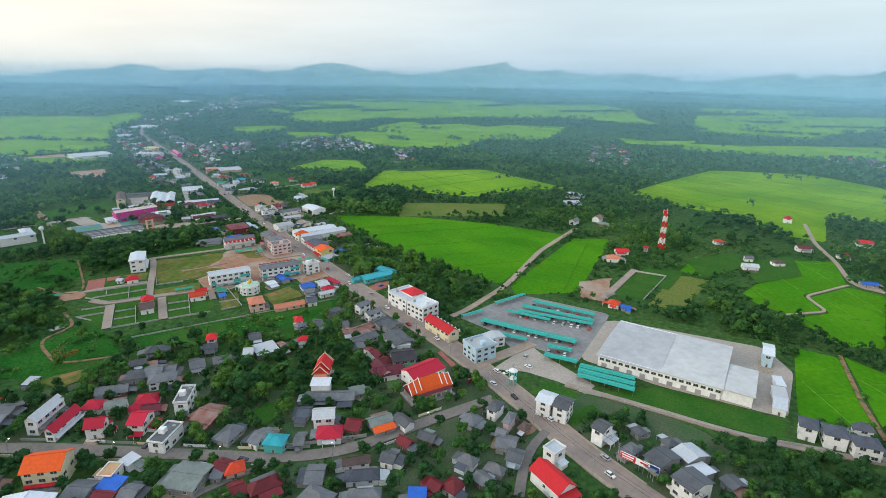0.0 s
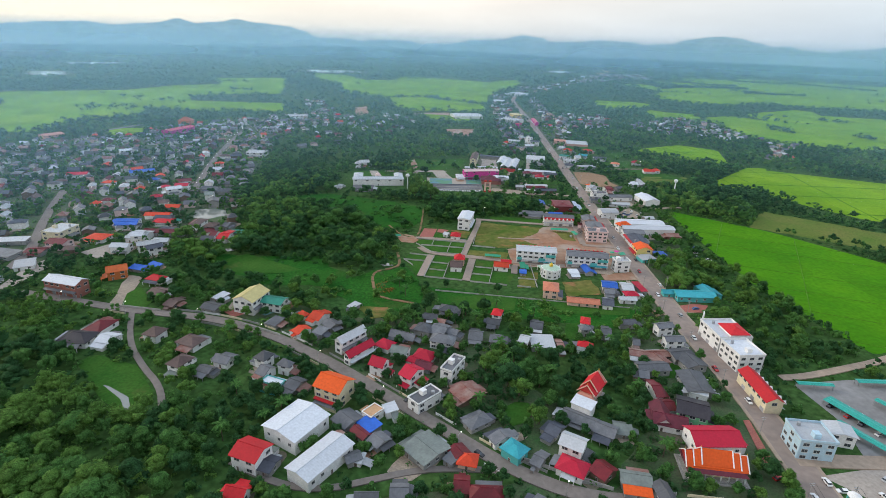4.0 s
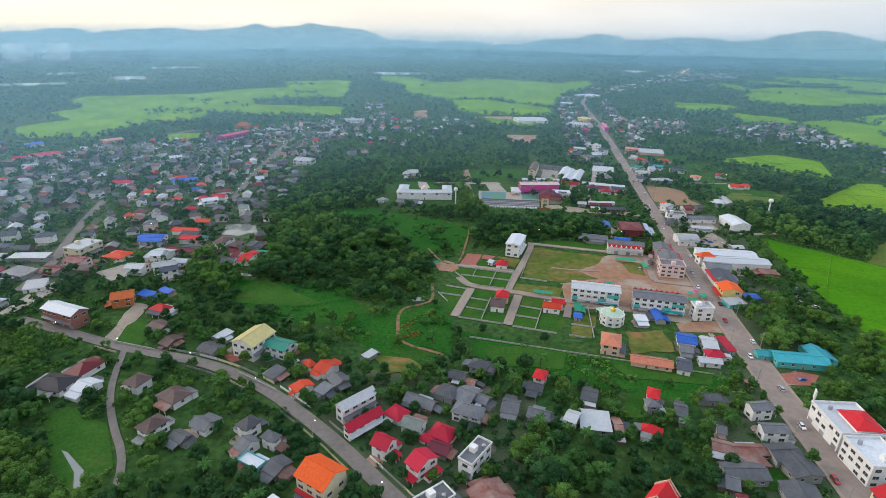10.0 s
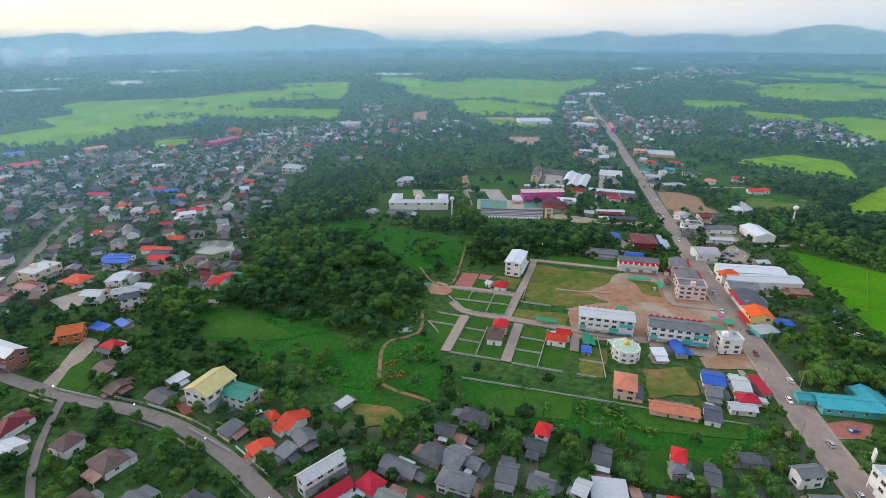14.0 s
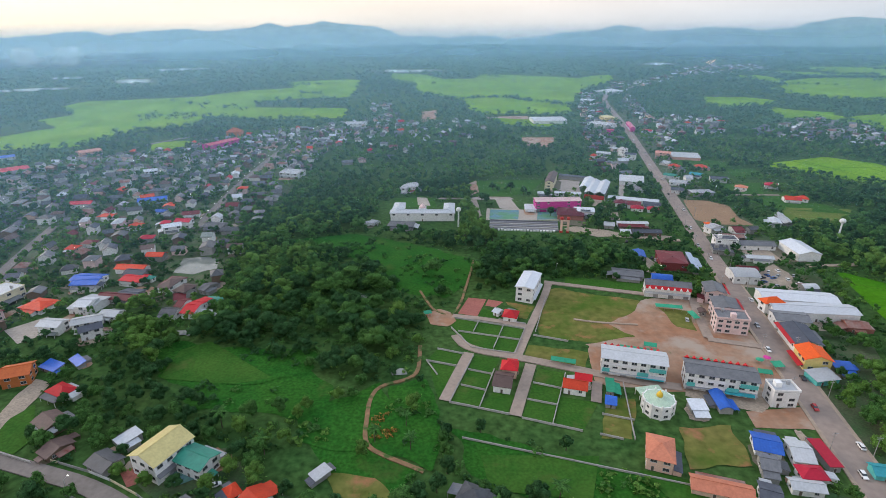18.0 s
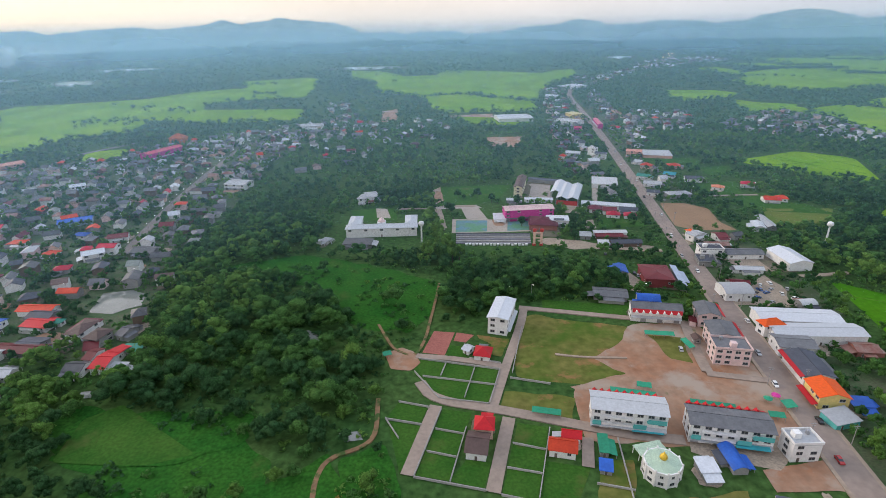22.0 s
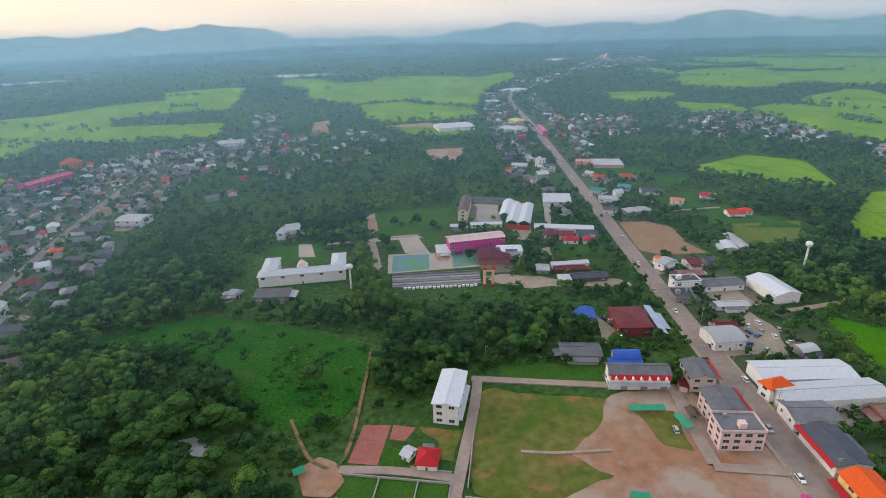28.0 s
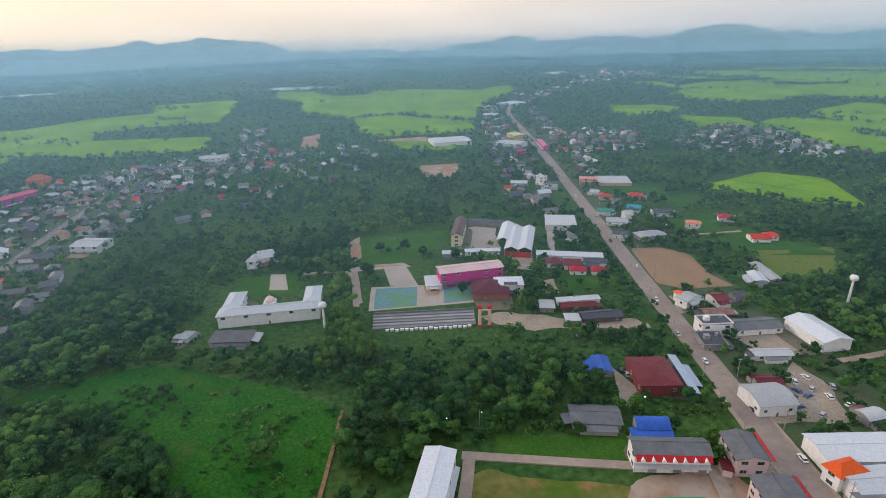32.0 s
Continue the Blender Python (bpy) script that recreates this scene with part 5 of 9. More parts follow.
house("shed", "blue", "greywall", 1, 2.8, 1, 52.0, 31.2, -44.1, 7.1, 5.4)
house("gable", "red", "white", 1, 6, 3, 93.8, -0.1, 77.3, 16.9, 10.1)
house("flat", "white", "white", 2, 7, 0.8, 106.9, 8.4, -94.1, 6.4, 7.5)
house("gable", "white", "white", 3, 8.5, 1.2, 133.0, 31.0, -75.4, 8.1, 10.8)
house("gable", "dark", "white", 3, 8.5, 1.2, 135.0, 23.1, -75.9, 7.7, 11.2)
house("gable", "dark", "white", 2, 8, 1.5, 133.4, 2.0, 88.5, 6.7, 9.2)
house("gable", "dark", "greywall", 1, 6, 1.5, 135.9, -24.0, 73.9, 9.0, 13.1)
house("gable", "white", "greywall", 1, 5.5, 1.2, 147.4, -30.3, 69.2, 9.3, 11.7)
house("shed", "white", "greywall", 1, 4, 0.8, 142.0, -37.0, 71.8, 7.0, 10.0)
house("gable", "dark", "white", 2, 8, 1.5, 129.2, -38.4, 72.4, 10.4, 12.6)
house("hip", "grey", "greywall", 1, 3.6, 1.5, 134.4, -11.6, -99.4, 6.4, 7.9)
house("hip", "dark", "greywall", 1, 3.6, 1.5, 150.8, -20.6, -113.5, 5.9, 6.5)
house("hip", "dark", "greywall", 1, 3.6, 1.5, 148.5, -7.8, -112.0, 6.4, 6.0)
house("gable", "dark", "greywall", 1, 3.6, 1, 144.9, -48.2, -116.9, 7.1, 7.7)
house("hip", "slate", "white", 2, 7, 2, 204.7, -59.1, -74.8, 7.9, 9.9)
house("hip", "slate", "white", 2, 7, 2, 206.8, -68.6, -67.0, 9.7, 10.0)
house("hip", "slate", "white", 2, 7, 2, 207.5, -79.6, -62.8, 11.0, 9.3)
house("hip", "slate", "white", 2, 7, 2, 219.0, -76.6, -61.9, 8.5, 5.0)
house("gable", "white", "bluewall", 2, 8, 1.2, 264.5, -25.7, -73.3, 6.1, 15.9)
house("shed", "white", "white", 1, 4, 0.8, 216.8, -45.0, -75.1, 6.4, 10.5)
house("shed", "palegrey", "white", 1, 4, 0.8, 226.5, -42.2, -66.3, 6.6, 11.7)
house("shed", "white", "white", 1, 3.2, 0.6, 240.7, -38.2, -58.5, 4.8, 9.3)
house("gable", "white", "white", 3, 10, 0.8, 51.8, 370.9, 71.2, 24.5, 11.6, front="white")
house("hip", "red", "white", 1, 3.6, 2, 38.7, 340.0, -15.2, 8.7, 9.5)
house("gable", "white", "white", 1, 2.8, 1, 31.8, 344.4, -40.6, 4.8, 6.1)
house("hip", "red", "peach", 1, 5.5, 2.5, 34.0, 287.0, -8.7, 8.2, 8.2)
house("gable", "brown", "white", 1, 4, 2, 30.5, 277.7, -12.4, 9.0, 12.1)
house("gable", "orangered", "white", 1, 4, 2, 62.4, 275.2, -14.3, 11.0, 7.7)
house("gable", "red", "white", 1, 3.6, 1.5, 67.2, 281.3, -12.9, 7.9, 4.8)
house("shed", "green", "greywall", 1, 2.8, 0.6, 78.1, 276.2, -9.9, 4.0, 9.7)
house("shed", "blue", "greywall", 1, 2.4, 0.6, 75.9, 265.7, -14.2, 5.1, 5.8)
ROW_A = house("gable", "palegrey", "white", 3, 9.5, 1.2, 92.0, 290.8, -12.8, 29.8, 12.6, front="palegrey")
ROW_B = house("gable", "grey", "white", 3, 9, 1.2, 127.5, 280.6, -14.0, 30.5, 12.8, front="palegrey")
house("flat", "palegrey", "white", 3, 8, 1, 149.4, 270.3, -0.5, 11.0, 8.2)
SHOP_B = house("gable", "grey", "white", 2, 8, 2, 135.7, 371.9, -11.5, 27, 10.2, front="palegrey")
house("barrel", "blue", "greywall", 1, 4, 2.5, 138.4, 388.8, -11.4, 12.9, 7.8)
house("shed", "blue", "greywall", 1, 3.2, 0.8, 136.4, 384.4, -11.5, 16.1, 4.3)
SHOP_C = house("gable", "grey", "pink", 2, 7.6, 1.5, 162.0, 368.0, 78, 14.8, 12, front="palegrey")
house("shed", "maroon", "pink", 1, 3.2, 0.6, 153.5, 364.8, 70.6, 6.3, 4.2)
SHOP_D = house("gable", "grey", "pink", 3, 9, 1.2, 158.4, 345.5, 79, 15, 14)
house("flat", "grey", "pink", 3, 8.6, 1, 155.6, 332.2, 79, 11.2, 16.5)
house("gable", "brown", "greywall", 1, 3.2, 0.8, 147.5, 347.5, 83.3, 5.5, 4.6)
house("gable", "white", "white", 1, 6, 1.2, 207.5, 362.0, -8.1, 41.7, 14.8)
house("gable", "white", "white", 1, 6, 1.2, 207.6, 347.0, -4.3, 45.4, 13.3)
house("gable", "grey", "white", 1, 6, 1.2, 189.9, 337.2, -10, 18, 13)
house("hip", "orange", "white", 2, 7, 2, 188.8, 354.0, 6.6, 12.5, 7.5)
SLATE_HALL = house("gable", "slate", "white", 1, 6, 1.5, 185.0, 318.6, 82, 21.5, 14)
ORANGE_HALL = house("gable", "orange", "yellowwall", 2, 6.8, 2, 179.9, 299.4, 82, 13.4, 13)
house("shed", "palegrey", "tealwall", 1, 3.2, 0.8, 177.0, 286.5, 11.2, 12.5, 8.7)
house("shed", "blue", "greywall", 1, 2.8, 0.6, 191.8, 295.1, -5.9, 9.3, 6.7)
house("barrel", "blue", "greywall", 1, 2.4, 1.6, 123.3, 267.4, 88.0, 13.1, 6.3)
house("shed", "white", "greywall", 1, 2.8, 0.6, 111.7, 263.7, -0.4, 7.4, 6.8)
house("gable", "rust", "brick", 1, 3.6, 1.5, 223.1, 333.8, -8.5, 11.5, 9.8)
house("hip", "peach", "peach", 2, 6, 2, 85.9, 234.2, -17.5, 10.5, 14.2)
house("gable", "peach", "peach", 1, 3.2, 1.5, 102.0, 218.8, -15.3, 20.5, 8.0)
house("gable", "slate", "white", 1, 3.6, 1.5, 116.9, 215.6, -20.4, 7.3, 11.5)
house("gable", "blue", "white", 1, 3.2, 1.2, 128.8, 241.3, -16.7, 10.4, 11.2)
house("gable", "grey", "greywall", 1, 3.6, 1.5, 124.1, 230.7, -14.4, 6.7, 8.8)
house("gable", "palegrey", "white", 1, 3.6, 1.5, 138.7, 236.8, -10.0, 8.0, 12.4)
house("shed", "crimson", "greywall", 1, 3.2, 0.6, 147.7, 236.4, 1.2, 5.1, 14.1)
house("hip", "crimson", "white", 1, 3.6, 1.5, 137.1, 226.5, -4.1, 9.6, 7.3)
house("gable", "palegrey", "white", 1, 3.2, 1, 132.1, 220.7, -8.7, 11.5, 6.1)
house("gable", "teal", "tealwall", 1, 4, 1.5, 178.6, 223.1, -7.6, 25.9, 11.4)
house("gable", "teal", "tealwall", 1, 3.2, 1.2, 163.7, 228.6, -8.8, 8.5, 7.0)
house("gable", "teal", "tealwall", 1, 4, 1.5, 190.7, 228.1, -92.1, 13.2, 9.7)
house("gable", "grey", "white", 2, 6, 1.2, 135.3, 181.4, 7.7, 10.6, 6.8)
house("gable", "grey", "white", 2, 5.5, 1.2, 133.8, 167.8, -1.9, 11.2, 6.9)
house("gable", "rust", "timber", 1, 3.2, 1, 109.0, 159.3, -21.7, 7.9, 7.8)
house("gable", "rust", "timber", 1, 3.2, 1, 119.6, 157.7, -0.3, 16.2, 6.9)
house("gable", "dark", "greywall", 1, 4, 1.2, 131.2, 155.6, 4.6, 12.3, 10.3)
house("gable", "dark", "greywall", 1, 4, 1.2, 110.5, 145.3, -0.2, 16.3, 9.2)
house("gable", "dark", "greywall", 1, 3.6, 1.5, 119.0, 190.3, -4.0, 7.7, 6.1)
house("hip", "grey", "greywall", 2, 5, 1.5, 89.7, 183.5, -2.8, 6.5, 6.2)
house("hip", "red", "white", 2, 7, 1.5, 91.4, 187.6, -22.0, 5.6, 8.5)
house("hip", "red", "white", 1, 3.6, 1.5, 84.4, 168.1, -25.2, 8.5, 5.5)
house("gable", "dark", "greywall", 1, 4, 1.5, 100.8, 180.1, -19.8, 5.7, 9.7)
house("gable", "dark", "greywall", 1, 3.6, 1.5, 64.0, 190.2, -19.9, 7.4, 10.2)
house("gable", "rust", "timber", 1, 2.8, 1, 70.9, 170.1, -5.0, 4.0, 11.3)
house("shed", "palegrey", "greywall", 1, 3.2, 0.8, 62.0, 172.8, -7.4, 12.9, 12.3)
house("gable", "grey", "greywall", 1, 3.2, 1.5, 113.3, 169.1, -17.1, 4.0, 6.1)
house("flat", "white", "white", 3, 9, 1, 164.5, 169.6, 87.2, 20.6, 18.3)
house("flat", "white", "white", 3, 9.5, 1, 160.9, 149.7, 89.6, 16.2, 14.2)
house("hip", "red", "white", 1, 11, 1.8, 167.0, 166.6, 85.9, 13.4, 11.3)
SHOP_R = house("gable", "red", "cream", 2, 7, 2.2, 151.6, 122.2, 82.7, 25.7, 8.8)
house("flat", "palegrey", "bluewall", 3, 9, 1, 148.6, 88.0, 77.1, 13.2, 14.3)
house("gable", "palegrey", "white", 2, 6, 1, 166.0, 92.0, 67.6, 9.3, 11.4)
house("hip", "maroon", "maroonwall", 1, 6, 1, 155.2, 419.2, 81.5, 22.6, 18.3)
house("shed", "bluewhite", "greywall", 1, 4, 0.5, 168.8, 417.7, 79.6, 29.8, 4.0)
house("gable", "blue", "greywall", 1, 3.2, 1, 137.4, 432.0, 81.0, 13.7, 8.2)
house("gable", "grey", "greywall", 1, 3.2, 1.2, 119.8, 398.8, -12.9, 20.2, 12.3)
house("gable", "white", "white", 1, 6, 2, 253.3, 439.4, 90.3, 26.6, 16.5)
house("gable", "grey", "white", 1, 4, 1.5, 229.1, 452.5, -3.2, 25.5, 11.8)
house("flat", "slate", "white", 2, 7, 0.8, 206.9, 454.3, -6.3, 15.9, 9.4)
house("gable", "rust", "timber", 1, 3.6, 1.2, 219.1, 469.2, -5.2, 17.0, 8.6)
house("gable", "maroon", "white", 1, 4, 1.5, 229.7, 484.8, 3.6, 8.8, 11.1)
house("gable", "dark", "greywall", 1, 4, 1.5, 242.7, 485.5, 13.6, 9.1, 7.0)
house("gable", "palegrey", "white", 1, 5.5, 1.5, 211.8, 485.1, 112.8, 8.8, 13.1)
house("hip", "orange", "white", 1, 6, 1.5, 209.3, 489.4, 2.7, 4.8, 7.8)
house("barrel", "palegrey", "white", 1, 5.5, 2, 192.5, 395.7, -3.5, 16.6, 15.5)
house("gable", "maroon", "greywall", 1, 4, 1, 201.4, 406.6, -7.1, 11.8, 6.3)
house("barrel", "palegrey", "greywall", 1, 3.2, 1.5, 225.5, 380.4, 4.9, 9.7, 7.3)
house("gable", "palegrey", "greywall", 1, 3.2, 1.2, 282.3, 513.6, 78.2, 28.2, 7.6)
house("gable", "white", "white", 1, 3.2, 1, 271.9, 507.2, 71.6, 15.7, 9.0)
house("gable", "red", "white", 1, 3.6, 1.5, 321.2, 571.9, -12.1, 14.4, 12.7)
house("flat", "slate", "greywall", 1, 3.2, 0.6, 199.2, 443.4, -13.1, 11.9, 13.4)
house("gable", "palegrey", "white", 1, 3.2, 1, 219.3, 427.8, -8.0, 18.5, 7.0)
house("gable", "pink", "pinkwall", 3, 10, 1.2, 96.2, 542.2, 4.9, 42.1, 13.5)
house("shed", "white", "white", 1, 3.2, 0.6, 72.1, 539.7, -1.9, 10.5, 14.8)
house("hip", "palegrey", "white", 2, 6, 1.5, -47.2, 597.3, -11.6, 7.9, 16.2)
house("gable", "palegrey", "white", 2, 6, 1.5, -40.6, 603.7, 16.4, 11.5, 17.2)
house("shed", "dark", "greywall", 1, 3.2, 0.6, -39.5, 489.9, -6.8, 22.0, 11.6)
house("hip", "palegrey", "white", 1, 3.2, 1.5, -64.5, 496.7, -15.9, 6.4, 8.7)
house("gable", "salmon", "salmonwall", 3, 8, 1.2, 265.3, 760.8, -25.0, 18.7, 14.0)
house("shed", "palegrey", "salmonwall", 1, 4, 0.6, 293.5, 762.0, -14.0, 33.8, 29.2)
house("hip", "orangered", "peach", 1, 3.6, 2, 289.0, 702.4, -21.0, 14.9, 11.2)
house("hip", "orangered", "peach", 1, 3.6, 2, 260.1, 706.0, -35.9, 12.9, 9.7)
house("hip", "crimson", "white", 1, 4, 2, 327.8, 620.5, -25.7, 13.3, 10.0)
house("hip", "peach", "white", 1, 3.6, 1.5, 294.2, 613.4, -29.5, 12.2, 9.1)
house("gable", "orangered", "white", 1, 4, 2, 319.4, 570.2, -30.1, 9.9, 7.4)
house("hip", "orangered", "white", 1, 4, 2, 331.4, 572.7, -21.7, 11.0, 8.2)
house("flat", "white", "white", 3, 9, 0.8, 218.2, 774.3, -50.6, 10.2, 7.6)
house("gable", "slate", "white", 2, 7, 1.2, 222.5, 754.4, -27.0, 14.1, 10.6)
house("gable", "palegrey", "white", 1, 4, 1, 194.4, 776.9, -25.4, 18.1, 13.6)
house("hip", "orangered", "white", 2, 6, 2, 175.2, 750.0, -29.4, 7.9, 7.9)
house("gable", "pinkroof", "pinkwall", 2, 7, 1.5, 287.6, 984.3, -98.4, 60.0, 8.4)
house("gable", "pinkred", "pinkwall", 3, 8, 1, 240.2, 929.1, -15.6, 11.4, 8.5)
house("gable", "yellow", "yellowwall", 3, 8, 1, 271.4, 1067.6, -78.1, 30.1, 22.6)
house("gable", "palegrey", "white", 2, 6, 1, 246.7, 1008.1, -42.1, 41.3, 31.0)
house("gable", "crimson", "white", 1, 4, 1.5, 304.3, 947.6, -38.6, 15.4, 11.5)
house("hip", "red", "white", 1, 4, 1.5, 463.9, 1048.1, -44.2, 17.9, 13.4)
house("hip", "palegrey", "greywall", 1, 4, 1.5, 245.9, 593.5, 4.7, 22.3, 12.3)
house("gable", "slate", "white", 1, 4, 1.5, 225.5, 600.4, -21.3, 12.1, 9.1)
house("gable", "palegrey", "white", 1, 4, 1.5, 237.1, 630.9, -24.5, 17.6, 13.2)
house("gable", "tealgreen", "white", 1, 4, 1.5, 238.6, 659.0, -29.8, 13.7, 10.3)
house("gable", "teal", "white", 1, 4, 1.5, 268.3, 663.6, -32.5, 12.7, 9.5)
house("gable", "slate", "white", 1, 4, 1.5, 285.0, 646.1, -12.8, 17.1, 12.8)
house("gable", "palegrey", "white", 1, 4, 1.5, 256.4, 721.4, -45.1, 9.7, 7.3)
house("gable", "pinkred", "pinkwall", 3, 9, 1.5, -330.5, 816.5, 66.6, 55.7, 17)
house("hip", "orangetile", "orangewall", 1, 9, 5, -347.0, 904.9, -3.0, 22.1, 16.6)
house("gable", "salmon", "salmonwall", 2, 7, 1.5, -486.1, 761.8, 53.7, 26.7, 20.0)
house("gable", "blue", "bluewall", 1, 4, 1.5, -285.3, 554.6, 24.2, 25.7, 14.3)
house("gable", "orangered", "white", 1, 6, 1.5, -291.6, 557.0, 36.2, 12.3, 9.3)
house("gable", "white", "white", 2, 6, 1.5, -345.0, 658.8, 33.5, 14.7, 11.0)
house("gable", "palegrey", "white", 2, 6, 1.5, -181.1, 657.7, -12.8, 23.2, 20.3)
house("gable", "dark", "greywall", 1, 4, 1.5, -191.8, 482.3, -9.7, 18.1, 13.5)
house("gable", "white", "white", 2, 5.5, 1.5, -226.0, 476.6, 31.3, 14.8, 11.1)
house("hip", "crimson", "white", 1, 4, 1.5, -237.5, 488.3, 17.8, 8.6, 8.6)
house("gable", "crimson", "white", 2, 6, 1.5, -220.9, 487.4, -1.4, 13.5, 10.1)
house("gable", "maroon", "white", 1, 4, 1.5, -227.7, 513.2, 18.7, 14.7, 11.4)
house("hip", "blue", "white", 1, 3.6, 1.5, -260.1, 519.4, -1.5, 11.2, 8.4)
house("hip", "crimson", "greywall", 1, 3.6, 1.5, -234.3, 454.1, 11.0, 11.2, 8.4)
house("hip", "orangered", "white", 1, 4, 1.5, -258.3, 481.4, -1.3, 10.3, 7.7)
house("hip", "orangered", "white", 1, 4, 1.5, -298.3, 504.6, -1.4, 13.0, 9.8)
house("gable", "crimson", "white", 1, 4, 1.5, -345.0, 540.5, 8.6, 20.1, 10.7)
house("hip", "orangered", "peach", 1, 4, 2, -277.2, 430.4, -1.1, 8.2, 8.2)
house("gable", "orangered", "white", 1, 4, 1.5, -211.7, 396.2, -4.7, 21.6, 9.4)
house("gable", "blue", "white", 1, 4, 1.2, -227.6, 372.7, 5.3, 17.1, 10.8)
house("gable", "white", "white", 2, 6, 1.5, -206.2, 341.7, -0.7, 9.0, 13.0)
house("gable", "slate", "white", 2, 6, 1.5, -185.6, 313.8, 38.7, 11.5, 8.2)
house("gable", "maroon", "greywall", 1, 3.6, 1.5, -193.6, 354.1, -6.3, 28.0, 9.6)
house("hip", "brown", "white", 2, 5.5, 1.8, -171.4, 370.3, -10.0, 9.3, 16.3)
house("hip", "brown", "greywall", 2, 5.5, 1.8, -159.0, 363.0, -14.5, 9.7, 11.5)
house("gable", "dark", "white", 1, 4, 1.5, -154.2, 336.1, -4.9, 9.9, 9.0)
house("gable", "red", "white", 1, 4, 1.5, -143.2, 341.2, -5.6, 8.6, 16.0)
house("gable", "maroon", "white", 1, 4, 1.5, -152.0, 346.4, -9.0, 5.4, 11.0)
house("shed", "palegrey", "white", 1, 2.8, 0.6, -135.4, 336.7, -5.6, 8.6, 6.0)
house("shed", "tealgreen", "greywall", 1, 2.8, 0.6, -136.4, 352.4, -5.2, 10.5, 6.7)
house("gable", "dark", "greywall", 1, 3.6, 1.5, -147.5, 368.9, -21.2, 6.0, 11.6)
house("gable", "slate", "greywall", 1, 3.6, 1.5, -204.4, 389.1, -7.4, 14.9, 11.3)
house("gable", "palegrey", "white", 1, 3.6, 1.5, -187.1, 333.6, -6.5, 11.7, 8.2)
house("hip", "tealgreen", "white", 1, 3.2, 1.2, -191.9, 382.3, -7.2, 6.0, 5.3)
house("gable", "red", "white", 2, 7, 2, -72.7, 98.5, -27.5, 12.2, 11.5)
house("gable", "slate", "greywall", 1, 3.2, 1.2, -65.9, 94.8, -24.7, 6.4, 8.8)
house("gable", "red", "white", 1, 4, 2, -74.2, 81.2, -18.9, 7.9, 6.5)
house("gable", "grey", "greywall", 1, 3.2, 1.5, -29.7, 76.6, -4.9, 8.7, 4.6)
house("gable", "grey", "greywall", 1, 3.2, 1.5, -18.2, 77.7, -4.9, 6.9, 7.8)
house("hip", "maroon", "timber", 1, 4, 2, 12.3, 73.7, -7.9, 12.4, 7.4)
house("gable", "maroon", "timber", 1, 3.2, 1.5, 4.3, 79.1, -11.1, 6.1, 9.0)
house("gable", "grey", "greywall", 1, 3.2, 1, -35.3, 95.9, 23.3, 6.6, 5.8)
house("hip", "salmonroof", "white", 1, 4, 2, 358.0, 121.6, -51.4, 12.5, 9.4)
house("gable", "red", "white", 1, 3.6, 1.5, 381.8, 126.6, -48.8, 12.0, 9.0)
house("hip", "orangered", "white", 1, 3.6, 2, 269.2, 71.6, -68.6, 8.2, 8.2)
house("gable", "blue", "greywall", 1, 2.8, 1, 270.3, 63.3, -60.5, 7.1, 7.1)
house("gable", "maroon", "white", 1, 4, 1.5, 518.8, 16.6, -52.3, 12.8, 9.6)
house("hip", "orangered", "white", 1, 3.6, 1.5, 481.2, 78.9, -41.2, 8.7, 8.7)
house("hip", "red", "white", 2, 6, 2, 624.8, 57.0, -63.0, 9.2, 6.9)
house("gable", "red", "white", 1, 4, 1.5, 584.9, -19.1, -70.8, 14.0, 10.5)
house("gable", "blue", "greywall", 1, 3.2, 1, 452.5, -43.1, -61.0, 12.0, 9.0)
house("gable", "palegrey", "white", 1, 3.6, 1.5, 425.9, 33.5, -56.5, 12.9, 9.7)
house("gable", "grey", "white", 1, 3.6, 1.5, 447.5, 41.4, -58.2, 7.6, 7.6)
house("hip", "brown", "white", 1, 3.6, 1.5, 454.6, 20.3, -41.6, 10.7, 8.1)
house("hip", "orangered", "white", 1, 3.6, 1.5, 522.4, -15.3, -62.8, 6.2, 6.2)
house("gable", "palegrey", "bluewall", 1, 4, 1.2, 560.5, 290.2, -83.2, 19.5, 14.6)
house("gable", "white", "white", 1, 4, 1.2, 515.8, 267.4, -40.3, 18.9, 14.2)
house("hip", "red", "white", 1, 3.6, 1.5, 408.2, 116.5, -61.4, 4.7, 6.0)
house("gable", "crimson", "white", 1, 4, 1.5, -519.1, 670.0, 50.0, 33.1, 24.8)
house("gable", "crimson", "white", 1, 4, 1.5, -535.2, 646.3, 42.9, 16.3, 12.2)
house("gable", "blue", "white", 1, 4, 1.5, -580.8, 735.8, 48.6, 21.5, 16.1)
house("gable", "palegrey", "white", 1, 4, 1.5, -492.5, 607.1, 42.4, 16.9, 12.7)
house("gable", "white", "white", 1, 6, 1.5, 161.9, 1058.9, 4.4, 60.0, 49.1)
house("gable", "white", "white", 2, 7, 1.5, 293.1, 1346.1, -27.9, 29.4, 22.1)
house("gable", "white", "white", 2, 7, 1.5, 391.7, 1553.4, 36.9, 60.0, 51.2)
house("gable", "palegrey", "white", 2, 7, 1.5, -174.4, 1003.5, 4.3, 36.8, 27.6)
house("gable", "palegrey", "white", 1, 4, 1.5, -206.9, 345.3, -9.0, 15.0, 19.3)
house("hip", "orangered", "white", 1, 3.2, 1.8, -236.8, 343.7, -11.9, 16.4, 13.7)
house("gable", "blue", "white", 1, 3.6, 1.2, -230.9, 379.8, -3.4, 20.0, 12.3)
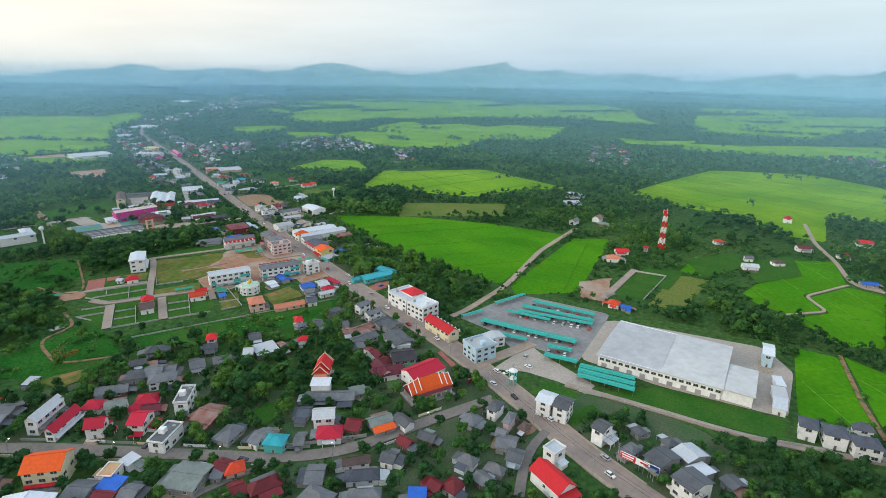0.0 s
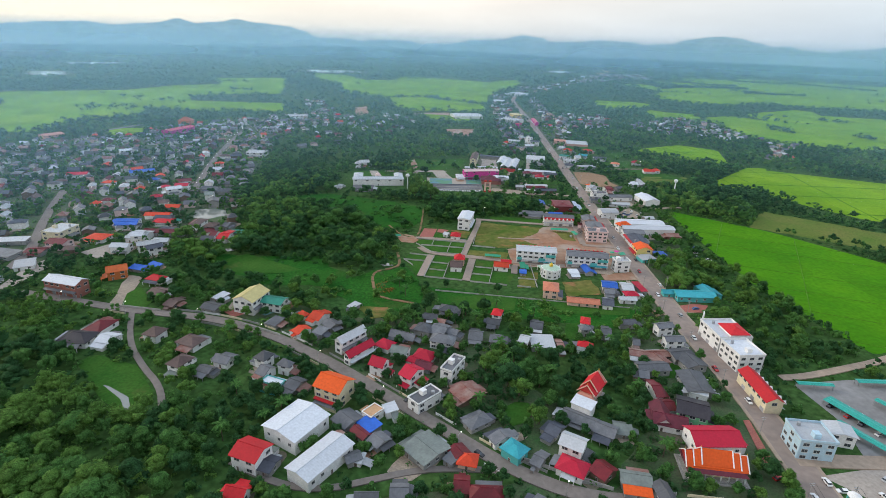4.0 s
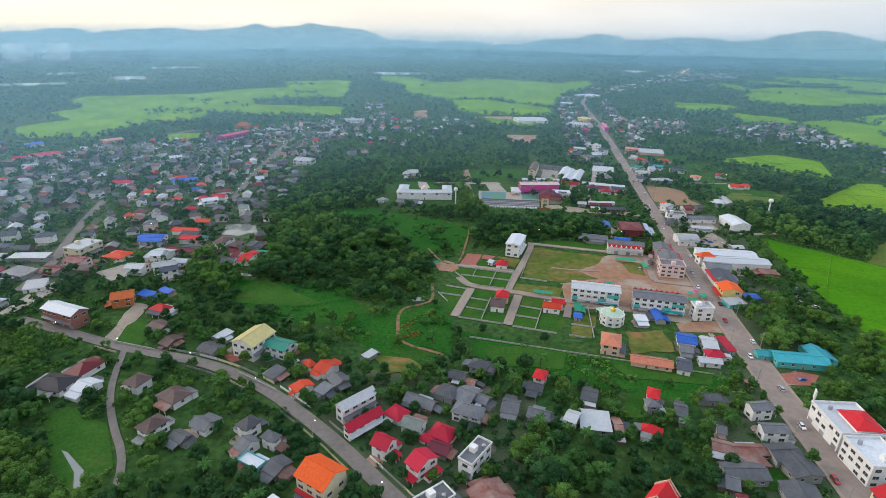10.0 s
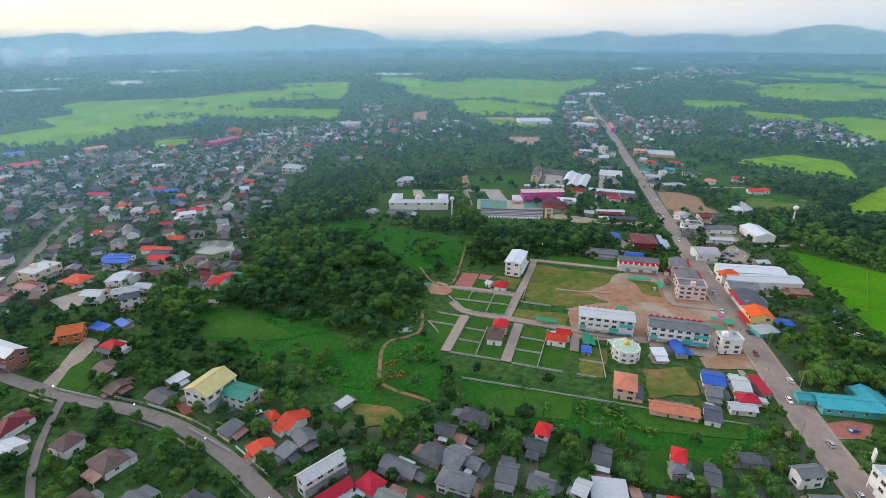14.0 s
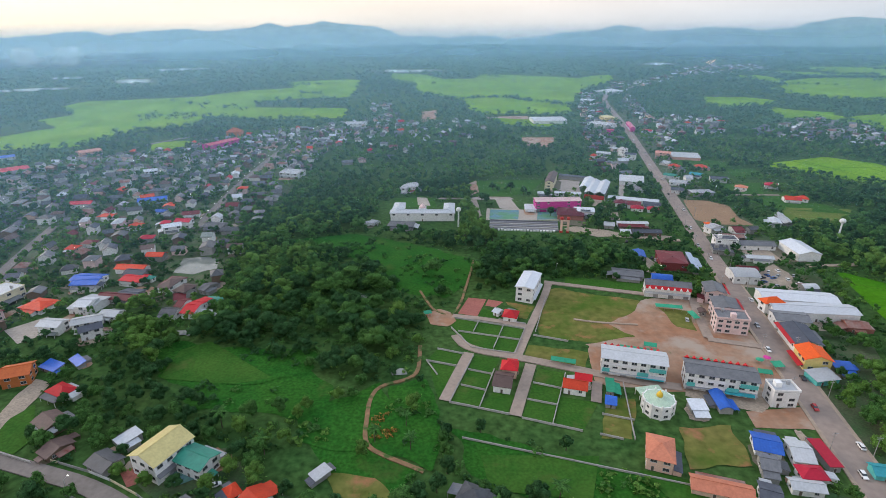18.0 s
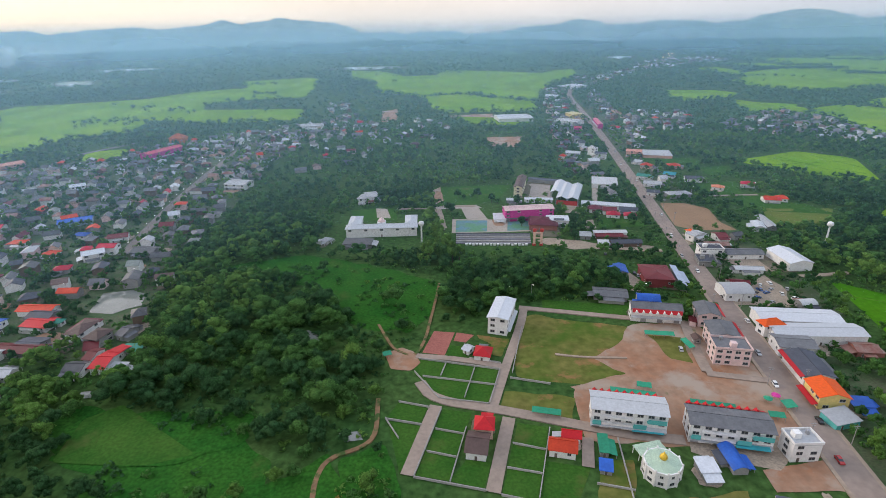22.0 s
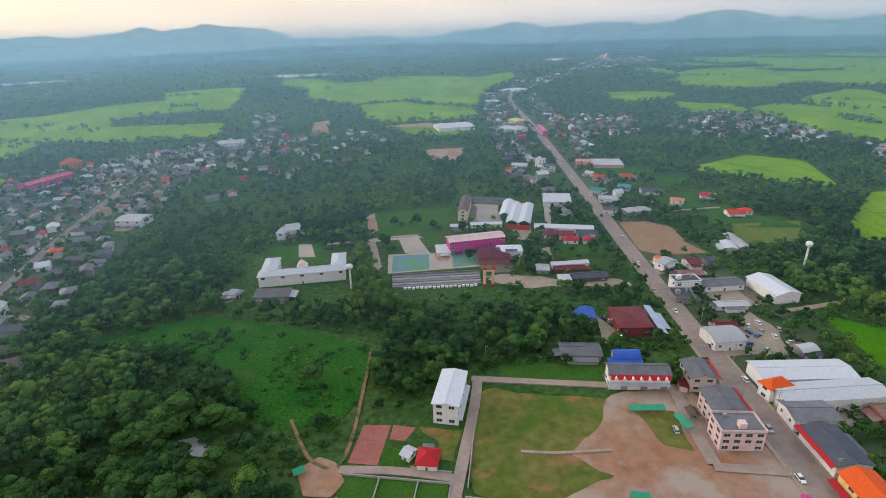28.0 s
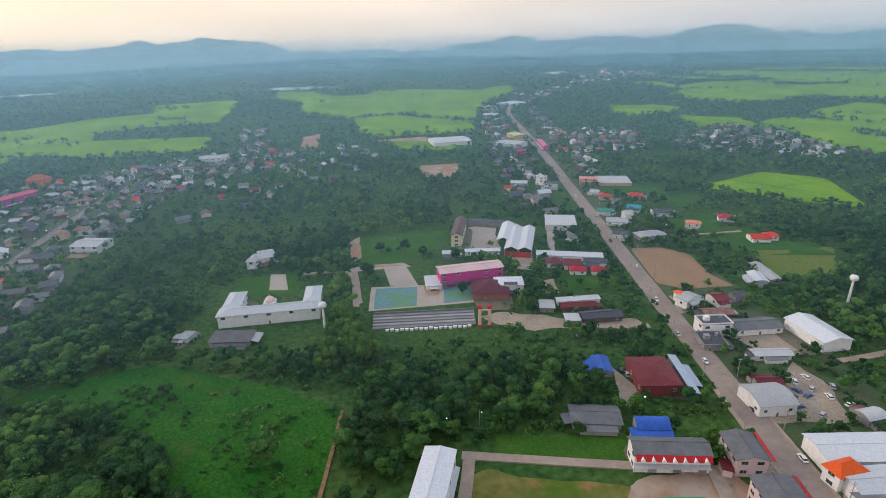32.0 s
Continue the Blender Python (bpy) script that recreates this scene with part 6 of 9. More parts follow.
house("gable", "red", "white", 1, 3.2, 1, -200.8, 381.2, -9.8, 16.4, 12.2)
house("gable", "palegrey", "white", 2, 6, 1, -192.7, 322.1, 27.1, 15.3, 10.1)
house("gable", "palegrey", "white", 2, 5.5, 1.5, -209.7, 318.7, -5.0, 13.2, 9.8)
house("gable", "red", "white", 1, 3.2, 1.5, -142.6, 346.6, -15.5, 6.6, 18.3)
house("hip", "maroontile", "white", 1, 3.6, 2, -173.5, 375.9, -8.8, 11.5, 14.7)
house("flat", "palegrey", "cream", 2, 7, 0.3, -267.1, 352.1, -13.7, 15.3, 20.3)
house("gable", "maroon", "pink", 2, 5.5, 1.5, -255.9, 327.8, -16.1, 15.3, 12.1)
house("shed", "grey", "greywall", 1, 3.2, 0.6, -283.8, 311.4, -16.9, 19.1, 12.6)
house("gable", "palegrey", "white", 1, 3.2, 1, -320.1, 337.7, -7.2, 11.6, 8.5)
house("shed", "palegrey", "greywall", 1, 3.6, 0.6, -295.4, 337.1, 3.8, 25.6, 9.0)
house("gable", "dark", "greywall", 1, 3.6, 1.2, -289.8, 292.2, -6.4, 10.1, 13.5)
house("gable", "maroon", "white", 1, 3.6, 1.5, -301.8, 312.1, 66.1, 8.8, 14.5)
house("shed", "palegrey", "white", 1, 2.8, 0.5, -260.3, 293.2, 24.1, 12.2, 14.4)
house("gable", "bluewhite", "white", 1, 2.8, 0.8, -267.5, 268.5, -6.0, 9.4, 8.5)
house("gable", "maroon", "white", 1, 3.2, 1, -282.2, 275.9, 48.9, 5.6, 8.4)
house("gable", "maroon", "greywall", 1, 3.2, 1, -265.0, 316.4, -9.1, 13.3, 11.5)
house("gable", "slate", "greywall", 1, 3.2, 1.2, -191.2, 358.3, -6.1, 13.6, 13.8)
house("gable", "maroon", "white", 1, 3.2, 1.2, -159.2, 357.2, 22.8, 7.2, 12.8)
house("shed", "white", "white", 2, 6, 0.5, 64.1, 117.3, -42.7, 9.8, 7.1)
house("gable", "maroon", "white", 1, 3.6, 1.5, 102.1, 116.3, -4.3, 7.4, 8.8)
house("gable", "maroon", "white", 1, 4, 1.5, 102.9, 127.7, -4.1, 4.2, 13.9)
house("shed", "palegrey", "greywall", 1, 2.8, 0.5, 123.0, 126.5, -10.8, 14.6, 5.6)
house("gable", "slate", "greywall", 1, 3.2, 1.5, 47.6, 105.0, -46.6, 6.0, 9.3)
house("gable", "grey", "greywall", 1, 3.2, 1.2, 35.8, 88.6, -42.3, 4.7, 8.1)
house("shed", "grey", "greywall", 1, 2.8, 0.5, 2.1, 92.2, -47.9, 5.1, 5.4)
house("shed", "palegrey", "white", 1, 2.4, 0.5, -33.1, 95.8, -22.8, 4.6, 5.7)
house("gable", "maroontile", "greywall", 1, 3.2, 1.5, -2.8, 155.6, -26.2, 8.8, 7.0)
house("gable", "grey", "timber", 1, 3.2, 1.4, 103.9, 141.1, -19.4, 5.2, 9.3)
house("shed", "greygreen", "greywall", 1, 2.8, 0.5, 76.2, 102.6, -16.9, 7.9, 7.0)

# ---- special buildings ----
def flank(root, y, z, w, depth, mat, name="awning", label="", tilt=0.5):
    """A sloping strip roof on a facade of the building, at local y."""
    s = 1 if y > 0 else -1
    sh = Shape().add([(-w / 2, y, z), (w / 2, y, z), (w / 2, y + s * depth, z - tilt), (-w / 2, y + s * depth, z - tilt),
                      (-w / 2, y, z - 0.12), (w / 2, y, z - 0.12), (w / 2, y + s * depth, z - tilt - 0.12), (-w / 2, y + s * depth, z - tilt - 0.12)],
                     [(3, 2, 1, 0), (4, 5, 6, 7), (0, 1, 5, 4), (1, 2, 6, 5), (2, 3, 7, 6), (3, 0, 4, 7)])
    return part(name, sh.mesh(name, mat), root, label)


RED = roof_mat("red")
TEAL = surface("teal_sheet", (0.03, 0.36, 0.29), (0.02, 0.28, 0.23), scale=0.4, rough=0.45, ribs=0.5, bump=0.3)
WHITE = wall_mat("white")
GOLD = surface("gilded", (0.75, 0.50, 0.06), (0.60, 0.40, 0.05), scale=1.0, rough=0.3, metal=0.4)


def market_hall():
    root = thing("market_hall", pose(223.5, 7.0, 0, 0, 0, -75.9), "large white market hall with a very low grey-white ribbed roof", "hall")
    w, d, h = 75, 50, 7.0
    sh = Shape()
    sh.box(-w / 2, -d / 2, -0.3, w / 2 - 14, d / 2, h)
    sh.box(w / 2 - 14, -d / 2 + 1, -0.3, w / 2, d / 2 - 22, h - 0.8)
    part("wall", sh.mesh("wall", WHITE), root)
    for name, x0, x1, y0, y1, z, key in (("roof", -w / 2 - 1, -5, -d / 2 - 1.5, d / 2 + 1, h, "palegrey"), ("roof", -4.9, w / 2 - 13, -d / 2 - 1.5, d / 2 + 1, h + 0.15, "white"), ("roof", w / 2 - 12.9, w / 2 + 0.8, -d / 2 - 0.5, d / 2 - 21, h - 0.6, "white")):
        n = 9
        top = []
        for i in range(n + 1):
            u = y0 + (y1 - y0) * i / n
            zz = z + 1.1 - abs(u - (y0 + y1) / 2) * 0.045
            top += [(x0, u, zz), (x1, u, zz), (x0, u, zz - 0.25), (x1, u, zz - 0.25)]
        fs = []
        for i in range(n):
            k = 4 * i
            fs += [(k, k + 1, k + 5, k + 4), (k + 6, k + 7, k + 3, k + 2), (k, k + 4, k + 6, k + 2), (k + 1, k + 3, k + 7, k + 5)]
        fs += [(0, 2, 3, 1), (4 * n, 4 * n + 1, 4 * n + 3, 4 * n + 2)]
        r = Shape().add(top, fs)
        part(name, r.mesh("roof", surface("hall_roof_" + key, (0.46, 0.47, 0.48) if key == "palegrey" else (0.53, 0.53, 0.52), (0.36, 0.36, 0.37) if key == "palegrey" else (0.44, 0.44, 0.44), scale=0.05, grain=5, stain=0.10, rough=0.5)), root)
    for i in range(18):
        x = -w / 2 + 2 + i * 3.4
        part("window", WINWIDE, root, m=pose(x, -d / 2, 4.6, 0, 0, 180))
    for i in range(9):
        x = -w / 2 + 3.5 + i * 6.8
        part("shutter", SHUTTER, root, m=pose(x, -d / 2, 0.05, 0, 0, 180))
    TAKEN.append([(184, 42), (233, 57), (266, -40), (203, -52)])


market_hall()


def shelter(x0, y0, x1, y1, wide, key="teal", z=2.9):
    """An open parking or market shelter between two ends."""
    ln = math.hypot(x1 - x0, y1 - y0)
    root = thing("car_shelter", pose((x0 + x1) / 2, (y0 + y1) / 2, 0, 0, 0, math.degrees(math.atan2(y1 - y0, x1 - x0))), "long open parking shelter with a teal sheet roof on steel posts", "shelter", group="shelters of the market car park")
    a, b = ln / 2, wide / 2
    r = Shape().add([(-a, -b, z), (a, -b, z), (a, 0, z + 0.45), (-a, 0, z + 0.45), (a, b, z), (-a, b, z), (-a, -b, z - 0.1), (a, -b, z - 0.1), (a, 0, z + 0.35), (-a, 0, z + 0.35), (a, b, z - 0.1), (-a, b, z - 0.1)],
                    [(0, 1, 2, 3), (3, 2, 4, 5), (7, 6, 9, 8), (8, 9, 11, 10), (1, 0, 6, 7), (4, 10, 11, 5), (1, 7, 8, 2), (2, 8, 10, 4), (0, 3, 9, 6), (3, 5, 11, 9)])
    part("roof", r.mesh("roof", TEAL), root)
    part("ridge_cap", Shape().box(-a, -0.2, z + 0.44, a, 0.2, z + 0.52).mesh("ridge_cap", surface("teal_cap", (0.10, 0.48, 0.42), (0.08, 0.40, 0.36), scale=1)), root)
    n = max(2, int(ln / 7))
    post = SHELTER_POST
    for i in range(n + 1):
        for s in (-1, 1):
            part("post", post, root, m=pose(-a + 0.4 + (ln - 0.8) * i / n, s * (b - 0.4), 0))
    TAKEN.append([(x0 - 4, y0 - 3), (x1 - 4, y1 - 3), (x1 + 4, y1 + 3), (x0 + 4, y0 + 3)])


SHELTER_POST = Shape().box(-0.07, -0.07, -0.2, 0.07, 0.07, 2.85).mesh("post", STEEL)
for row in ((231, 112.2, 242.8, 70.5, 4.6), (219.1, 112.2, 234.3, 66.3, 5.0), (210.6, 109.5, 229.2, 64.1, 4.2), (181.9, 116.1, 201, 58, 6.2), (173.5, 100.5, 181.5, 79.5, 4.2),
            (184.5, 66.8, 190, 54.2, 4.6), (174.4, 62, 181.4, 44.8, 5.0), (207.8, 127.6, 236.2, 124.0, 3.4), (176.2, 128.4, 193.2, 125.3, 3.0),
            (179, 41.7, 188.6, 14.5, 4.6), (174.3, 39.6, 183.6, 12.0, 4.6), (169.8, 37.4, 178.6, 9.6, 4.6), (205, 113.5, 214, 86, 3.6)):
    shelter(*row)


def green_stall(x0, y0, x1, y1, d=3.0):
    ln = math.hypot(x1 - x0, y1 - y0)
    root = thing("market_stall", pose((x0 + x1) / 2, (y0 + y1) / 2, 0, 0, 0, math.degrees(math.atan2(y1 - y0, x1 - x0))), "low stall with a bright green sheet roof", "stall", group="green stalls beside the shops")
    part("roof", Shape().add([(-ln / 2, -d / 2, 2.4), (ln / 2, -d / 2, 2.4), (ln / 2, d / 2, 3.0), (-ln / 2, d / 2, 3.0), (-ln / 2, -d / 2, 2.3), (ln / 2, -d / 2, 2.3), (ln / 2, d / 2, 2.9), (-ln / 2, d / 2, 2.9)],
                             [(0, 1, 2, 3), (7, 6, 5, 4), (0, 4, 5, 1), (1, 5, 6, 2), (2, 6, 7, 3), (3, 7, 4, 0)]).mesh("roof", roof_mat("green")), root)
    for i in range(max(2, int(ln / 4)) + 1):
        u = -ln / 2 + 0.2 + (ln - 0.4) * i / max(2, int(ln / 4))
        part("post", SHELTER_POST, root, m=pose(u, d / 2 - 0.2, 0) @ Matrix.Scale(0.98, 4))
        part("post", SHELTER_POST, root, m=pose(u, -d / 2 + 0.2, 0) @ Matrix.Scale(0.82, 4))


for row in ((91.1, 308.8, 109.3, 303.8), (122, 299, 139, 294.5), (123.6, 354.2, 138.1, 351.9), (140.5, 347.5, 141.5, 339), (150, 290, 156, 288.6), (54.8, 297.4, 66.3, 294.4), (104, 312, 110, 310.4), (-10.1, 340.8, -6.1, 342.3)):
    green_stall(*row)


def temple():
    root = thing("temple", pose(102.0, 80.0, 0, 0, 0, -14) @ Matrix.Diagonal((0.88, 0.85, 0.82, 1)), "ornate temple with stacked orange tiled roofs and white trims", "temple")
    part("plinth", Shape().box(-13.5, -8.5, -0.3, 13.5, 8.5, 0.7).box(-12.6, -7.6, 0.7, 12.6, 7.6, 1.4).mesh("plinth", CONCRETE), root)
    part("wall", Shape().box(-10, -4.6, 1.4, 10, 4.6, 6.6).mesh("wall", wall_mat("cream")), root)
    tile, edge = roof_mat("orange"), roof_mat("maroontile")
    # lower skirt roofs, then three stepped upper roofs
    for a0, b0, z0, a1, b1, z1, mt in ((12.6, 7.6, 5.0, 10.2, 4.8, 6.9, edge),):
        part("skirt_roof", Shape().add([(-a0, -b0, z0), (a0, -b0, z0), (a0, b0, z0), (-a0, b0, z0), (-a1, -b1, z1), (a1, -b1, z1), (a1, b1, z1), (-a1, b1, z1)],
                                       [(0, 1, 5, 4), (1, 2, 6, 5), (2, 3, 7, 6), (3, 0, 4, 7), (3, 2, 1, 0)]).mesh("skirt_roof", mt), root)
    for a, b, ze, zr in ((12.4, 5.4, 6.6, 11.2), (9.2, 5.0, 7.4, 12.2), (6.0, 4.6, 8.2, 13.2)):
        sh, _ = roof_shape("gable", 2 * a, 2 * b, ze, zr - ze, 0.4)
        part("roof", sh.mesh("roof", tile), root)
        for s in (-1, 1):
            for t in (-1, 1):
                part("gable_trim", Shape().beam((s * (a + 0.45), t * (b + 0.5), ze - 0.25), (s * (a + 0.45), 0, zr + 0.35), 0.42).mesh("gable_trim", WHITE), root)
            part("finial", Shape().ring(s * (a + 0.45), 0, [(zr, 0.22), (zr + 0.9, 0.12), (zr + 1.8, 0.02)], 6).mesh("finial", GOLD), root)
            part("gable", Shape().add([(s * (a - 0.1), -b, ze), (s * (a - 0.1), b, ze), (s * (a - 0.1), 0, zr - 0.15)], [(0, 1, 2) if s > 0 else (2, 1, 0)]).mesh("gable", wall_mat("redwall")), root)
    col = Shape().ring(0, 0, [(1.4, 0.32), (5.4, 0.27)], 8).mesh("column", WHITE)
    for i in range(8):
        for s in (-1, 1):
            part("column", col, root, m=pose(-11.4 + 22.8 * i / 7, s * 6.7, 0))
    TAKEN.append([(84, 78), (112, 68), (122, 86), (95, 95)])


temple()


def mosque():
    root = thing("mosque", pose(94.8, 262.8, 0, 0, 0, 12), "white octagonal mosque with pale green roof and a golden dome", "mosque")
    root.scale = (0.8, 0.8, 0.88)
    n = 10
    part("wall", Shape().ring(0, 0, [(-0.3, 8.2), (7.0, 8.2)], n).mesh("wall", WHITE), root)
    part("cornice", Shape().ring(0, 0, [(6.9, 8.5), (7.3, 8.5)], n).mesh("cornice", WHITE), root)
    for i in range(n):
        a = 2 * math.pi * i / n
        part("pillar", Shape().ring(8.2 * math.cos(a), 8.2 * math.sin(a), [(-0.3, 0.45), (7.9, 0.45), (8.4, 0.1)], 6).mesh("pillar", WHITE), root)
        b = 2 * math.pi * (i + 0.5) / n
        part("window", WINWIDE, root, m=pose(7.8 * math.cos(b), 7.8 * math.sin(b), 1.9, 0, 0, math.degrees(b) - 90))
        part("window", WIN, root, m=pose(7.8 * math.cos(b), 7.8 * math.sin(b), 5.2, 0, 0, math.degrees(b) - 90))
    part("roof", Shape().ring(0, 0, [(7.3, 7.9), (8.3, 2.2), (8.6, 1.7)], n).mesh("roof", surface("pale_green_roof", (0.45, 0.58, 0.45), (0.36, 0.48, 0.37), scale=0.4)), root)
    part("dome", Shape().ring(0, 0, [(8.5, 1.5), (9.2, 1.75), (10.0, 1.6), (10.8, 1.0), (11.3, 0.35), (12.2, 0.05)], 14).mesh("dome", GOLD, smooth=True), root, "golden onion dome")
    part("porch_roof", Shape().box(-5, 7.6, 3.6, 9, 15.5, 3.9).mesh("porch_roof", surface("pale_green_roof", (0.45, 0.58, 0.45), (0.36, 0.48, 0.37))), root)
    for px_, py_ in ((-4.6, 15), (8.6, 15), (-4.6, 10), (8.6, 10)):
        part("post", Shape().box(px_ - 0.15, py_ - 0.15, -0.2, px_ + 0.15, py_ + 0.15, 3.62).mesh("post", WHITE), root)
    TAKEN.append([(84, 252), (106, 252), (106, 281), (86, 281)])


mosque()


def radio_tower():
    root = thing("radio_tower", pose(422.5, 108.8, 0), "tall lattice radio tower banded red and white", "tower")
    hgt, bands = 37.0, 7
    redp, whitep = surface("tower_red", (0.60, 0.04, 0.03), (0.5, 0.03, 0.03), scale=1), surface("tower_white", (0.78, 0.76, 0.74), (0.7, 0.68, 0.66), scale=1)
    half = lambda z: 2.2 - 1.1 * z / hgt
    for k in range(bands):
        z0, z1 = hgt * k / bands, hgt * (k + 1) / bands
        sh = Shape()
        for i in range(4):
            sx, sy = ((-1, -1), (1, -1), (1, 1), (-1, 1))[i]
            tx_, ty_ = ((-1, -1), (1, -1), (1, 1), (-1, 1))[(i + 1) % 4]
            a0, a1 = half(z0), half(z1)
            sh.beam((sx * a0, sy * a0, z0), (sx * a1, sy * a1, z1), 0.55)
            sh.beam((sx * a1, sy * a1, z1), (tx_ * a1, ty_ * a1, z1), 0.35)
            sh.beam((sx * a0, sy * a0, z0), (tx_ * a1, ty_ * a1, z1), 0.32)
            sh.beam((tx_ * a0, ty_ * a0, z0), (sx * a1, sy * a1, z1), 0.32)
            am, zm = half((z0 + z1) / 2), (z0 + z1) / 2
            sh.beam((sx * am, sy * am, zm), (tx_ * am, ty_ * am, zm), 0.3)
        part("mast_section", sh.mesh("mast_section", redp if k % 2 == 0 else whitep), root)
    part("platform", Shape().ring(0, 0, [(hgt, 2.0), (hgt + 0.3, 2.0)], 8).mesh("platform", redp), root)
    for a in range(3):
        part("antenna", Shape().box(-0.2, -0.1, hgt - 2.5, 0.2, 0.1, hgt + 1.5).mesh("antenna", whitep), root, m=pose(2.1 * math.cos(a * 2.1), 2.1 * math.sin(a * 2.1), 0, 0, 0, a * 120))
    TAKEN.append([(416, 103), (429, 103), (429, 115), (416, 115)])


radio_tower()

# the white school building on three sides of a yard
house("hip", "white", "white", 2, 7.5, 1.6, -23.5, 511.5, 1.5, 56, 11, name="school_building")
house("hip", "white", "white", 2, 7.2, 1.5, -45.5, 527.0, 90, 22, 10.5, name="school_building")
house("hip", "white", "white", 2, 7.2, 1.5, -1.0, 527.0, 90, 22, 10.0, name="school_building")


def pavilion():
    root = thing("pavilion", pose(-24, 517.5, 0), "white entrance pavilion with a pale pink domed roof", "pavilion")
    part("wall", Shape().box(-3.2, -3, -0.2, 3.2, 3, 9).mesh("wall", WHITE), root)
    part("dome", Shape().ring(0, 0, [(9, 3.0), (10.2, 2.7), (11.4, 1.6), (12, 0.3), (13.2, 0.05)], 10).mesh("dome", wall_mat("pink"), smooth=True), root)


pavilion()


# the yard beyond the magenta school block
house("gable", "brown", "cream", 3, 9, 2.0, 103.5, 626.0, 75, 44, 9.5, name="school_building")
house("shed", "slate", "greywall", 1, 4, 0.6, 134, 649, -24, 38, 6, name="shed")
house("shed", "white", "white", 1, 3.2, 0.5, 114, 586.5, -7, 26, 5, name="walkway")
house("shed", "palegrey", "greywall", 1, 3.0, 0.5, 90, 587, -10, 11, 6, name="shed")


def sports_hall():
    root = thing("sports_hall", pose(144, 599, 0, 0, 0, 70), "open school hall under three long white ribbed roofs", "hall")
    for k, (v, u, ln, h) in enumerate(((10.5, 12, 41, 6.6), (3.2, 0, 51, 6.2), (-6.6, 0, 51, 6.2))):
        half, y0 = ln / 2, v
        part("roof", Shape().add([(u - half, y0 - 4.9, h), (u + half, y0 - 4.9, h), (u + half, y0, h + 2.2), (u - half, y0, h + 2.2), (u - half, y0 + 4.9, h), (u + half, y0 + 4.9, h),
                                  (u - half, y0 - 4.9, h - 0.2), (u + half, y0 - 4.9, h - 0.2), (u + half, y0, h + 2.0), (u - half, y0, h + 2.0), (u - half, y0 + 4.9, h - 0.2), (u + half, y0 + 4.9, h - 0.2)],
                                 [(0, 1, 2, 3), (3, 2, 5, 4), (7, 6, 9, 8), (8, 9, 10, 11), (6, 0, 3, 9), (9, 3, 4, 10), (1, 7, 8, 2), (2, 8, 11, 5), (0, 6, 7, 1), (4, 5, 11, 10)]).mesh("roof", roof_mat("white")), root)
        for j in range(6):
            for s_ in (-4.6, 4.6):
                x = u - half + 1 + (ln - 2) * j / 5
                part("post", Shape().box(x - 0.2, y0 + s_ - 0.2, -0.2, x + 0.2, y0 + s_ + 0.2, h - 0.1).mesh("post", STEEL), root)
    part("stage_wall", Shape().box(-25.2, -11, -0.2, -24.9, 7.4, 4.4).mesh("stage_wall", wall_mat("redwall")), root)
    TAKEN.append([(118, 575), (152, 568), (172, 625), (138, 640)])


sports_hall()
house("shed", "white", "white", 1, 3.6, 0.6, 171.5, 565.5, -18, 46, 8, name="shed")
house("hip", "maroontile", "white", 1, 4.0, 2.2, 157.5, 556, -14, 11, 11)
house("gable", "maroon", "white", 1, 4.0, 1.6, 168, 551, -14, 12, 12)
house("gable", "slate", "white", 1, 4.0, 1.4, 184, 550, -18, 16, 8)
house("hip", "crimson", "white", 1, 3.6, 1.8, 168, 540.5, -14, 11.5, 9)
house("hip", "crimson", "white", 1, 3.6, 1.8, 181, 537, -17, 10.5, 9)
house("gable", "palegrey", "greywall", 1, 3.2, 1.0, 132, 495.5, -14, 9, 10.5)
house("gable", "maroon", "timber", 1, 3.2, 1.0, 149, 492, -4, 21, 7)
house("shed", "palegrey", "white", 1, 3.0, 0.5, 152, 499, -2, 26, 5, name="shed")
house("shed", "palegrey", "greywall", 1, 3.0, 0.5, 140.5, 478, -8, 8.5, 8, name="shed")
house("gable", "slate", "timber", 1, 3.6, 1.4, 156.5, 477.5, -2, 23, 8.5)
house("shed", "palegrey", "white", 1, 5, 1.0, 190, 636, -16, 25, 24, name="warehouse")
house("hip", "maroontile", "brick", 1, 5, 3.4, 105, 522, -10, 23, 22)
house("hip", "white", "white", 1, 6.6, 1.2, 117, 523.5, -8, 18, 13)


def solar_panels():
    root = thing("solar_panels", pose(117, 518.6, 6.95, 12, 0, -8), "dark blue solar panels on a white roof", "solar panels")
    for i in range(4):
        for j in range(2):
            part("panel", Shape().box(i * 2.1 - 4.2, j * 1.5 - 1.6, 0.12, i * 2.1 - 2.2, j * 1.5 - 0.2, 0.2).mesh("panel", GLASS), root)


solar_panels()


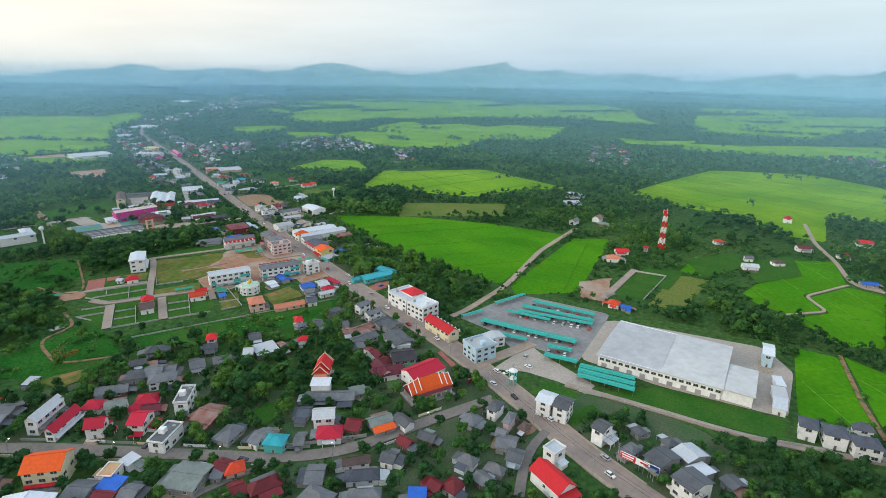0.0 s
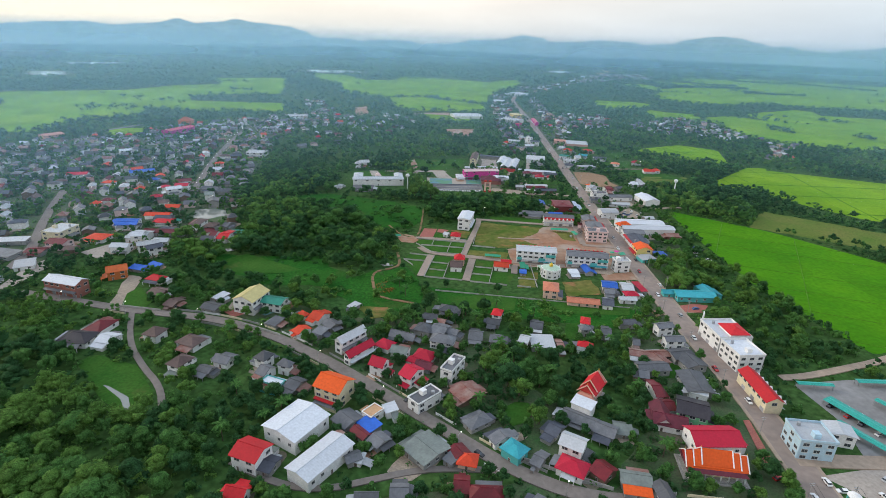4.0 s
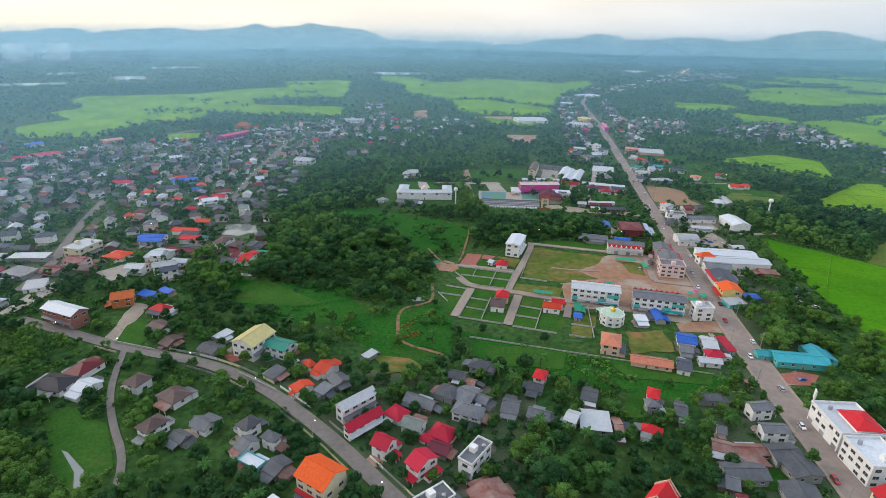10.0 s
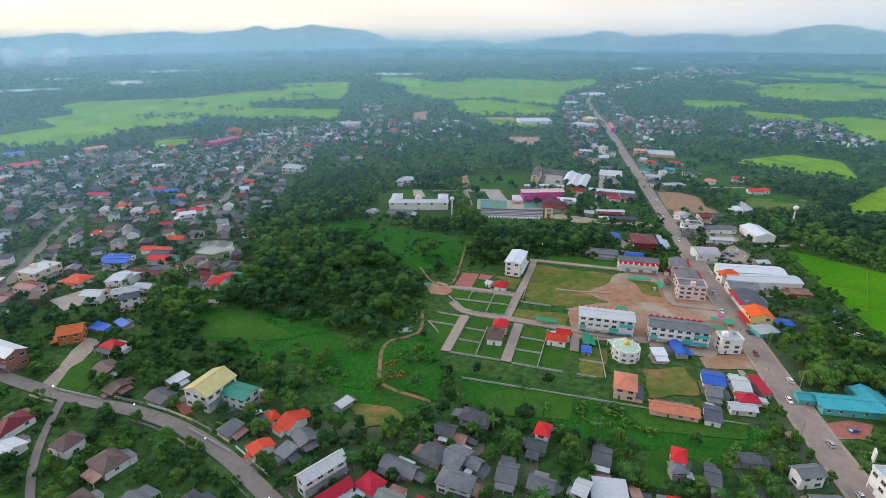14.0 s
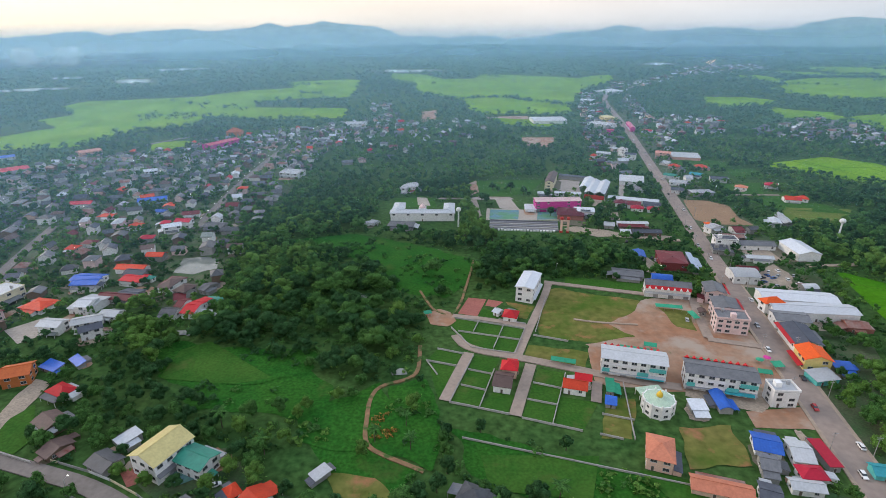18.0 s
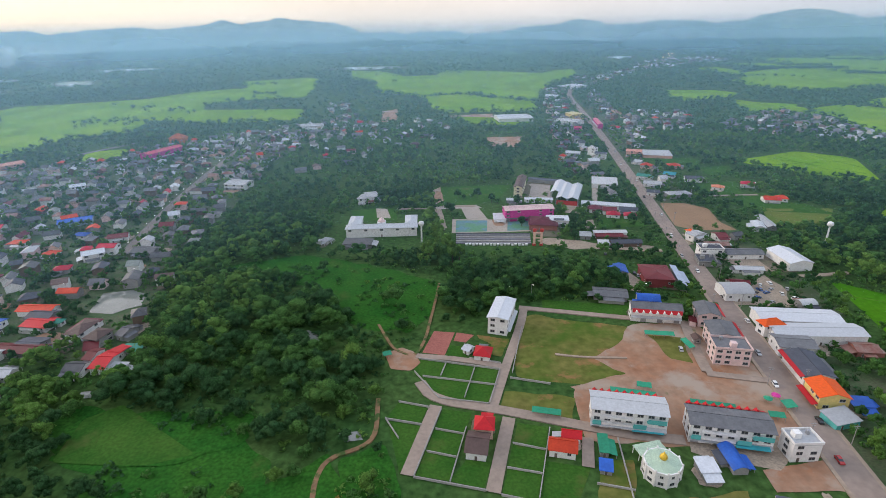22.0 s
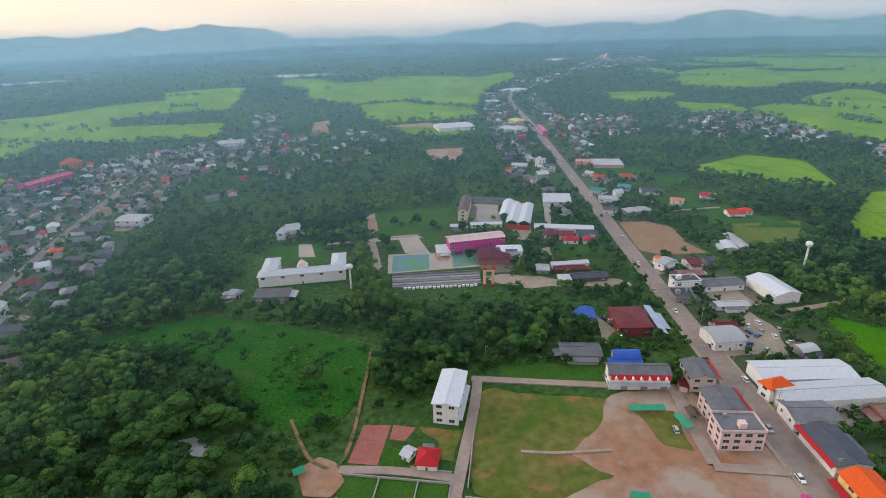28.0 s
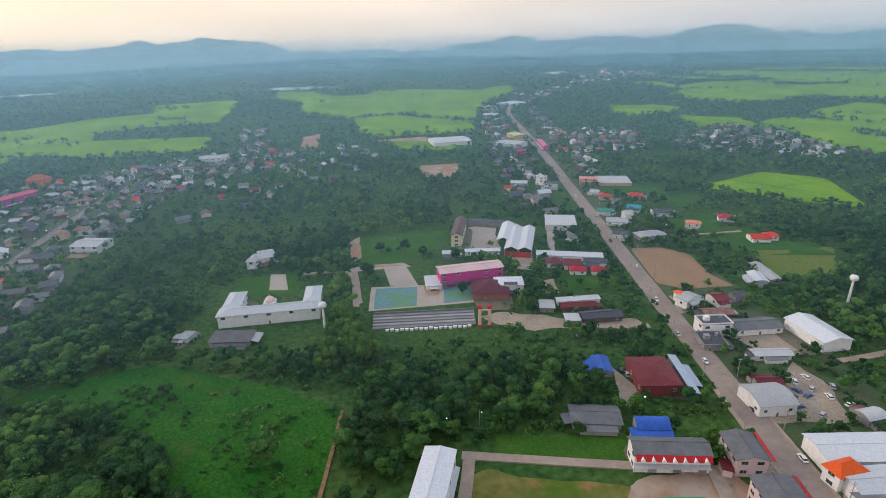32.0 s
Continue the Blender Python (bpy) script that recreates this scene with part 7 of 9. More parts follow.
def grandstand():
    root = thing("grandstand", pose(61.5, 494.5, 0, 0, 0, -4.5), "stepped grey concrete grandstand beside the sports courts", "grandstand")
    w = 56
    for k in range(5):
        part("tier", Shape().box(-w / 2, -8 + 2.3 * k, -0.2, w / 2, -8 + 2.3 * (k + 1) - 0.05, 0.9 + 0.62 * k).mesh("tier", CONCRETE if k % 2 else surface("dark_seating", (0.24, 0.24, 0.26), (0.18, 0.18, 0.20), scale=0.6)), root)
    part("back_wall", Shape().box(-w / 2, 3.55, -0.2, w / 2, 4.0, 4.4).mesh("back_wall", surface("dark_wall", (0.20, 0.20, 0.22), (0.14, 0.14, 0.16), scale=0.6)), root)
    crate = Shape().box(-0.9, -0.6, -0.1, 0.9, 0.6, 1.1).box(-1.0, -0.7, 1.1, 1.0, 0.7, 1.22).mesh("bench_block", WHITE)
    for k in range(18):
        part("bench_block", crate, root, m=pose(-w / 2 + 8 + 2.6 * k, -10.2 + 0.5 * math.sin(k * 2.3), 0, 0, 0, 4 * math.sin(k * 1.7)))
    TAKEN.append([(30, 478), (92, 478), (96, 508), (30, 512)])


grandstand()


def gate_tower():
    root = thing("gate", pose(93, 482, 0, 0, 0, -6), "tall gate of two pale columns with red drums", "gate")
    for s in (-1, 1):
        part("column", Shape().box(s * 2.6 - 0.8, -0.8, -0.2, s * 2.6 + 0.8, 0.8, 11).mesh("column", wall_mat("peach")), root)
        part("drum", Shape().ring(s * 2.6, 0, [(11, 1.3), (12.6, 1.4), (13.2, 0.5)], 10).mesh("drum", wall_mat("redwall")), root)
        part("base", Shape().box(s * 2.6 - 1.2, -1.2, -0.2, s * 2.6 + 1.2, 1.2, 1.4).mesh("base", wall_mat("redwall")), root)
    for z in (5.5, 9.4):
        part("beam", Shape().box(-2.6, -0.35, z, 2.6, 0.35, z + 0.8).mesh("beam", wall_mat("peach")), root)


gate_tower()


def water_tower(x, y, h):
    root = thing("water_tower", pose(x, y, 0), "slender white water tower with a round tank", "water tower")
    part("column", Shape().ring(0, 0, [(-0.2, 0.75), (h, 0.55)], 10).mesh("column", WHITE), root)
    part("tank", Shape().ring(0, 0, [(h - 0.2, 0.6), (h + 0.8, 1.9), (h + 2.0, 2.2), (h + 3.2, 1.7), (h + 3.7, 0.4)], 12).mesh("tank", WHITE, smooth=True), root)


water_tower(7.6, 494.1, 13)
water_tower(300, 470, 14)


def teal_gate():
    root = thing("shrine_gate", pose(139.5, 56.5, 0, 0, 0, 10), "narrow teal and white shrine tower beside the main road", "shrine")
    for s in (-1, 1):
        for t in (-1, 1):
            part("post", Shape().box(s * 1.3 - 0.25, t * 1.3 - 0.25, -0.2, s * 1.3 + 0.25, t * 1.3 + 0.25, 8.5).mesh("post", wall_mat("tealwall")), root)
    for z, r in ((4.2, 2.1), (8.5, 2.4)):
        part("roof", Shape().ring(0, 0, [(z, r), (z + 0.3, r), (z + 1.5, 0.5)], 8).mesh("roof", WHITE), root)


teal_gate()

# red strip roofs on the shop fronts, with small gables
def dormers(root, count, step, x0, y, z, mat, wide=1.1, tall=1.5, turn=0):
    me = Shape().add([(-wide, 0, 0), (wide, 0, 0), (0, 0, tall), (-wide, 1.8, 0.2), (wide, 1.8, 0.2), (0, 1.8, tall)], [(0, 1, 2), (1, 4, 5, 2), (4, 3, 5), (3, 0, 2, 5), (0, 3, 4, 1)]).mesh("dormer", mat)
    for k in range(count):
        part("dormer", me, root, m=pose(x0 + step * k, y, z, 0, 0, turn))


flank(SHOP_B, -4.9, 8.2, 25.6, 1.7, RED, label="bright red tiled strip roof", tilt=1.5)
dormers(SHOP_B, 7, 3.55, -10.6, -6.7, 6.5, WHITE, 1.0, 1.4)
flank(SHOP_C, -5.9, 8.0, 14.4, 1.7, RED, tilt=0.9)
flank(SHOP_D, -6.9, 9.2, 15.2, 1.8, RED, tilt=0.9)
dormers(SHOP_R, 7, 3.6, -10.8, -5.6, 5.4, WHITE, 1.0, 1.4)
flank(SLATE_HALL, 6.9, 6.2, 21.4, 2.0, RED, label="red sheet strip roof along the eaves", tilt=0.5)
flank(ORANGE_HALL, 6.4, 3.6, 13.2, 2.4, RED, label="red sheet strip roof above the shop front", tilt=0.6)
flank(ORANGE_HOUSE, -6.0, 3.4, 12.4, 1.6, RED, label="red strip roof over the ground floor", tilt=0.4)
for row_, half, di in ((ROW_A, 14.2, 5.6), (ROW_B, 14.5, 5.7)):
    flank(row_, di + 0.6, 9.2, 2 * half, 1.8, RED, label="red tiled strip roof towards the yard", tilt=0.9)
    dormers(row_, 9, half * 2 / 9.4, -half + 1.6, di + 2.6, 8.2, RED, 1.1, 1.3, 180)
    for z in (3.1, 6.1):
        part("gallery", Shape().box(-half + 4, -di - 1.5, z, 1.5, -di, z + 0.15).box(-half + 4, -di - 1.5, z + 0.15, 1.5, -di - 1.38, z + 1.0).mesh("gallery", wall_mat("white")), row_)
    for x0, x1, z in ((half - 7.5, half - 0.5, 5.9), (half - 12.5, half - 7.7, 3.0), (-half + 0.4, -half + 3.6, 3.0)):
        part("balcony_screen", Shape().box(x0, -di - 1.7, z, x1, -di, z + 0.15).box(x0, -di - 1.7, z + 0.15, x1, -di - 1.58, z + 2.0).mesh("balcony_screen", wall_mat("tealwall")), row_, "teal balcony screen")
    flank(row_, -di, 2.9, 12, 2.6, roof_mat("teal"), label="teal sheet awning", tilt=0.5).location.x = half - 7


def shrine_hall():
    root = thing("shrine_hall", pose(71.8, 127.6, 0, 0, 0, 47), "tall narrow temple hall with stacked red tiled roofs and cream gables", "temple hall")
    cream, tile = wall_mat("peach"), roof_mat("red")
    part("wall", Shape().box(-6.4, -3.2, -0.3, 6.4, 3.2, 7.2).mesh("wall", cream), root)
    part("plinth", Shape().box(-9.6, -4.2, -0.3, 7.2, 4.2, 0.9).mesh("plinth", CONCRETE), root)
    for a, b, ze, zr, x in ((6.9, 4.0, 6.9, 10.8, 0.0), (4.4, 3.7, 7.8, 11.9, 0.6)):
        sh, _ = roof_shape("gable", 2 * a, 2 * b, ze, zr - ze, 0.3)
        part("roof", sh.mesh("roof", tile), root, m=pose(x, 0, 0))
        for s in (-1, 1):
            for t in (-1, 1):
                part("gable_trim", Shape().beam((x + s * (a + 0.35), t * (b + 0.4), ze - 0.25), (x + s * (a + 0.35), 0, zr + 0.3), 0.36).mesh("gable_trim", cream), root)
            part("gable", Shape().add([(x + s * (a - 0.1), -b, ze), (x + s * (a - 0.1), b, ze), (x + s * (a - 0.1), 0, zr - 0.15)], [(0, 1, 2) if s > 0 else (2, 1, 0)]).mesh("gable", wall_mat("redwall")), root)
            part("finial", Shape().ring(x + s * (a + 0.35), 0, [(zr, 0.2), (zr + 0.8, 0.1), (zr + 1.5, 0.02)], 6).mesh("finial", GOLD), root)
    for z, r, d in ((3.2, 4.6, 3.0), (5.4, 3.9, 1.6)):
        part("tier_roof", Shape().add([(-6.4 - d, -r, z), (-6.4, -r, z), (-6.4, r, z), (-6.4 - d, r, z), (-6.3 - d * 0.4, -r * 0.7, z + 1.1), (-6.3, -r * 0.7, z + 1.1), (-6.3, r * 0.7, z + 1.1), (-6.3 - d * 0.4, r * 0.7, z + 1.1)],
                                      [(3, 2, 1, 0), (4, 5, 6, 7), (0, 1, 5, 4), (1, 2, 6, 5), (2, 3, 7, 6), (3, 0, 4, 7)]).mesh("tier_roof", roof_mat("salmon")), root)
    for y in (-3.4, -1.2, 1.2, 3.4):
        part("column", Shape().ring(-8.6, y, [(0.9, 0.22), (3.3, 0.2)], 8).mesh("column", WHITE), root)
    for s in (-1, 1):
        for x in (-4, -1, 2, 5):
            part("window", WIN, root, m=pose(x, s * 3.2, 4.2, 0, 0, 0 if s > 0 else 180))
    TAKEN.append([(61, 124), (67, 118), (82, 133), (76, 139)])


shrine_hall()


def parasol(x, y, mat, label):
    root = thing("parasol", pose(x, y, 0), label, "parasol")
    part("pole", Shape().ring(0, 0, [(-0.1, 0.05), (2.6, 0.04)], 6).mesh("pole", STEEL), root)
    part("canopy", Shape().ring(0, 0, [(2.1, 1.9), (2.2, 1.85), (2.75, 0.1)], 8).mesh("canopy", mat), root)


parasol(160.4, 302.0, wall_mat("pinkwall"), "bright pink parasol over a roadside stall")
parasol(155.9, 300.1, roof_mat("green"), "green parasol over a roadside stall")
green_stall(162.1, 298.3, 161.9, 293.1, 4.5)


# ---- lean-tos, carports and kitchens built on to the houses ----
rx = random.Random(77)


def lean_to(row, side):
    root, x, y, rot, w, d, h, roof, wall, own = row
    long_side = side in (0, 2)
    out = rx.uniform(2.6, 4.4)
    ln = (w if long_side else d) * rx.uniform(0.5, 0.92)
    shift = ((w if long_side else d) - ln) / 2 * rx.uniform(-1, 1)
    edge = (d if long_side else w) / 2 - 0.5
    turn = pose(0, 0, 0, 0, 0, 90 * side)
    c, s_ = math.cos(radians(rot + 90 * side)), math.sin(radians(rot + 90 * side))
    spots = [(x + c * u - s_ * v, y + s_ * u + c * v) for u, v in ((shift, -edge - out * 0.5), (shift - ln / 2, -edge - out), (shift + ln / 2, -edge - out), (shift, -edge - out), (shift - ln / 2, -edge - 1.9), (shift + ln / 2, -edge - 1.9))]
    px, py = np.array([p[0] for p in spots]), np.array([p[1] for p in spots])
    if not free_of(px, py, TAKEN[:own] + TAKEN[own + 1:]).all():
        return False
    z1, z0 = h * 0.86, h * 0.86 - out * 0.2
    sh = Shape()
    a, b = shift - ln / 2, shift + ln / 2
    sh.add([(a, -edge - out, z0), (b, -edge - out, z0), (b, -edge, z1), (a, -edge, z1), (a, -edge - out, z0 - 0.1), (b, -edge - out, z0 - 0.1), (b, -edge, z1 - 0.1), (a, -edge, z1 - 0.1)],
           [(0, 1, 2, 3), (7, 6, 5, 4), (1, 0, 4, 5), (2, 1, 5, 6), (3, 2, 6, 7), (0, 3, 7, 4)], 0)
    if rx.random() < 0.6:
        sh.box(a + 0.3, -edge - out + 0.4, -0.2, b - 0.3, -edge, z0 - 0.12, 1)
    else:
        for u in (a + 0.25, (a + b) / 2, b - 0.25):
            sh.box(u - 0.08, -edge - out + 0.2, -0.2, u + 0.08, -edge - out + 0.36, z0 - 0.08, 1)
    key = roof if rx.random() < 0.3 and roof not in ("yellow", "orange") else rx.choice(("grey", "grey", "dark", "palegrey", "rust", "slate", "greygreen"))
    part("lean_to", sh.mesh("lean_to", roof_mat(key), wall_mat(wall)), root, m=turn)
    TAKEN.append([spots[1], spots[2], spots[5], spots[4]])
    return True


for row in EXTEND:
    if row[2] > 760:
        continue
    tries = [0, 1, 2, 3]
    rx.shuffle(tries)
    done = 0
    for side in tries:
        if done < 2 and rx.random() < (0.95 if row[2] < 300 else 0.6):
            done += lean_to(row, side)

# ---- trees ----
def card_cloud(rng, count, lobes, size, core=1):
    """Leaf clumps: small bent cards set over several lobes of a crown. Returns corner points and faces."""
    vs, qs = [], []
    for _ in range(count):
        cx, cy, cz, r = lobes[rng.randrange(len(lobes))]
        while True:
            d = Vector((rng.uniform(-1, 1), rng.uniform(-1, 1), rng.uniform(-0.75, 1)))
            if 0.05 < d.length < 1:
                break
        d.normalize()
        p = Vector((cx, cy, cz)) + d * r * rng.uniform(0.8, 1.2)
        nrm = (d + Vector((rng.uniform(-.3, .3), rng.uniform(-.3, .3), rng.uniform(0, .6)))).normalized()
        t = nrm.orthogonal().normalized()
        t.rotate(Matrix.Rotation(rng.uniform(0, 6.28), 3, nrm))
        u = nrm.cross(t)
        s1, s2 = size * rng.uniform(0.6, 1.25), size * rng.uniform(0.45, 0.9)
        k = len(vs)
        vs += [p - t * s1 * 0.5, p - u * s2 * 0.5 - nrm * 0.12 * s1, p + t * s1 * 0.5, p + u * s2 * 0.5 + nrm * 0.1 * s1]
        qs.append((k, k + 1, k + 2, k + 3))
    # a rounded, uneven leafy body in every lobe, so that the crown is dense inside
    seg, rings = (8, (-0.62, 0.1, 0.68)) if core == 1 else (6, (-0.45, 0.5))
    for cx, cy, cz, r in (lobes[-core:] if core > 1 else lobes) if core else ():
        k = len(vs)
        a = rng.uniform(0, 1.5)
        rr = r * 0.8
        for n_, z in enumerate(rings):
            q = math.sqrt(1 - z * z)
            for j in range(seg):
                b = a + 6.2832 * (j + 0.5 * n_) / seg
                f = rr * rng.uniform(0.66, 1.26)
                vs.append(Vector((cx + f * q * math.cos(b), cy + f * q * math.sin(b), cz + f * z)))
        vs.append(Vector((cx + rng.uniform(-.2, .2) * rr, cy + rng.uniform(-.2, .2) * rr, cz + rr * rng.uniform(0.9, 1.1))))
        top = k + seg * len(rings)
        for n_ in range(len(rings) - 1):
            for j in range(seg):
                i = (j + 1) % seg
                qs.append((k + n_ * seg + j, k + n_ * seg + i, k + (n_ + 1) * seg + i, k + (n_ + 1) * seg + j))
        last = k + (len(rings) - 1) * seg
        for j in range(0, seg, 2):
            qs.append((last + j, last + j + 1, last + (j + 2) % seg, top))
    return np.array([tuple(v) for v in vs]), np.array(qs)


def crown_lobes(rng, height, spread, tall, fine=True):
    lobes = []
    n = rng.randint(6, 9) if fine else rng.randint(5, 7)
    for i in range(n):
        a = 6.28 * i / n + rng.uniform(-.5, .5)
        rr = spread * rng.uniform(0.35, 0.62)
        lobes.append((rr * math.cos(a), rr * math.sin(a), height * rng.uniform(0.42, 0.78), spread * rng.uniform(0.24, 0.50)))
    for _ in range(2 if fine else 1):
        lobes.append((rng.uniform(-.3, .3) * spread, rng.uniform(-.3, .3) * spread, height * (0.86 if tall else 0.78), spread * rng.uniform(0.34, 0.5)))
    if tall:
        lobes.append((0, 0, height * 0.62, spread * 0.55))
    return lobes


def trunk_mesh(rng, height, lobes, name="trunk"):
    sh = Shape()
    sh.ring(0, 0, [(-0.3, 0.26), (height * 0.25, 0.2), (height * 0.5, 0.14)], 7)
    for cx, cy, cz, r in lobes[:5]:
        a, b = Vector((0, 0, height * rng.uniform(0.28, 0.45))), Vector((cx * 0.8, cy * 0.8, cz))
        turn = (b - a).to_track_quat("Z", "Y").to_matrix().to_4x4()
        sh.ring(0, 0, [(0, 0.11), ((b - a).length, 0.04)], 5, m=Matrix.Translation(a) @ turn)
    return sh.mesh(name, BARK)


rng_tree = random.Random(5)
FINE, COARSE = [], []
for k in range(6):
    hgt, spr = rng_tree.uniform(7.0, 10.5), rng_tree.uniform(3.8, 5.0)
    lobes = crown_lobes(rng_tree, hgt, spr, k % 2 == 0)
    v, q = card_cloud(rng_tree, 620, lobes, 0.5)
    FINE.append((trunk_mesh(rng_tree, hgt, lobes), v, q))
for k in range(8):
    hgt, spr = rng_tree.uniform(7.0, 10.5), rng_tree.uniform(3.8, 5.2)
    lobes = crown_lobes(rng_tree, hgt, spr, k % 2 == 0)
    COARSE.append(card_cloud(rng_tree, 330, lobes, 0.78))
MIDSHAPE = []
for k in range(8):
    hgt, spr = rng_tree.uniform(7.0, 10.5), rng_tree.uniform(4.0, 5.4)
    lobes = crown_lobes(rng_tree, hgt, spr, k % 2 == 0, False)
    MIDSHAPE.append(card_cloud(rng_tree, 26, lobes, 1.2, 5))
FARSHAPE = []
for k in range(5):
    hgt, spr = rng_tree.uniform(7, 10), rng_tree.uniform(4.5, 6.5)
    v, q = card_cloud(rng_tree, 15, crown_lobes(rng_tree, hgt, spr, False, False), 4.2, 0)
    FARSHAPE.append((v, q))
BUSH = []
for k in range(4):
    v, q = card_cloud(rng_tree, 18, [(0, 0, 0.7, 0.9), (0.9, 0.3, 0.6, 0.8), (-0.6, 0.8, 0.5, 0.8), (-0.3, -0.9, 0.6, 0.8)], 1.25, 0)
    BUSH.append((v, q))


def planted(name, label, category, protos, px, py, sc, rng, mats, kind="stuff", pale=None):
    """Many plants in one mesh."""
    vs, qs, ss = [], [], []
    base = 0
    for i in range(len(px)):
        v, q = protos[rng.integers(len(protos))]
        a = rng.uniform(0, 6.28)
        ca, sa = math.cos(a), math.sin(a)
        w = v * np.array([sc[i] * rng.uniform(.85, 1.2), sc[i] * rng.uniform(.85, 1.2), min(sc[i], 0.55 + 0.42 * sc[i])])
        out = np.empty_like(w)
        out[:, 0] = w[:, 0] * ca - w[:, 1] * sa + px[i]
        out[:, 1] = w[:, 0] * sa + w[:, 1] * ca + py[i]
        out[:, 2] = w[:, 2]
        vs.append(out)
        qs.append(q + base)
        base += len(v)
        tone = (0.75 if pale is not None and pale[i] else 0.0) + noise.noise((px[i] * 0.012, py[i] * 0.012, 7)) + rng.uniform(-0.55, 0.55)
        ss.append(np.full(len(q), 0 if tone < 0.02 else 1 if tone < 0.45 else 2))
    me = quads_mesh(name, np.concatenate(vs), np.concatenate(qs), mats, np.minimum(np.concatenate(ss), len(mats) - 1))
    me.polygons.foreach_set("use_smooth", np.ones(len(me.polygons), dtype=bool))
    return tagged(new(name, me), label, category, kind=kind)


def near_path(px, py):
    """Distance in plan to the flight line, taken as two straight legs."""
    best = np.full(len(px), 1e9)
    for (x0, y0), (x1, y1) in (((-54, -92), (0, 0)), ((0, 0), (38, 236))):
        dx, dy = x1 - x0, y1 - y0
        t = np.clip(((px - x0) * dx + (py - y0) * dy) / (dx * dx + dy * dy), 0, 1)
        best = np.minimum(best, np.hypot(px - x0 - t * dx, py - y0 - t * dy))
    return best


rng_np = np.random.default_rng(11)


def scatter(x0, x1, y0, y1, step):
    gx, gy = np.meshgrid(np.arange(x0, x1, step), np.arange(y0, y1, step))
    gx = gx.ravel() + rng_np.uniform(-.48, .48, gx.size) * step
    gy = gy.ravel() + rng_np.uniform(-.48, .48, gy.size) * step
    return gx, gy


def seen(px, py):
    """Within the wedge of the valley that the flight looks over."""
    az = np.degrees(np.arctan2(px + 45, py + 130))
    return (az > -56) & (az < 92) & ((px > 0) | (py > 20))


def field_noise(px, py, s, seed):
    return np.array([noise.noise((x * s, y * s, seed)) for x, y in zip(px, py)])


# filler houses of the villages
def village(outline, step, keep, label_town):
    xs, ys = np.array([p[0] for p in outline]), np.array([p[1] for p in outline])
    gx, gy = scatter(xs.min(), xs.max(), ys.min(), ys.max(), step)
    ok = inside(outline, gx, gy)
    for ox, oy in ((0, 0), (6, 4), (-6, 4), (6, -4), (-6, -4)):
        ok &= free_of(gx + ox, gy + oy, TAKEN)
    gx, gy = gx[ok], gy[ok]
    pick = rng_np.uniform(0, 1, len(gx)) < keep
    for x, y in zip(gx[pick], gy[pick]):
        if any((x - hx) ** 2 + (y - hy) ** 2 < (hr + 7.5) ** 2 for hx, hy, hr in HOUSES):
            continue
        FILL.append((x, y))
        HOUSES.append((x, y, 6.5))


FILL = []
WEST_TOWN = [(-532, 628), (-496, 733), (-358, 881), (-183, 1055), (-146, 954), (-180, 750), (-163, 565), (-162, 465), (-138, 348), (-232, 345), (-252, 290), (-330, 330), (-420, 460)]
village([(-532, 628), (-496, 733), (-358, 881), (-183, 1055), (-146, 954), (-180, 750), (-163, 565), (-162, 465), (-138, 348), (-232, 345), (-252, 290), (-330, 330), (-420, 460)], 11.5, 0.8, "town")
village([(389, 1135), (483, 1105), (420, 946), (351, 919), (321, 951)], 15, 0.8, "hamlet")
village([(467, 957), (600, 1066), (693, 1109), (686, 1038), (659, 926), (665, 829), (644, 807), (576, 834), (540, 887), (477, 883)], 15, 0.72, "hamlet")
village([(-202, 1329), (-162, 1315), (-104, 1073), (-54, 1011), (-61, 911), (-134, 913), (-174, 959), (-159, 1089)], 14, 0.75, "hamlet")
village([(646, 785), (677, 761), (598, 666), (555, 666)], 15, 0.8, "hamlet")
village([(464, 1840), (563, 1901), (737, 2127), (719, 2022), (457, 1609), (394, 1575)], 19, 0.85, "hamlet")
village([(843, 2418), (1093, 2729), (1325, 2860), (1549, 2886), (1337, 2553), (969, 2263), (737, 2068)], 28, 0.75, "hamlet")
village([(306, 1541), (378, 1568), (315, 1330), (288, 1391)], 24, 0.9, "hamlet")
village([(1282, 163), (1293, 59), (1204, 47), (1194, 121)], 17, 0.7, "hamlet")
village([(180, 560), (240, 860), (330, 1380), (420, 1600), (300, 1460), (215, 1040), (165, 700)], 14, 0.72, "roadside")
village([(240, 600), (300, 900), (380, 1400), (430, 1500), (345, 1000), (275, 640)], 14, 0.68, "roadside")
village([(-150, 700), (-60, 760), (40, 900), (60, 1100), (-120, 1100), (-180, 900)], 24, 0.35, "hamlet")
village([(42, 106), (123, 64), (85, 10), (30, 30), (-3, 82)], 12, 0.6, "town")
village([(-66, 222), (27, 180), (34, 113), (-3, 82), (-69, 136)], 13, 0.4, "town")
village([(95, 230), (140, 225), (135, 60), (105, 70), (100, 150)], 12, 0.5, "town")
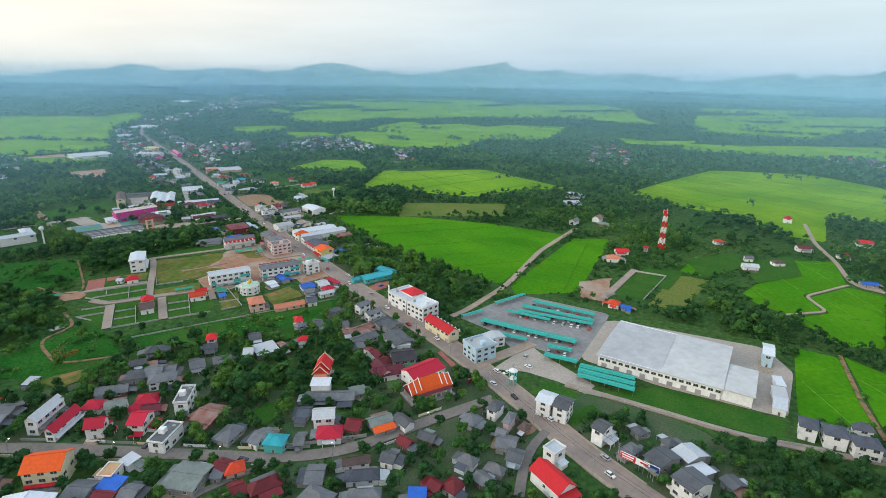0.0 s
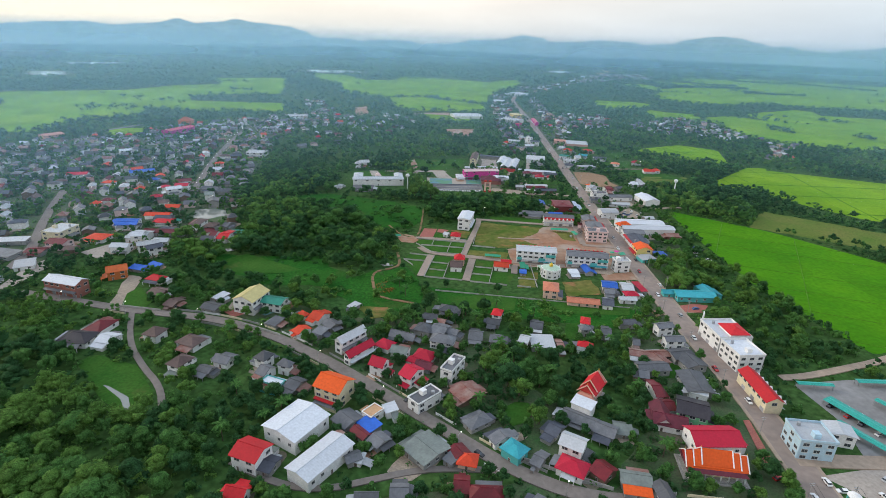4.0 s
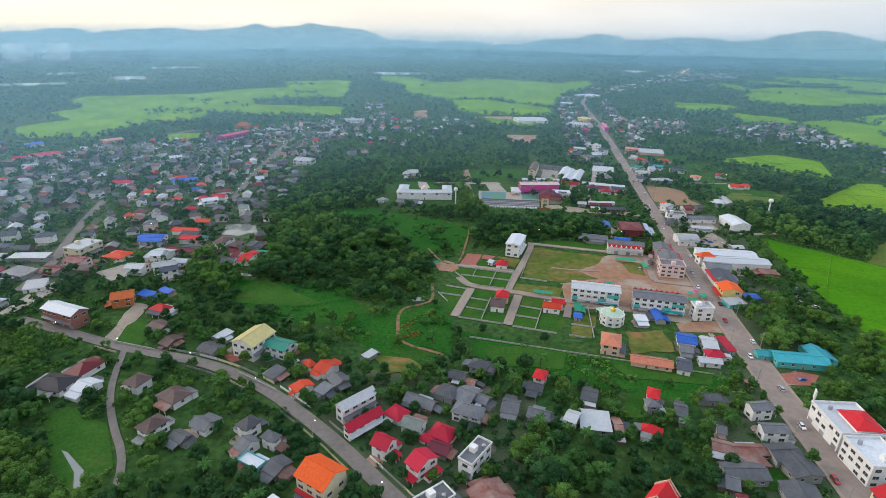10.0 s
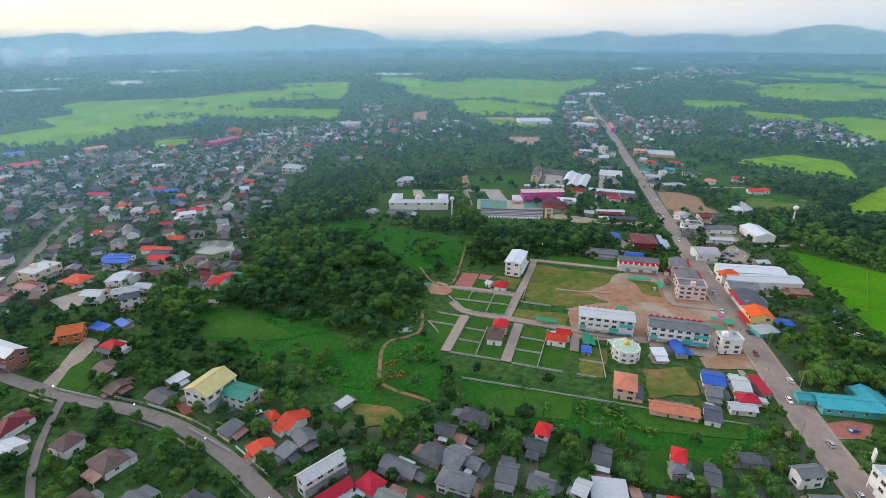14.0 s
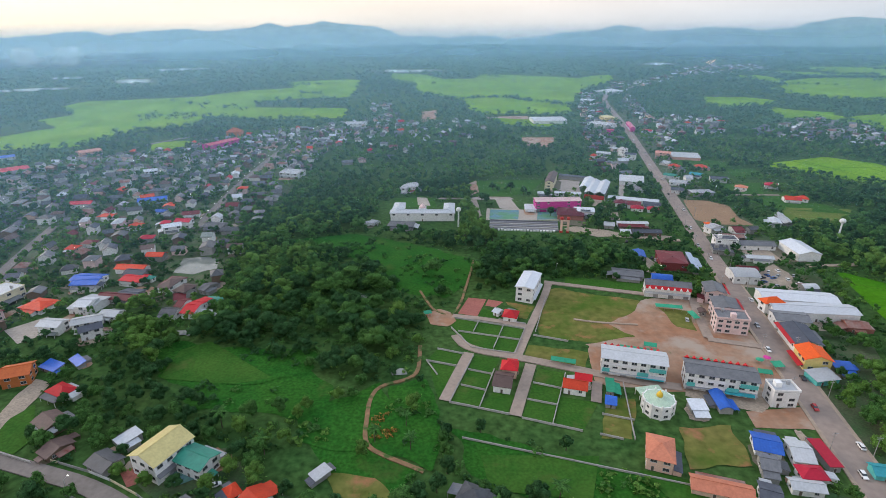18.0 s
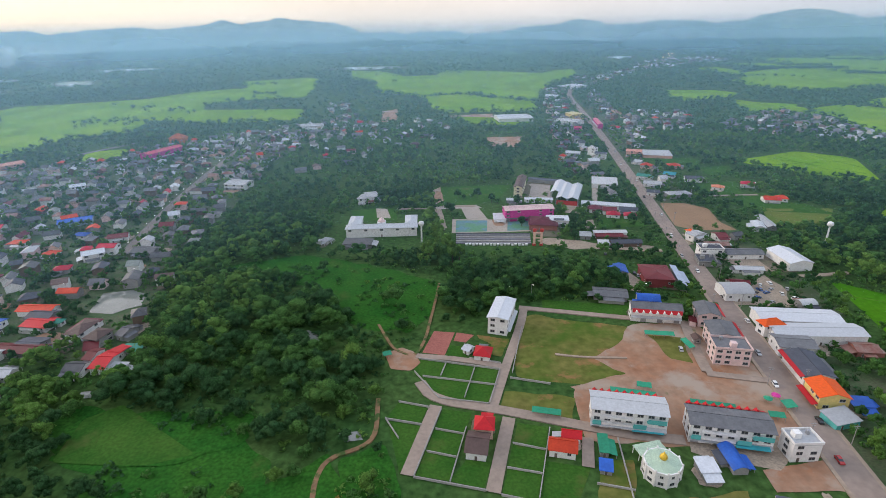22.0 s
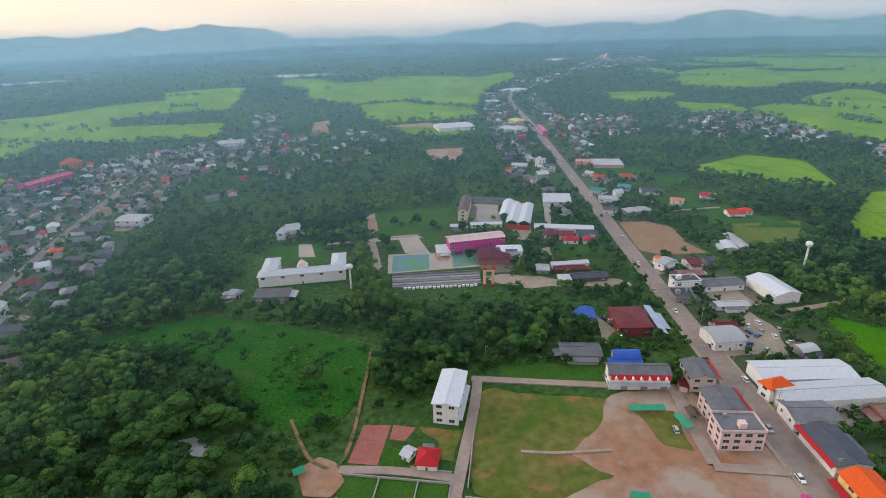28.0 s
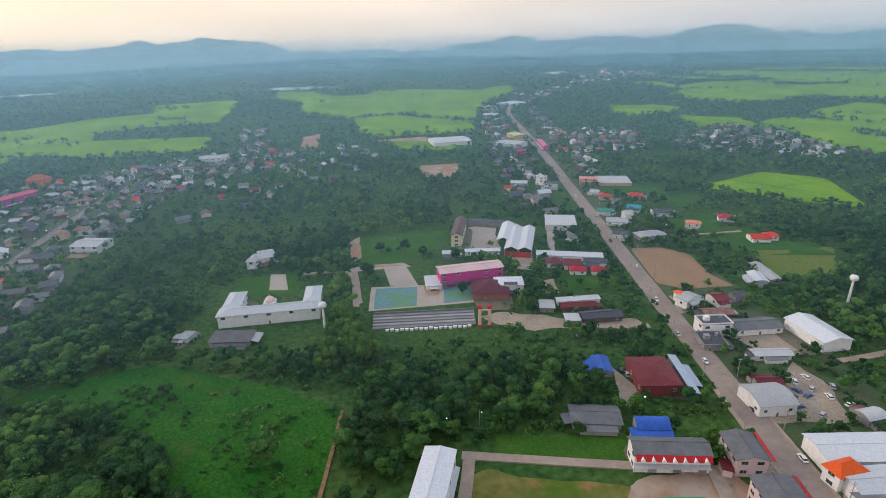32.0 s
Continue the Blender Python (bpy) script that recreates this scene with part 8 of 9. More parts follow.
WOODS = [[(-180, 476), (-125, 560), (-75, 545), (-68, 470), (9, 455), (17, 414), (-16, 385), (-55, 348), (-72, 328), (-123, 349), (-122, 401)],
         [(23, 452), (152, 440), (127, 395), (66, 399), (46, 365), (20, 389), (17, 413)],
         [(-260, 220), (-220, 198), (-143, 172), (-111, 143), (-98, 84), (-155, 60), (-260, 100)],
         [(-89, 491), (3, 657), (86, 660), (17, 522), (-57, 477)],
         [(32, 177), (77, 173), (59, 127), (50, 122), (33, 136), (22, 151)],
         [(11, 478), (21, 478), (20, 600), (12, 600)],
         [(309, 485), (405, 465), (351, 396), (308, 417)],
         [(393, 586), (475, 600), (302, 430), (307, 465)],
         [(279, 518), (395, 454), (318, 370), (262, 422)],
         [(478, 207), (464, 133), (619, 85), (604, 37), (511, 20), (477, 61), (425, 96), (420, 158)],
         [(295, 47), (321, 37), (286, 21), (272, 33)],
         [(315, 18), (333, -11), (307, -39), (296, -36), (285, 0)],
         [(-192, 523), (-99, 486), (-59, 428), (-64, 388), (-128, 413)],
         [(-171, 444), (-74, 428), (-91, 386), (-32, 351), (-15, 327), (-24, 300), (-80, 325), (-123, 358)],
         [(-196, 336), (-158, 380), (-84, 321), (-108, 303), (-138, 287), (-168, 294)],
         [(184, 336), (208, 297), (196, 217), (166, 220), (170, 266)]]
MEADOWS = [[(-48, 459), (21, 432), (17, 384), (-18, 366), (-64, 426)],
           [(-143, 319), (-31, 276), (2, 251), (-3, 219), (-42, 205), (-65, 238), (-125, 273)],
           [(5, 251), (137, 208), (114, 188), (11, 220)],
           [(-137, 455), (-73, 475), (-2, 440), (1, 413), (-65, 424)]]
# kept clear of trees: the town pond, school grounds, housing estate, market
TAKEN += [[(-180, 386), (-188, 402), (-162, 418), (-150, 391)], [(-66, 480), (9, 476), (9, 560), (-66, 565)], [(26, 466), (104, 462), (106, 545), (98, 640), (60, 650), (24, 600)],
          [(-8, 345), (66, 396), (165, 365), (166, 285), (135, 214), (90, 226), (0, 254), (-8, 300)],
          [(128, 40), (172, 130), (250, 130), (292, -20), (262, -48), (196, -66), (160, 0)]]
PALEWOODS = [[(184, 345), (240, 345), (236, 235), (200, 205), (166, 220), (170, 266)], [(11, 478), (21, 478), (20, 600), (12, 600)], [(-196, 336), (-158, 380), (-120, 350), (-138, 287), (-168, 294)]]
village([(1002, 560), (1119, 561), (1014, 451), (855, 372), (818, 421)], 19, 0.75, "hamlet")
village([(448, 222), (483, 216), (477, 173), (431, 166), (416, 194)], 17, 0.5, "hamlet")
OPENLAND = [[(424, 213), (568, 161), (549, 5), (393, -28), (280, 67), (312, 98)]]
village([(-675, 675), (-637, 757), (-468, 537), (-322, 331), (-300, 269), (-307, 250)], 15, 0.6, "town")

fill_rng = random.Random(21)
ROOFS = ["grey"] * 11 + ["dark"] * 10 + ["palegrey"] * 3 + ["slate"] * 5 + ["brown"] * 4 + ["rust"] * 3 + ["greygreen"] * 3 + ["crimson", "orangered", "white", "maroon", "maroon", "maroontile"]
WALLS = ["white"] * 5 + ["greywall"] * 5 + ["timber"] * 3 + ["peach", "pink"]
FILL.sort(key=lambda p: math.hypot(p[0] - 20, p[1] - 120))
far_shape = {}
for i, (x, y) in enumerate(FILL):
    rk, wk = fill_rng.choice(ROOFS), fill_rng.choice(WALLS)
    w, d = fill_rng.uniform(8, 14), fill_rng.uniform(7, 10.5)
    h, rise = fill_rng.choice((3.6, 4, 4.5, 6)), fill_rng.uniform(1.4, 2.4)
    rot = fill_rng.choice((12, 102)) + fill_rng.uniform(-14, 14)
    kd = fill_rng.choice(("gable", "gable", "hip"))
    if i < 34:
        house(kd, rk, wk, 1 if h < 5 else 2, h, rise, x, y, rot, w, d, fine=False)
    else:
        m = pose(x, y, 0, 0, 0, rot)
        for sh, key, mt in ((wall_shape(kd, w - 1.4, d - 1.4, h, rise), "w_" + wk, wall_mat(wk)), (roof_shape(kd, w - 1.4, d - 1.4, h, rise, 0.7)[0], "r_" + rk, roof_mat(rk))):
            far_shape.setdefault(key, (Shape(), mt))[0].add(sh.v, sh.f, 0, m)
        TAKEN.append([(x - 5, y - 5), (x + 5, y - 5), (x + 5, y + 5), (x - 5, y + 5)])
keys = sorted(far_shape)
if keys:
    joined = Shape()
    for s, key in enumerate(keys):
        joined.add(far_shape[key][0].v, far_shape[key][0].f, s)
    tagged(new("far_houses", joined.mesh("far_houses", *[far_shape[k][1] for k in keys])), "many small distant village houses with grey and red roofs", "houses", kind="stuff")

# trees near the flight line
tx, ty = scatter(-520, 760, -150, 960, 7.6)
dens = field_noise(tx, ty, 0.011, 3) + 0.5 * field_noise(tx, ty, 0.04, 8)
woods = np.zeros(len(tx), dtype=bool)
for poly in WOODS:
    woods |= inside(poly, tx, ty)
meadow = np.zeros(len(tx), dtype=bool)
for poly in MEADOWS:
    meadow |= inside(poly, tx, ty)
town = (tx < 150) & (ty < 262)
prob = np.where(woods, 0.9, np.clip(0.62 + 0.55 * dens, 0.28, 0.92))
prob = np.where(town & ~woods, np.maximum(prob, 0.85), prob)
for poly in OPENLAND:
    prob = np.where(inside(poly, tx, ty), 0.18, prob)
prob = np.where(inside(WEST_TOWN, tx, ty), 0.62, prob)
prob = np.where(meadow, 0.05, prob)
ok = seen(tx, ty) & (rng_np.uniform(0, 1, len(tx)) < prob)
tx, ty, wd = tx[ok], ty[ok], woods[ok]
ok = free_of(tx, ty, TAKEN)
tx, ty, wd = tx[ok], ty[ok], wd[ok]
size = rng_np.uniform(0.6, 1.2, len(tx)) * np.where(wd, 1.35, 0.95)
big = wd & (rng_np.uniform(0, 1, len(tx)) < 0.16)
size = np.where(big, rng_np.uniform(1.5, 2.1, len(tx)), size)
# crowns that would lie over a roof or road stay small
edge = np.zeros(len(tx), dtype=bool)
for ox, oy in ((3.2, 0), (-3.2, 0), (0, 3.2), (0, -3.2)):
    edge |= ~free_of(tx + ox, ty + oy, TAKEN)
size = np.where(edge, np.minimum(size, 0.74), size)
pale = np.zeros(len(tx), dtype=bool)
for poly in PALEWOODS:
    pale |= inside(poly, tx, ty)
gap_ = near_path(tx, ty)
order = np.argsort(gap_)
tx, ty, size, wd, pale, gap_ = tx[order], ty[order], size[order], wd[order], pale[order], gap_[order]
crowns = [quads_mesh("crown", v, q, [LEAF[i % 3]]) for i, (tr, v, q) in enumerate(FINE)]
for me in crowns:
    me.polygons.foreach_set("use_smooth", np.ones(len(me.polygons), dtype=bool))
trunks = [tr for tr, v, q in FINE]
NEAR_TREES = 150
for i in range(min(NEAR_TREES, len(tx))):
    k = int(rng_np.choice(6, p=(0.24, 0.22, 0.08, 0.2, 0.18, 0.08)))
    root = thing("tree", pose(tx[i], ty[i], 0, 0, 0, rng_np.uniform(0, 360)) @ Matrix.Diagonal((size[i], size[i], min(size[i], 0.55 + 0.42 * size[i]), 1)),
                 ("broad dark green leafy tree", "rounded mid-green leafy tree", "bright yellow-green leafy tree")[k % 3] + (" among other trees" if wd[i] else " beside the houses"), "tree", group="trees near the houses")
    part("trunk", trunks[k], root)
    part("crown", crowns[k], root)
# single trees in the school grounds and along the road
for k, (x, y) in enumerate(((41, 603), (47, 602), (59, 602), (54, 605), (71, 588), (76, 584), (33, 558), (37, 552), (29, 565), (34, 546), (129, 519), (134, 512), (124, 506), (140, 516), (131, 527), (126, 497), (178, 598), (184, 590), (190, 606), (174, 586), (88, 523),
                            (196, 596), (92, 575), (99, 574), (150, 530), (163, 524), (176, 520), (118, 505), (122, 489), (12, 488), (14, 500))):
    sz = (0.95, 0.75, 1.1, 0.6)[k % 4]
    root = thing("tree", pose(x, y, 0, 0, 0, k * 77) @ Matrix.Diagonal((sz, sz, sz, 1)), "rounded leafy tree in the school grounds", "tree", group="trees in the school grounds")
    part("trunk", trunks[k % 2], root)
    part("crown", crowns[k % 2], root)
for k, (x, y) in enumerate(((13, 458), (17, 463), (22, 457), (26, 462), (11, 466), (15, 472), (20, 470), (25, 470), (12, 480), (17, 481), (21, 479), (14, 490), (19, 492), (15, 500), (19, 503), (29, 455), (34, 458))):
    sz = (1.7, 1.45, 1.9, 1.55, 1.3)[k % 5]
    root = thing("tree", pose(x, y, 0, 0, 0, k * 67) @ Matrix.Diagonal((sz * 0.8, sz * 0.8, sz * 1.05, 1)), "tall pale green tree in a clump beside the school", "tree", group="tall trees beside the school")
    part("trunk", trunks[(2, 5, 1)[k % 3]], root)
    part("crown", crowns[(2, 5, 1)[k % 3]], root)
mid = int(np.searchsorted(gap_, 200))
for a_, b_, protos in ((NEAR_TREES, mid, COARSE), (mid, len(tx), MIDSHAPE)):
    planted("woodland", "dense green trees and bushes round the town", "trees", protos, tx[a_:b_], ty[a_:b_], size[a_:b_], rng_np, LEAF, pale=pale[a_:b_])

# undergrowth
bx, by = scatter(-420, 520, -120, 640, 4.2)
pb = np.clip(0.45 + 0.9 * field_noise(bx, by, 0.03, 5), 0.14, 0.9)
for poly in MEADOWS:
    pb = np.where(inside(poly, bx, by), np.clip(2.2 * field_noise(bx, by, 0.035, 15) - 0.1, 0.03, 0.8), pb)
ok = seen(bx, by) & (rng_np.uniform(0, 1, len(bx)) < pb)
bx, by = bx[ok], by[ok]
ok = free_of(bx, by, TAKEN)
bx, by = bx[ok], by[ok]
planted("undergrowth", "low green bushes and tall weeds", "bushes", BUSH, bx, by, rng_np.uniform(0.45, 1.0, len(bx)) ** 1.6 * 2.0, rng_np, LEAF)

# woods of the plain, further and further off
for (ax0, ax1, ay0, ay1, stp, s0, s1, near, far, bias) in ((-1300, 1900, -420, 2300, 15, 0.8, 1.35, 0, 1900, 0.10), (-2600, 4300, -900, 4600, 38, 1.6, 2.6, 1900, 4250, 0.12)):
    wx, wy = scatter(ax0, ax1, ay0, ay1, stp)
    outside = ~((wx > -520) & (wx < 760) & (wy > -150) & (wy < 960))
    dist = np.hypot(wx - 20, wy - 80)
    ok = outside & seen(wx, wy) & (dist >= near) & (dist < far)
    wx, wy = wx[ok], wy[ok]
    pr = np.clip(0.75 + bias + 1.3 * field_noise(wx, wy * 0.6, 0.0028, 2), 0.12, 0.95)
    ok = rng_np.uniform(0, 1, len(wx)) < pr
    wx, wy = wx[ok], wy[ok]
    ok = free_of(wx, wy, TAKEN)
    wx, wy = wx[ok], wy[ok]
    planted("far_woods", "dark woods spread over the far plain, leaves tinted bluish for haze", "woods", FARSHAPE, wx, wy, rng_np.uniform(s0, s1, len(wx)), rng_np, [HAZED_LEAF])

# lone trees and bush rows out on the paddies
fx, fy = scatter(-1100, 2900, -100, 3000, 19)
ok = seen(fx, fy)
fx, fy = fx[ok], fy[ok]
on = np.zeros(len(fx), dtype=bool)
for poly in PADDIES:
    on |= inside(poly, fx, fy)
fx, fy = fx[on], fy[on]
clump = 0.75 * np.array([noise.noise(((x * 0.85 - y * 0.5) * 0.0034, (x * 0.5 + y * 0.85) * 0.013, 6)) for x, y in zip(fx, fy)]) + 0.35 * field_noise(fx, fy, 0.0022, 12)
ok = (rng_np.uniform(0, 1, len(fx)) < np.clip(clump * 4.0 - 1.15, 0.004, 0.6)) & (np.hypot(fx, fy) > 480)
planted("field_trees", "scattered small trees along the field bunds", "trees", FARSHAPE, fx[ok], fy[ok], rng_np.uniform(0.7, 1.25, int(ok.sum())), rng_np, [HAZED_LEAF])

# belts of trees between the far fields: (width, line)
bx_all, by_all = [], []
for width, line in (
        (30, [(2050, 1334), (2382, 1179)]),
        (50, [(2064, 1828), (2303, 1818)]),
        (40, [(1166, 2079), (1475, 2048)]),
        (40, [(2145, 565), (2283, 501)]),
        (16, [(2127, 391), (2301, 196)]),
        (14, [(1771, 481), (1824, 285)]),
        (45, [(2769, 596), (2881, 407)]),
        (40, [(1074, 2031), (1137, 1996)]),
        (22, [(1368, 1894), (1408, 1759)]),
        (8, [(12, 1408), (89, 1443), (202, 1331)]),
        (10, [(-123, 1542), (-66, 1488)]),
        (22, [(118, 1454), (140, 1435)]),
        (18, [(212, 1318), (248, 1288)]),
        (9, [(-426, 1542), (-363, 1520)]),
        (10, [(767, 946), (791, 900)]),
        (14, [(896, 881), (907, 843)]),
        (7, [(1013, 1122), (1045, 1058)]),
        (14, [(1819, 704), (1697, 554)]),
        (10, [(784, 980), (816, 939)]),
        (18, [(1731, 2512), (2006, 2449), (2131, 2103)]),
        (12, [(1311, 1820), (1526, 1779)]),
        (22, [(1344, 2223), (1530, 2183)]),
):
    for a, b in zip(line, line[1:]):
        n = int(math.hypot(b[0] - a[0], b[1] - a[1]) * max(1.0, width / 9) / 5.5)
        t = rng_np.uniform(0, 1, n)
        side = rng_np.normal(0, width / 2.4, n)
        d = math.hypot(b[0] - a[0], b[1] - a[1])
        bx_all.append(a[0] + (b[0] - a[0]) * t - (b[1] - a[1]) / d * side)
        by_all.append(a[1] + (b[1] - a[1]) * t + (b[0] - a[0]) / d * side)
bx_all, by_all = np.concatenate(bx_all), np.concatenate(by_all)
planted("field_belts", "belts of dark trees between the far rice fields", "trees", FARSHAPE, bx_all, by_all, rng_np.uniform(0.7, 1.3, len(bx_all)), rng_np, [HAZED_LEAF])

# low bunds between the paddies
bund = Shape()
BUNDM = surface("bund_grass", (0.060, 0.19, 0.010), (0.09, 0.23, 0.010), scale=0.05)
for k, poly in enumerate(PADDIES):
    arr = np.array(poly)
    size_m = np.ptp(arr, axis=0).max()
    gap = 34 if size_m < 260 else 60 if size_m < 700 else 110
    c0 = arr.mean(0)
    r = random.Random(k)
    ang = r.uniform(0, 3.14)
    for base, sp in ((ang, gap), (ang + 1.45, gap * 1.9)):
        ux, uy = math.cos(base), math.sin(base)
        m_ = int(size_m / sp) + 1
        for i in range(-m_, m_ + 1):
            off = i * sp + r.uniform(-0.2, 0.2) * sp
            ts_ = np.arange(-size_m, size_m, max(6.0, size_m / 60))
            bow = r.uniform(-0.03, 0.03)
            px_ = c0[0] + ux * ts_ - uy * (off + bow * ts_ ** 2 / size_m)
            py_ = c0[1] + uy * ts_ + ux * (off + bow * ts_ ** 2 / size_m)
            ins = inside(poly, px_, py_)
            wdt = 0.3 if size_m < 260 else 0.45 if size_m < 700 else 1.2
            for j in range(len(ts_) - 1):
                if ins[j] and ins[j + 1]:
                    x0_, y0_, x1_, y1_ = px_[j], py_[j], px_[j + 1], py_[j + 1]
                    bund.add([(x0_ + uy * wdt, y0_ - ux * wdt, 0.1), (x1_ + uy * wdt, y1_ - ux * wdt, 0.1), (x1_, y1_, 0.5), (x0_, y0_, 0.5), (x0_ - uy * wdt, y0_ + ux * wdt, 0.1), (x1_ - uy * wdt, y1_ + ux * wdt, 0.1)],
                             [(0, 1, 2, 3), (3, 2, 5, 4)])
tagged(new("bunds", bund.mesh("bunds", BUNDM)), "low grassy bunds dividing the rice fields", "bunds", kind="stuff")

# flowering shrubs beside the earth track
ox, oy = rng_np.uniform(-27, -15, 26), rng_np.uniform(242, 258, 26)
planted("flowering_shrubs", "patch of orange flowering shrubs", "shrubs", BUSH, ox, oy, rng_np.uniform(0.5, 0.9, 26), rng_np, [surface("orange_blossom", (0.34, 0.13, 0.02), (0.12, 0.14, 0.03), scale=0.5, island=0.3)])

# ---- cars ----
def car_parts(paint):
    body = Shape()
    body.add([(-2.2, -0.85, 0.35), (2.2, -0.85, 0.35), (2.2, 0.85, 0.35), (-2.2, 0.85, 0.35), (-2.15, -0.88, 0.85), (2.2, -0.85, 0.80), (2.2, 0.85, 0.80), (-2.15, 0.88, 0.85), (-2.0, -0.85, 1.0), (1.1, -0.85, 1.0), (1.1, 0.85, 1.0), (-2.0, 0.85, 1.0)],
             [(3, 2, 1, 0), (0, 1, 5, 4), (1, 2, 6, 5), (2, 3, 7, 6), (3, 0, 4, 7), (4, 5, 9, 8), (5, 6, 10, 9), (6, 7, 11, 10), (7, 4, 8, 11), (8, 9, 10, 11)])
    cab = Shape().add([(-1.9, -0.82, 1.0), (1.05, -0.82, 1.0), (1.05, 0.82, 1.0), (-1.9, 0.82, 1.0), (-1.5, -0.68, 1.5), (0.3, -0.68, 1.5), (0.3, 0.68, 1.5), (-1.5, 0.68, 1.5)],
                      [(0, 1, 5, 4), (1, 2, 6, 5), (2, 3, 7, 6), (3, 0, 4, 7)])
    top = Shape().box(-1.52, -0.69, 1.5, 0.32, 0.69, 1.56)
    return body.mesh("body", paint), cab.mesh("cabin", GLASS), top.mesh("roof", paint)


TYRE = surface("tyre", (0.02, 0.02, 0.02), (0.03, 0.03, 0.03), scale=3)
WHEEL = Shape().ring(0, 0, [(-0.1, 0.32), (0.1, 0.32)], 10, m=Matrix.Rotation(radians(90), 4, "X")).mesh("wheel", TYRE)
CARS = []
for nm, c in (("white", (0.75, 0.75, 0.74)), ("silver", (0.42, 0.43, 0.44)), ("black", (0.03, 0.03, 0.035)), ("red", (0.42, 0.03, 0.03)), ("blue", (0.05, 0.12, 0.30))):
    CARS.append((nm, car_parts(surface("car_" + nm, c, c, scale=1, rough=0.25, stain=0.03, spec=0.5))))


def car(x, y, rot, k, z=0.0):
    nm, (body, cab, top) = CARS[k % len(CARS)]
    root = thing("car", pose(x, y, z, 0, 0, rot), f"small {nm} car parked or standing on paving", "car", group="cars in the town")
    part("body", body, root)
    part("cabin", cab, root)
    part("roof", top, root)
    for sx in (-1.35, 1.35):
        for sy in (-0.8, 0.8):
            part("wheel", WHEEL, root, m=pose(sx, sy, 0.32))


rc = random.Random(9)
for x0, y0, x1, y1, off, n in ((219.1, 112.2, 234.3, 66.3, -4.2, 9), (210.6, 109.5, 229.2, 64.1, -3.6, 9), (181.9, 116.1, 201, 58, 4.6, 12), (181.9, 116.1, 201, 58, -1.0, 9), (231, 112.2, 242.8, 70.5, -3.5, 6), (184.5, 66.8, 190, 54.2, -2.8, 3)):
    ux, uy = (x1 - x0), (y1 - y0)
    ln = math.hypot(ux, uy)
    ux, uy = ux / ln, uy / ln
    for i in range(n):
        s = (i + rc.uniform(0.2, 0.8)) / n * ln
        car(x0 + ux * s - uy * off, y0 + uy * s + ux * off, math.degrees(math.atan2(uy, ux)) + 90 + rc.uniform(-4, 4), rc.choice((0, 0, 1, 1, 2, 2, 3)))
MAIN = smooth_line([(108, -140), (116, -27), (121, 4), (135, 55), (147, 118), (156, 212), (185, 408), (227, 657), (292, 1039), (347, 1460)])


def along(line, s):
    for a, b in zip(line, line[1:]):
        d = math.hypot(b[0] - a[0], b[1] - a[1])
        if s <= d:
            return a[0] + (b[0] - a[0]) * s / d, a[1] + (b[1] - a[1]) * s / d, math.degrees(math.atan2(b[1] - a[1], b[0] - a[0]))
        s -= d
    return (*line[-1], 80.0)


for s, off, k in ((128, 2, 0), (136, -4.5, 1), (168, -2, 0), (190, 2.2, 2), (214, -5, 0), (232, -2, 1), (262, 2, 0), (288, 5, 3), (300, -5, 2), (318, 2, 0), (345, -2, 1), (372, 2, 0), (388, -5, 0), (410, 2, 3), (432, -2, 2), (455, 5, 0),
                  (480, 2, 1), (512, -5, 0), (540, -2, 2), (575, 2, 0), (600, 5, 1), (640, 2, 0), (690, -2, 0), (740, 2, 2), (800, -2, 0), (870, 2, 0), (940, -2, 1), (1030, 2, 0)):
    x, y, a = along(MAIN, s)
    car(x - math.sin(radians(a)) * off, y + math.cos(radians(a)) * off, a + (180 if off > 0 else 0), k, ROADS[1][3])
for x, y, a, k in ((137, 462, 80, 2), (146, 430, 70, 2), (147, 426, 72, 1), (148, 422, 70, 2), (149, 418, 74, 3), (214, 398, 20, 4), (219, 402, 40, 1), (222, 396, 75, 0), (205, 392, 10, 4), (137, 341, 75, 1), (-76, 216, 30, 0),
                   (226, 300, 10, 0), (222, 292, 30, 1), (228, 286, -20, 0), (133, 64, 80, 0), (126, 74, 10, 3), (14, 96, -50, 2), (-12, 132, 40, 2), (-8, 134, 40, 0), (216, 408, 60, 0), (223, 410, 85, 0), (210, 386, 30, 1), (226, 390, 15, 0), (212, 402, 100, 4), (207, 398, 20, 2), (229, 402, 60, 1), (232, 312, 40, 4), (236, 304, 10, 2), (172, 209, 10, 4), (154, 104, 80, 0), (133, 30, 78, 2), (146, 66, 170, 0), (160, 62, 100, 0), (168, 70, 20, 1)):
    car(x, y, a, k)

# ---- street lamps and utility poles ----
LAMPGLOW = glow("lamp_glow", (1.0, 0.97, 0.88), 5.0)
LAMPPOLE = Shape().ring(0, 0, [(-0.2, 0.12), (7.0, 0.08)], 6).beam((0, 0, 6.9), (1.6, 0, 7.3), 0.1).mesh("pole", STEEL)
LAMPHEAD = Shape().ring(1.7, 0, [(7.1, 0.18), (7.3, 0.24), (7.45, 0.1)], 8).mesh("lamp_head", LAMPGLOW)


def street_lamp(x, y, rot):
    root = thing("street_lamp", pose(x, y, 0, 0, 0, rot), "lit street lamp on a slim steel pole", "street lamp", group="lit street lamps")
    part("pole", LAMPPOLE, root)
    part("lamp_head", LAMPHEAD, root, "glowing white lamp head")


